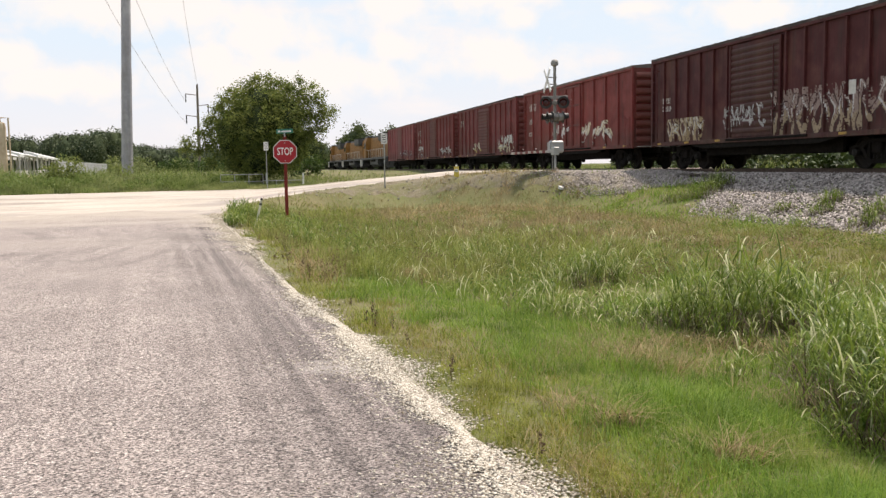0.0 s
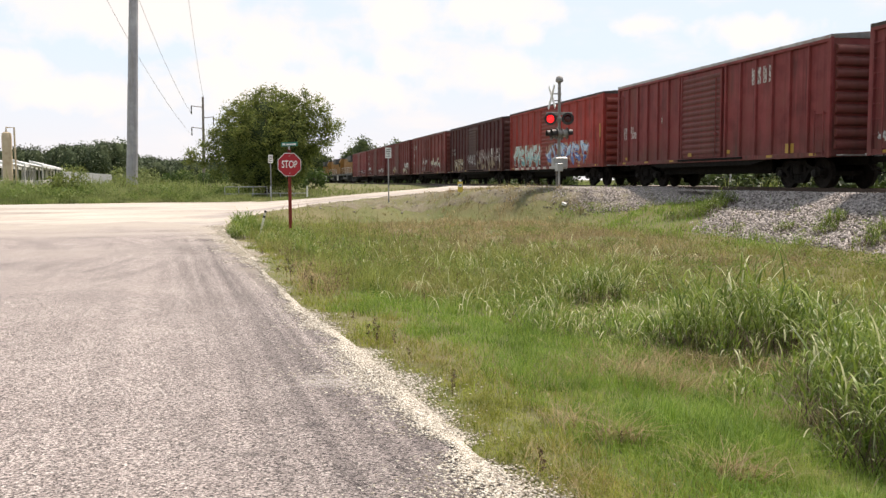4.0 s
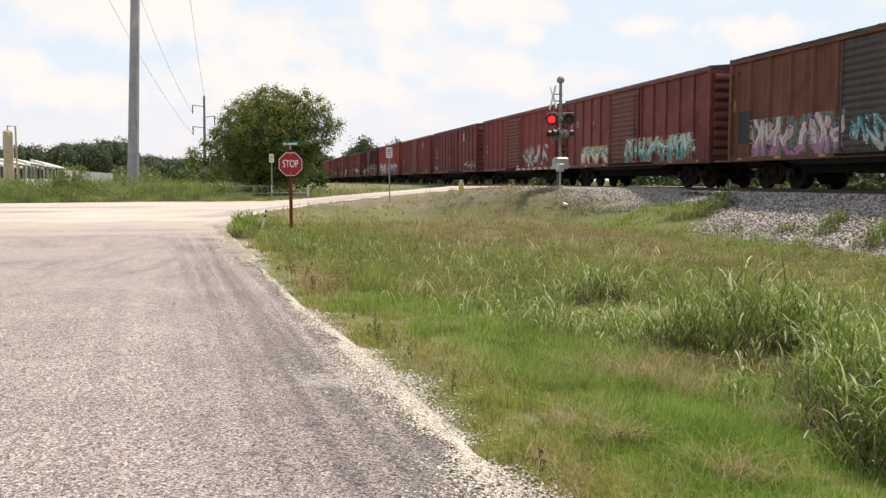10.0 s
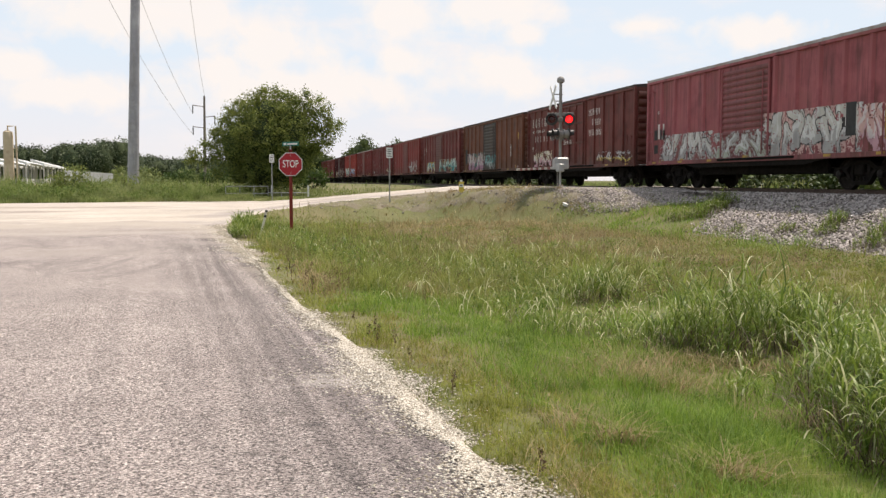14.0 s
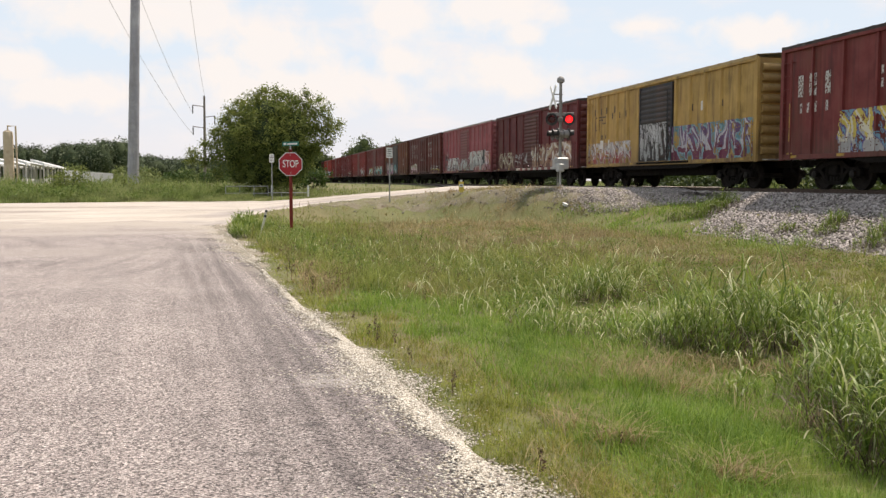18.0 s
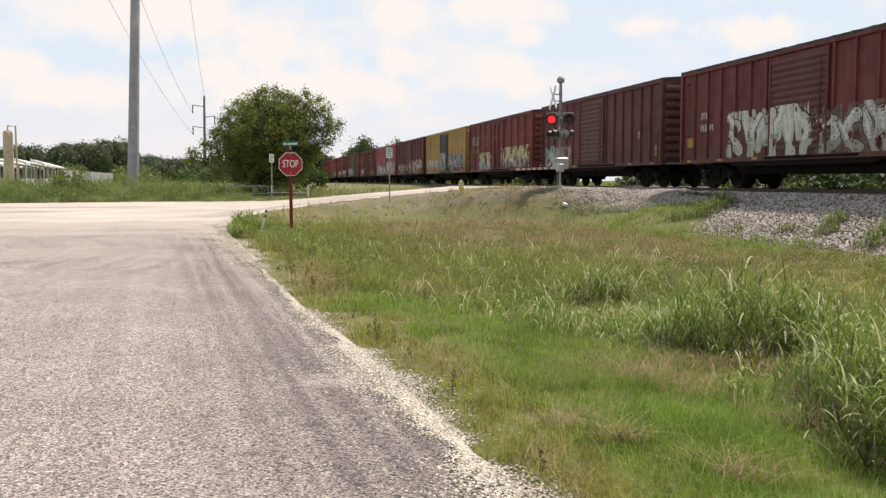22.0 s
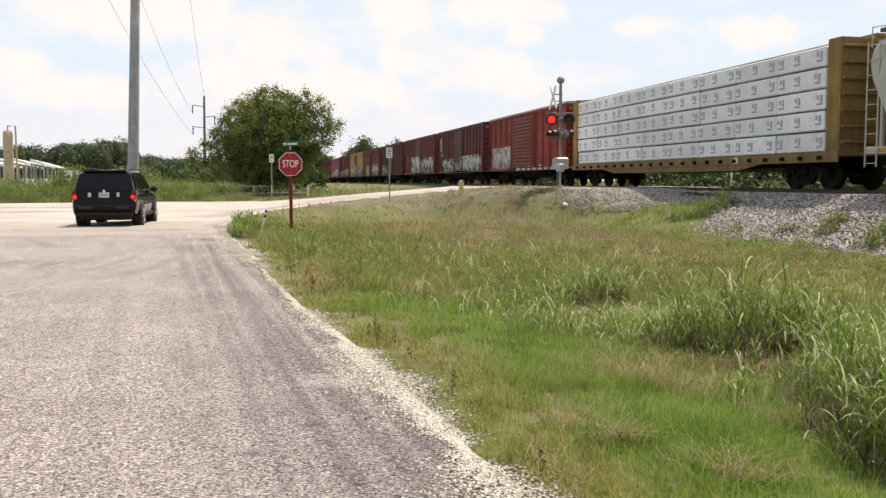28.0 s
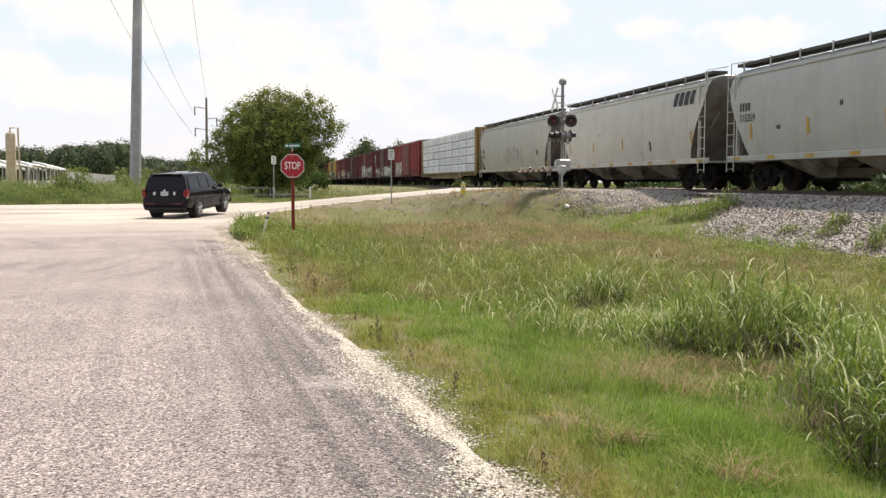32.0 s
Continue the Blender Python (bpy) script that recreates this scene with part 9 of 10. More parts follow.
def cane_clump(cx, cy, rx, ry, n, h0, h1, seed, label, width=0.022, pale=0.10, dead=1.0):
    """Leafy grass canes: thin leaning stems with broad arching leaves up their length, over a brown thatch darkened
    with the shade at their foot.
    """
    rng = np.random.default_rng(seed)
    r, a = np.sqrt(rng.random(n)), rng.uniform(0, 6.283, n)
    sx, sy = cx + rx * r * np.cos(a), cy + ry * r * np.sin(a)
    sz = ground_z(sx, sy) - 0.02
    tall = (h0 + (h1 - h0) * rng.random(n)) * (1.10 - 0.50 * r)
    tall[:n // 22] *= 1.28
    lean, way = rng.uniform(0.0, 0.38, n), rng.uniform(0, 6.283, n)
    parts = [(*arching(sx, sy, sz, tall * 1.05, np.full(n, 0.30 * width), rng, lean, rng.uniform(0.0, 0.5, n), 4, way), 0)]
    per = 5
    u = (np.linspace(0.30, 0.97, per)[None] + rng.uniform(-0.06, 0.06, (n, per))).ravel()
    who = np.repeat(np.arange(n), per)
    out = tall[who] * u * np.sin(lean[who] + 0.2 * u)
    lx, ly, lz = sx[who] + out * np.cos(way[who]), sy[who] + out * np.sin(way[who]), sz[who] + tall[who] * u * np.cos(lean[who])
    m = len(who)
    long_ = tall[who] * rng.uniform(0.45, 0.95, m) * (1.05 - 0.40 * u)
    side = way[who] + np.tile(np.arange(per) % 2, n) * np.pi + rng.normal(0, 0.9, m)
    lift, bend, wide = rng.uniform(0.15, 0.75, m), rng.uniform(0.7, 2.3, m), width * rng.uniform(0.55, 1.3, m)
    old = rng.random(m) < pale * (0.4 + 1.2 * u)
    for mk, slot in ((~old, 0), (old, 1)):
        parts.append((*arching(lx[mk], ly[mk], lz[mk], long_[mk], wide[mk], rng, lift[mk], bend[mk], 6, side[mk]), slot))
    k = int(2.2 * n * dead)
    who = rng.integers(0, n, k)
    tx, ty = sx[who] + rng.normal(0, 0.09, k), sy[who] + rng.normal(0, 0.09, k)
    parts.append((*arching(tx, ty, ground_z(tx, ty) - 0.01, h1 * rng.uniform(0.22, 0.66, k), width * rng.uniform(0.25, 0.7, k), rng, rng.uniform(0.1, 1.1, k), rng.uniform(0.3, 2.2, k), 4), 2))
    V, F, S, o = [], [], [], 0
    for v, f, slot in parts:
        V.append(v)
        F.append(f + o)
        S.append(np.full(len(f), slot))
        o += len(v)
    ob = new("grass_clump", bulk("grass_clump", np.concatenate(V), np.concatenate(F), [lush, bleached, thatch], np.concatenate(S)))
    tagged(ob, label, "grass clump", "tall grass in the ditch", kind="stuff")


grass()
# centre, half widths, canes, least and greatest height, seed
DITCH = "tall arching green grass clump in the ditch"
for k, (cx, cy, rx, ry, n, h0, h1) in enumerate((
        (5.0, 8.4, 0.70, 0.60, 190, 0.62, 1.00), (5.75, 8.7, 0.6, 0.6, 90, 0.34, 0.60), (4.4, 8.6, 0.45, 0.45, 70, 0.36, 0.66), (4.2, 9.5, 0.6, 0.45, 45, 0.25, 0.48), (6.5, 8.1, 0.7, 0.6, 80, 0.34, 0.58),
        (5.4, 6.9, 0.6, 0.5, 110, 0.42, 0.72), (4.75, 6.35, 0.4, 0.4, 70, 0.45, 0.75), (4.15, 5.2, 0.45, 0.55, 120, 0.60, 0.98), (3.75, 4.35, 0.35, 0.45, 90, 0.45, 0.80), (5.0, 5.2, 0.5, 0.6, 110, 0.5, 0.85))):
    cane_clump(cx, cy, rx * 1.08, ry * 1.08, int(0.85 * n), h0, h1, 1 + k, DITCH, 0.0175, 0.10, 2.2)
for k, (cx, cy, rx, ry, n, h0, h1) in enumerate(((5.05, 12.4, 0.45, 0.5, 95, 0.38, 0.66), (4.4, 12.3, 0.4, 0.4, 40, 0.22, 0.45), (3.6, 10.6, 0.9, 0.9, 45, 0.18, 0.42), (6.2, 12.6, 0.8, 0.8, 26, 0.2, 0.38), (4.4, 15.8, 1.0, 0.9, 85, 0.22, 0.46), (7.4, 10.2, 0.8, 0.5, 24, 0.25, 0.45),
        (3.8, 8.4, 0.45, 0.3, 26, 0.2, 0.42), (4.5, 7.7, 0.35, 0.22, 24, 0.2, 0.45), (3.2, 9.4, 0.5, 0.4, 26, 0.18, 0.38), (3.9, 6.3, 0.25, 0.25, 16, 0.2, 0.42), (3.3, 4.5, 0.15, 0.25, 14, 0.2, 0.4))):
    cane_clump(cx, cy, rx, ry, n, h0, h1, 20 + k, "loose green grass clump in the field", 0.016, 0.16, 1.0)
for k, (cx, cy, rx, ry, n, h0, h1) in enumerate(((0.05, 26.6, 0.42, 1.3, 260, 0.34, 0.62), (-0.12, 24.0, 0.26, 1.3, 170, 0.22, 0.44), (0.75, 27.8, 0.6, 0.9, 110, 0.2, 0.42), (0.62, 22.0, 0.36, 1.3, 130, 0.16, 0.32), (1.25, 18.8, 0.4, 1.2, 90, 0.2, 0.42), (1.5, 26.0, 0.6, 0.9, 100, 0.2, 0.40), (1.45, 22.5, 0.6, 1.4, 110, 0.22, 0.46), (2.6, 22.5, 0.9, 1.5, 110, 0.2, 0.42), (2.2, 18.5, 0.7, 1.2, 100, 0.2, 0.42), (1.9, 14.6, 0.5, 0.9, 60, 0.18, 0.36), (4.3, 24.5, 1.0, 1.2, 70, 0.2, 0.4))):
    cane_clump(cx, cy, rx, ry, n, h0, h1, 40 + k, "bright green grass clump beside the road", 0.021, 0.06, 0.4)
for k, (cx, cy, rx, ry, n, h0, h1) in enumerate(((15.1, 26.6, 0.45, 0.7, 95, 0.3, 0.55), (14.5, 26.3, 0.5, 0.7, 95, 0.25, 0.5), (14.0, 27.2, 0.5, 0.8, 70, 0.2, 0.4), (14.3, 19.8, 0.35, 0.3, 60, 0.22, 0.42), (13.75, 19.4, 0.3, 0.35, 45, 0.2, 0.36), (13.6, 20.8, 0.28, 0.25, 40, 0.15, 0.32), (13.9, 17.4, 0.45, 0.4, 80, 0.25, 0.5), (13.2, 17.0, 0.35, 0.4, 50, 0.2, 0.4), (13.3, 22.6, 0.25, 0.4, 35, 0.12, 0.26))):
    cane_clump(cx, cy, rx, ry, n, h0, h1, 60 + k, "brushy dark grass growing up the ballast", 0.016, 0.04, 3.0)


def stray_leaves():
    """Single pale arching leaves and stems standing out of the shorter grass."""
    rng = np.random.default_rng(57)
    x, y, D = polar(1500, 6.5, 24.0, 6, 40, rng)
    keep = in_field(x, y, 1.2) & (x < 9) & (patchy(x, y, 0.8, 3.0) > 0.42) & (y > 9.5)
    x, y, D = x[keep], y[keep], D[keep]
    n = len(x)
    v, f = arching(x, y, ground_z(x, y), rng.uniform(0.25, 0.62, n), 0.006 + 0.0007 * D, rng, rng.uniform(0.1, 0.8, n), rng.uniform(0.8, 2.6, n), 5)
    tagged(new("stray_grass", bulk("stray_grass", v, f, [bleached])), "pale arching grass leaves standing over the verge", "grass", kind="stuff")


stray_leaves()


def docks():
    """Dark brown seed spikes of dock: a stalk with a knobbly head, singly and in rows along the chippings."""
    rng = np.random.default_rng(83)
    spots = [(1.14, 8.1), (1.05, 8.9), (1.33, 5.75), (1.36, 5.9), (5.8, 23.5), (7.4, 10.1), (7.5, 10.3), (1.36, 4.05), (1.42, 4.2), (1.95, 4.45), (1.7, 27.0), (3.4, 13.6), (3.3, 13.9), (2.2, 11.0), (4.9, 18.5), (2.3, 20.0), (3.9, 20.6)]
    for y in np.r_[rng.uniform(11.5, 17.0, 9), rng.uniform(5.0, 10.0, 6)]:
        spots.append((float(road_edge(y)) + rng.uniform(0.08, 0.5), y))
    x, y, z, s = [], [], [], []
    for px, py in spots:
        g, tall = float(ground_z(px, py)), rng.uniform(0.05, 0.11) + 0.011 * py
        lx, ly = rng.normal(0, 0.12, 2)
        n = 44
        u = 0.45 + 0.55 * rng.random(n)
        x.append(px + lx * tall * u + rng.normal(0, 0.005 + 0.0005 * py, n))
        y.append(py + ly * tall * u + rng.normal(0, 0.008, n))
        z.append(g + tall * u)
        s.append(np.full(n, 0.007 + 0.0005 * py))
    x, y, z, s = (np.concatenate(q) for q in (x, y, z, s))
    v, f = leaves(np.c_[x, y, z], 1.0, rng=rng)
    mid = np.repeat(np.c_[x, y, z], 4, 0)
    v = mid + (v - mid) * np.repeat(s, 4)[:, None] * 1.6
    st = np.array(spots)
    v2, f2 = blades(st[:, 0], st[:, 1], ground_z(st[:, 0], st[:, 1]), 0.05 + 0.009 * st[:, 1], 0.004 + 0.0006 * st[:, 1], np.full(len(st), 0.05), rng)
    f = np.concatenate([f[:, [0, 1, 2]], f[:, [0, 2, 3]], f2 + len(v)])
    dk = foliage("dock_seed", (0.050, 0.030, 0.018), (0.17, 0.105, 0.060), through_=0.1)
    tagged(new("dock_spikes", bulk("dock_spikes", np.concatenate([v, v2]), f, [dk])), "dark brown seed spikes of dock along the verge", "weeds", kind="stuff")


docks()


def weeds():
    """Rank weeds along the far side of the gravel road and on the bank."""
    rng = np.random.default_rng(31)
    n = 85000
    x = rng.uniform(-36, 15.5, n)
    far = np.interp(x, FAR_X, FAR_Y)
    y = far + 0.3 + rng.exponential(6.0, n)
    keep = (y < 100) & ~((x > 4) & (y < far + 2))
    x, y = x[keep], y[keep]
    t = np.clip((y - np.interp(x, FAR_X, FAR_Y)) / 4, 0, 1)
    lump = np.clip((0.6 * patchy(x, y, 0.45, 3) + 0.4 * patchy(x, y, 1.5, 1) - 0.28) * 2.1, 0.08, 1.15)
    h = (0.20 + 1.35 * t * lump) * rng.uniform(0.5, 1.2, len(x)) * np.where(x > 0.5, 0.30, np.where(x > -8, 0.7, 1)) * np.where((x > -1.9) & (y < 63), 0.45, 1)
    v, f = blades(x, y, ground_z(x, y) - 0.02, h, 0.05 * rng.uniform(0.7, 1.3, len(x)), rng.uniform(0.1, 0.6, len(x)), rng)
    wm = foliage("rank_weeds", (0.118, 0.172, 0.040), (0.32, 0.375, 0.120), dry=(0.34, 0.34, 0.16), dry_at=(0.52, 0.92), patch=0.22, through_=0.45, mottle=0.8)
    tagged(new("roadside_weeds", bulk("roadside_weeds", v, f, [wm])), "rank green weeds beyond the gravel road", "weeds", kind="stuff")
    # leafy plants standing out of the weeds
    x = rng.uniform(-34, 1, 420)
    y = np.interp(x, FAR_X, FAR_Y) + rng.uniform(1.5, 14, 420)
    x, y = x[(x < -2.2) | (y > 63)], y[(x < -2.2) | (y > 63)]
    cen = []
    for px, py in zip(x, y):
        h, w = rng.uniform(0.4, 1.1) * (1 if px < -8 else 0.7), rng.uniform(0.2, 0.6)
        cen.append(np.array((px, py, float(ground_z(px, py)))) + rng.normal(size=(int(110 * h), 3)) * (w, w, h * 0.26) + (0, 0, h * 0.55))
    v, f = leaves(np.concatenate(cen), 0.13, rng=rng)
    v[:, 2] = np.maximum(v[:, 2], ground_z(v[:, 0], v[:, 1]))
    tagged(new("leafy_weeds", bulk("leafy_weeds", v, f, [foliage("bank_leaves", (0.075, 0.125, 0.024), (0.22, 0.29, 0.070), dry=(0.27, 0.27, 0.10), dry_at=(0.64, 0.95), patch=0.3, through_=0.4)])),
           "leafy green weeds beyond the gravel road", "weeds", kind="stuff")
    x, y = rng.uniform(20.9, 60, 30000), rng.uniform(4, 95, 30000)
    keep = ~((y > 37) & (y < 48.5))
    x, y = x[keep], y[keep]
    v, f = blades(x, y, ground_z(x, y) - 0.02, rng.uniform(0.2, 0.6, len(x)), 0.045 * rng.uniform(0.7, 1.3, len(x)), rng.uniform(0.1, 0.6, len(x)), rng)
    tagged(new("field_weeds", bulk("field_weeds", v, f, [wm])), "green weeds in the field beyond the track", "weeds", kind="stuff")


weeds()


def low_weeds():
    """Leafy weeds standing among the grass, green ones and brown seeding ones."""
    rng = np.random.default_rng(77)
    for count, lo, hi, size, cut, name, mat, label in (
            (800, 0.10, 0.34, 0.040, 0.46, "leafy_weeds", foliage("leafy_weeds", (0.080, 0.140, 0.024), (0.25, 0.32, 0.072), dry=(0.26, 0.24, 0.09), dry_at=(0.62, 0.9), patch=0.7, through_=0.4), "small leafy weeds scattered through the grass"),
            (520, 0.12, 0.34, 0.030, 0.50, "seeding_weeds", foliage("seeding_weeds", (0.085, 0.058, 0.030), (0.25, 0.185, 0.095), through_=0.25), "brown seeding weeds scattered through the grass")):
        x, y, D = polar(count, 9.0, 32.0, 0, 40, rng, 0.7)
        keep = (rng.random(count) < step(9, 15, y)) & in_field(x, y, 0.5) & (x < 12.2) & (patchy(x, y, 0.9, 6 if size > 0.035 else 2) > cut)
        cen = []
        for px, py, d in zip(x[keep], y[keep], D[keep]):
            h, w = rng.uniform(lo, hi), rng.uniform(0.06, 0.20)
            cen.append(np.array((px, py, float(ground_z(px, py)))) + rng.normal(size=(int(50 + 140 * h), 3)) * (w, w, h * 0.33) + (0, 0, h * 0.55))
        v, f = leaves(np.concatenate(cen), size, rng=rng)
        tagged(new(name, bulk(name, v, f, [mat])), label, "weeds", kind="stuff")


low_weeds()


# ---- loose stone ----
def stones(x, y, z, size, rng, flat=1.0):
    n = len(x)
    o = np.array([(1, 0, 0), (-1, 0, 0), (0, 1, 0), (0, -1, 0), (0, 0, 0.7), (0, 0, -0.7)], float)
    v = o[None] * rng.uniform(0.55, 1.25, (n, 6, 1)) + rng.normal(0, 0.12, (n, 6, 3))
    a = rng.uniform(0, 6.283, n)
    c, s = np.cos(a)[:, None], np.sin(a)[:, None]
    v = np.stack([v[:, :, 0] * c - v[:, :, 1] * s, v[:, :, 0] * s + v[:, :, 1] * c, flat * v[:, :, 2]], 2) * size[:, None, None]
    v += np.stack([x, y, z], 1)[:, None]
    t = np.array([(0, 2, 4), (2, 1, 4), (1, 3, 4), (3, 0, 4), (2, 0, 5), (1, 2, 5), (3, 1, 5), (0, 3, 5)])
    return v.reshape(-1, 3), (np.arange(n)[:, None, None] * 6 + t[None]).reshape(-1, 3)


def stone_mat(name, a, b):
    return foliage(name, a, b, through_=0.0, rough=0.9)


def loose_stone():
    rng = np.random.default_rng(41)
    y = 2.4 * 12.0 ** rng.random(95000)
    d = 0.05 + chip_half(y) * np.where(rng.random(len(y)) < 0.78, rng.normal(0, 0.62, len(y)), rng.normal(-0.35, 1.35, len(y)))
    x = road_edge(np.minimum(y, 28.3)) - 0.12 + 0.10 * step(13.5, 17.5, y) + d
    keep = rng.random(len(y)) < np.clip(7.5 / y, 0, 1) ** 1.5 * (1 + 2.0 * step(13.5, 17, y)) * np.clip(0.30 + 0.07 * y, 0, 1) * np.where(y > 8, np.clip(2.4 * patchy(x, y, 1.9, 2.0) - 0.65, 0.06, 1), 1)
    x, y, d = x[keep], y[keep], d[keep]
    D = np.hypot(x, y)
    z = np.where(d < 0.07, crown_z(x), ground_z(x, y) + 0.008)
    v, f = stones(x, y, z + 0.001, rng.uniform(0.0035, 0.0118, len(x)) * (1 + 0.05 * D), rng, 0.55)
    tagged(new("verge_gravel", bulk("verge_gravel", v, f, [stone_mat("white_chippings", (0.22, 0.18, 0.13), (0.76, 0.70, 0.60))])), "pale limestone chippings along the road edge", "gravel", kind="stuff")
    n = 95000
    y = 8 + 62 * rng.random(n) ** 1.4
    x = TRACK_X - rng.uniform(0.9, 5.6, n)
    keep = ~((y > 39.2) & (y < 48.6)) & (rng.random(n) < np.where(y < 28, 1, 0.75)) & (x > np.interp(y, TOE_Y, TOE_X) + rng.normal(0, 0.25, n))
    x, y = x[keep], y[keep]
    z = np.maximum(ballast_z(x, y), ground_z(x, y)) + 0.01
    v, f = stones(x, y, z, rng.uniform(0.020, 0.065, len(x)), rng)
    tagged(new("ballast_stones", bulk("ballast_stones", v, f, [stone_mat("ballast_rock", (0.085, 0.070, 0.063), (0.52, 0.465, 0.43))])), "loose grey ballast stones on the railway bank", "ballast", kind="stuff")
    x, y = rng.uniform(3.0, 16.9, 30000), rng.uniform(28, 42, 30000)
    keep = (y > np.interp(x, APRON_X, APRON_Y) + rng.normal(0, 0.4, 30000)) & (y < np.interp(x, NEAR_X, NEAR_Y) + 0.3) & (rng.random(30000) < 0.08 + 0.75 * patchy(x, y, 1.1, 5) * step(9.5, 12.5, x))
    x, y = x[keep], y[keep]
    v, f = stones(x, y, ground_z(x, y) + 0.01, rng.uniform(0.02, 0.075, len(x)), rng)
    tagged(new("shoulder_stones", bulk("shoulder_stones", v, f, [stone_mat("apron_rock", (0.11, 0.095, 0.083), (0.34, 0.305, 0.27))])), "scattered grey stones round the crossing signal", "gravel", kind="stuff")
    x, y = rng.uniform(11.8, 16.9, 26000), rng.uniform(28, 38.5, 26000)
    keep = (y > np.interp(x, APRON_X, APRON_Y) + rng.normal(0, 0.3, 26000)) & (y < np.interp(x, NEAR_X, NEAR_Y)) & (rng.random(26000) < step(11.8, 13.5, x + rng.normal(0, 0.4, 26000)))
    x, y = x[keep], y[keep]
    v, f = stones(x, y, ground_z(x, y) + 0.02, rng.uniform(0.02, 0.055, len(x)), rng)
    tagged(new("spilled_ballast", bulk("spilled_ballast", v, f, [stone_mat("ballast_rock", (0.085, 0.070, 0.063), (0.52, 0.465, 0.43))])), "grey ballast stones spilled down the bank by the crossing", "ballast", kind="stuff")
    x, y = rng.uniform(-12, 15, 5000), rng.uniform(27, 52, 5000)
    near, far = np.interp(x, NEAR_X, NEAR_Y), np.interp(x, FAR_X, FAR_Y)
    keep = (np.abs(y - near) < 0.6) | (np.abs(y - far) < 0.5)
    x, y = x[keep], y[keep]
    v, f = stones(x, y, ground_z(x, y) + 0.045, rng.uniform(0.012, 0.04, len(x)), rng)
    tagged(new("road_stones", bulk("road_stones", v, f, [stone_mat("white_chippings", (0.22, 0.18, 0.13), (0.76, 0.70, 0.60))])), "loose limestone stones along the gravel road", "gravel", kind="stuff")


loose_stone()

# ---- what moves ----
def train_run(t):
    """Metres the train has gone past its place at 16 s."""
    return 10.0697 * (t - 16) + 0.018747 * (t - 16) ** 2


# the vehicle's rear axle: seconds, x, y, degrees to the right of +y, height, degrees of nose lift
SUV_PATH = ((0.0, -3.0, -48.0, 0, 0.02, 0), (18.5, -3.0, -48.0, 0, 0.02, 0), (20.0, -3.0, -42.0, 0, 0.02, 0), (22.0, -3.0, -22.0, 0, 0.02, 0), (24.0, -2.77, -2.1, -1.5, 0.02, 0), (25.0, -2.82, 7.10, -2.8, 0.01, 0),
            (25.5, -3.01, 11.50, -3.1, 0.02, 0), (26.5, -3.58, 19.9, -2.6, 0.02, 0), (27.5, -4.02, 26.8, -0.3, 0.01, 0), (28.0, -3.97, 29.0, 2.6, 0.01, 0), (28.5, -3.86, 31.0, 6.2, 0.01, 0),
            (29.0, -3.70, 32.6, 9.7, 0.02, 0.3), (30.0, -3.28, 34.4, 13.2, 0.02, 1.6), (30.5, -3.10, 35.0, 14.8, 0.03, 2.0), (31.5, -2.84, 36.0, 18.2, 0.05, 2.6), (32.0, -2.66, 36.5, 19.8, 0.06, 3.0))
FLASH = 1.207        # seconds from one flash of a lamp to its next


def glide(t, k):
    """A value of the vehicle's path between its rows, along a smooth curve."""
    p = SUV_PATH
    i = max(j for j in range(len(p) - 1) if p[j][0] <= t + 1e-9)
    h = p[i + 1][0] - p[i][0]

    def slope(j):
        a, b = max(j - 1, 0), min(j + 1, len(p) - 1)
        return (p[b][k] - p[a][k]) / (p[b][0] - p[a][0])
    u = (t - p[i][0]) / h
    return ((2 * u**3 - 3 * u**2 + 1) * p[i][k] + (u**3 - 2 * u**2 + u) * h * slope(i) + (-2 * u**3 + 3 * u**2) * p[i + 1][k] + (u**3 - u**2) * h * slope(i + 1))


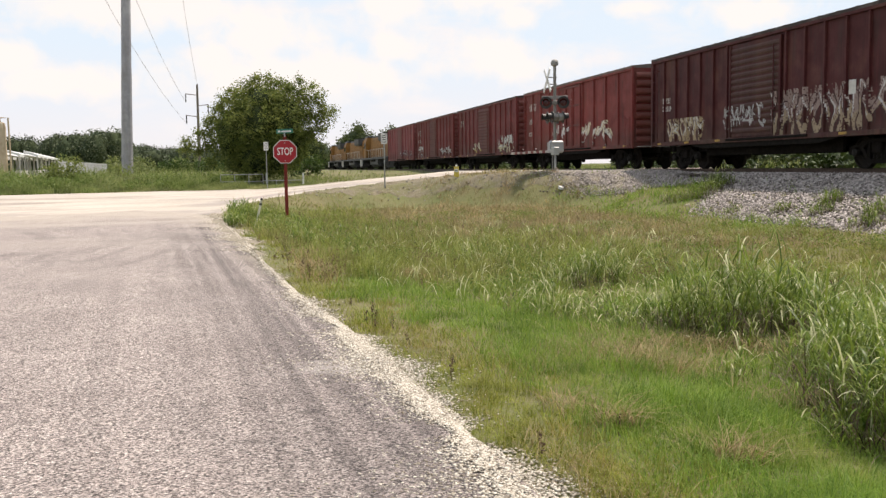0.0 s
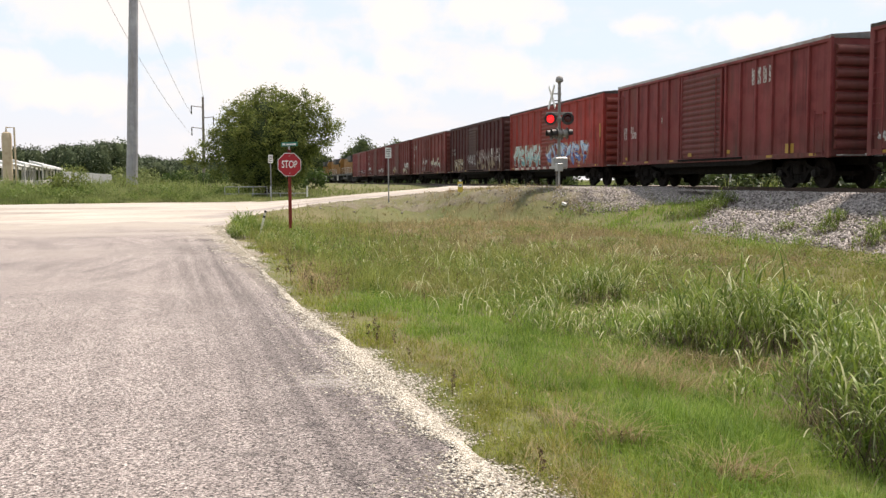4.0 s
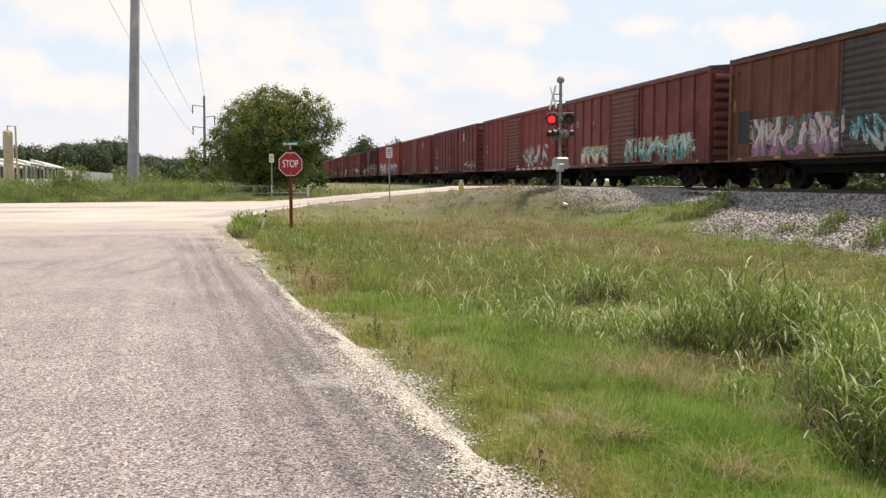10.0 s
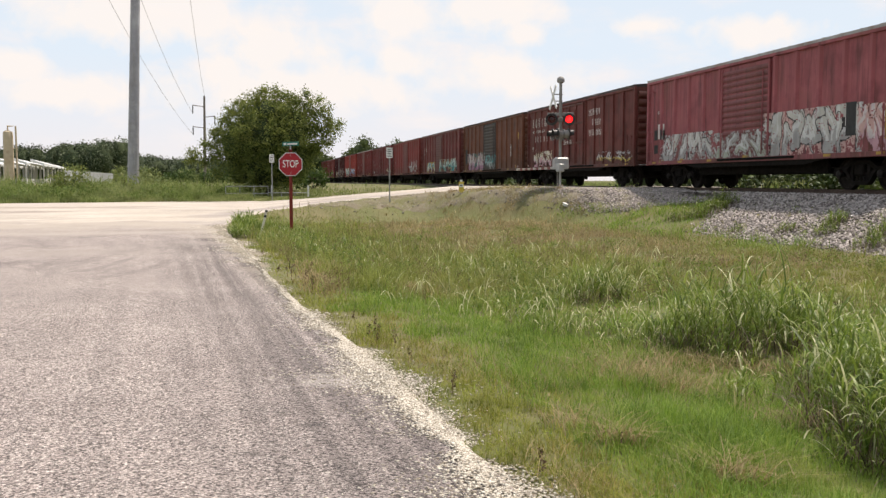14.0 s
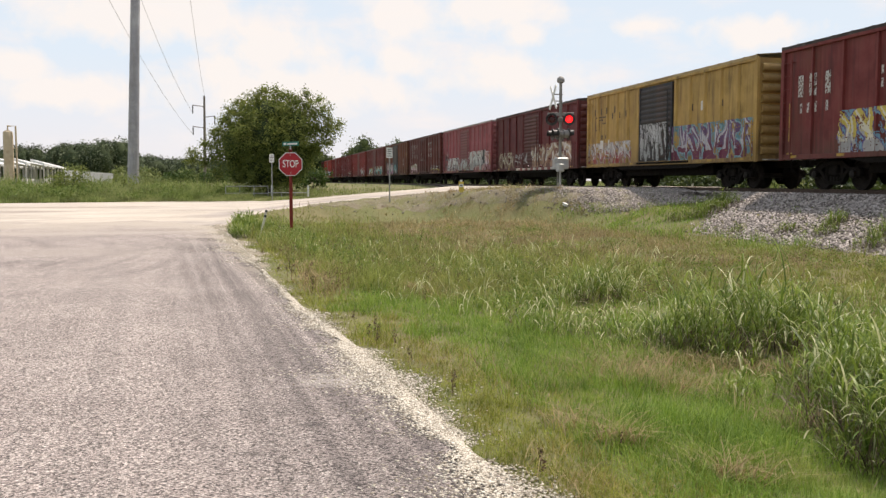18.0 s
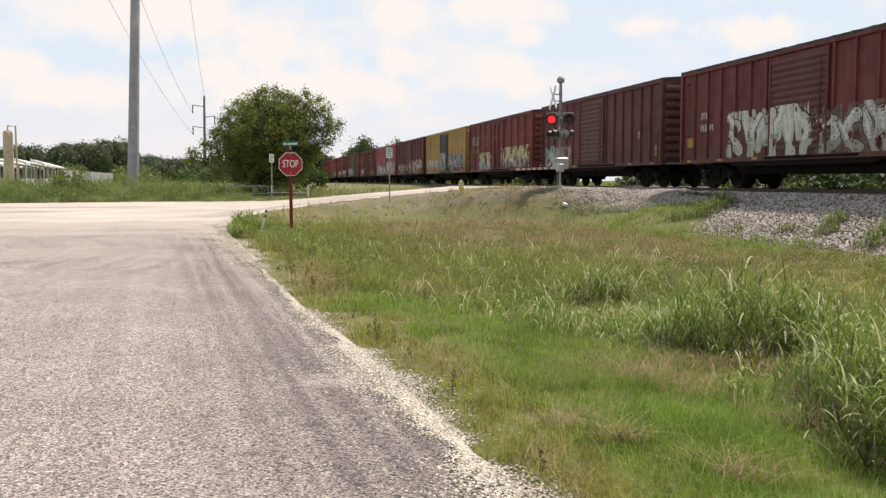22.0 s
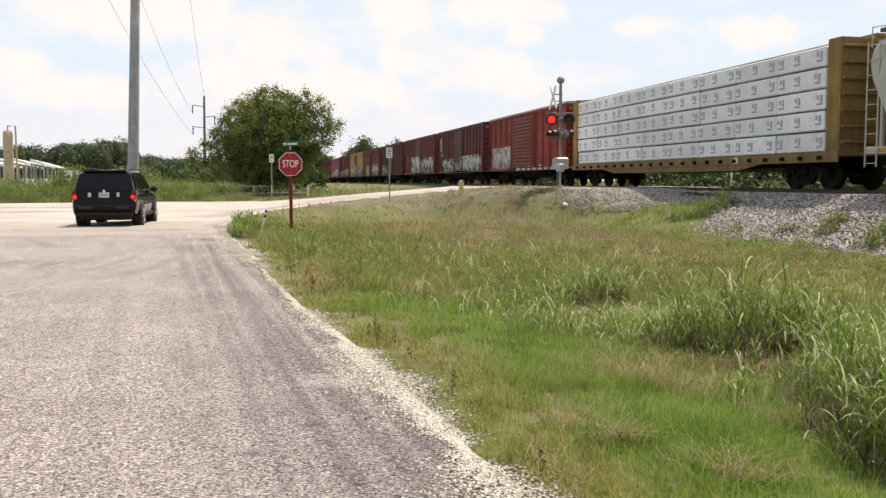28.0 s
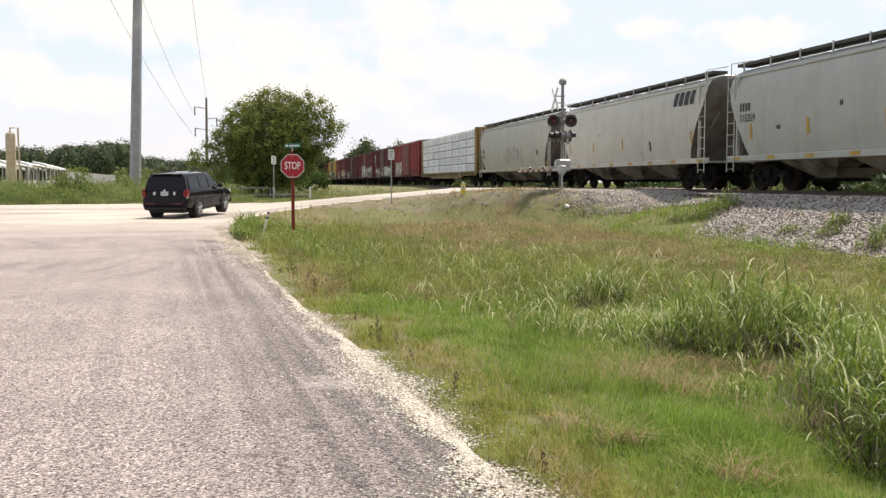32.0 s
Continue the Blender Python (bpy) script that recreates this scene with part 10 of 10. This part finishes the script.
def motions():
    times = [0, 4, 8, 12, 16, 20, 24, 28, 32]
    for car in TRAIN:
        home = car.matrix_basis.copy()
        walk(car, [(t, Matrix.Translation((0, train_run(t), 0)) @ home) for t in times])
    ticks = [i / 15 for i in range(481)]
    for w in WHEELSETS:
        home = w.matrix_basis.copy()
        walk(w, [(t, home @ Matrix.Rotation(-(train_run(t) - train_run(0)) / WHEEL_R, 4, "X")) for t in ticks])
    drive = [0.0, 18.5] + [18.5 + i / 6 for i in range(1, 81)] + [32.0]
    walk(SUV, [(t, Matrix.Translation((glide(t, 1), glide(t, 2), glide(t, 4))) @ pose(0, 0, 0, 0, 0, -glide(t, 3)) @ pose(0, 0, 0, glide(t, 5))) for t in drive])
    spin = [0.0, 18.5] + [18.5 + i / 30 for i in range(1, 406)]
    for w in SUV_WHEELS:
        home = w.matrix_basis.copy()
        walk(w, [(t, home @ Matrix.Rotation(-(glide(min(t, 32), 2) + 48) / 0.362, 4, "X")) for t in spin])
    # the brake is let go just before the end: the lamps turn their dark faces out
    for drum in BRAKES:
        home = drum.matrix_basis.copy()
        walk(drum, [(t, home @ Matrix.Rotation(math.radians(a), 4, "Z")) for t, a in ((0, 0), (30.35, 0), (30.40, 60), (30.45, 120), (30.50, 180), (32, 180))])
    # crossing lamps: each lens drum shows its lit face, then its dark one, in turn
    for drum, which in FLASHERS:
        home = drum.matrix_basis.copy()
        on, off = (0.010, 0.585) if which == "R" else (0.690, 1.140)
        events = []
        for k in range(-7, 23):
            events += [(6.65 + FLASH * k + on, 180, 360), (6.65 + FLASH * k + off, 0, 180)]
        events = [e for e in sorted(events) if 0.02 < e[0] < 31.96]
        first = events[0][1] % 360
        rows = [(0.0, first)]
        for t, a, b in events:
            f0 = int(t * 30)
            rows += [(max((f0 - 1) / 30, 0.001), a), (f0 / 30, a + 60), ((f0 + 1) / 30, a + 120), ((f0 + 2) / 30, b)]
        if rows[-1][0] < 31.99:
            rows.append((32.0, rows[-1][1]))
        walk(drum, [(t, home @ Matrix.Rotation(radians(a), 4, "Z")) for t, a in rows])


motions()
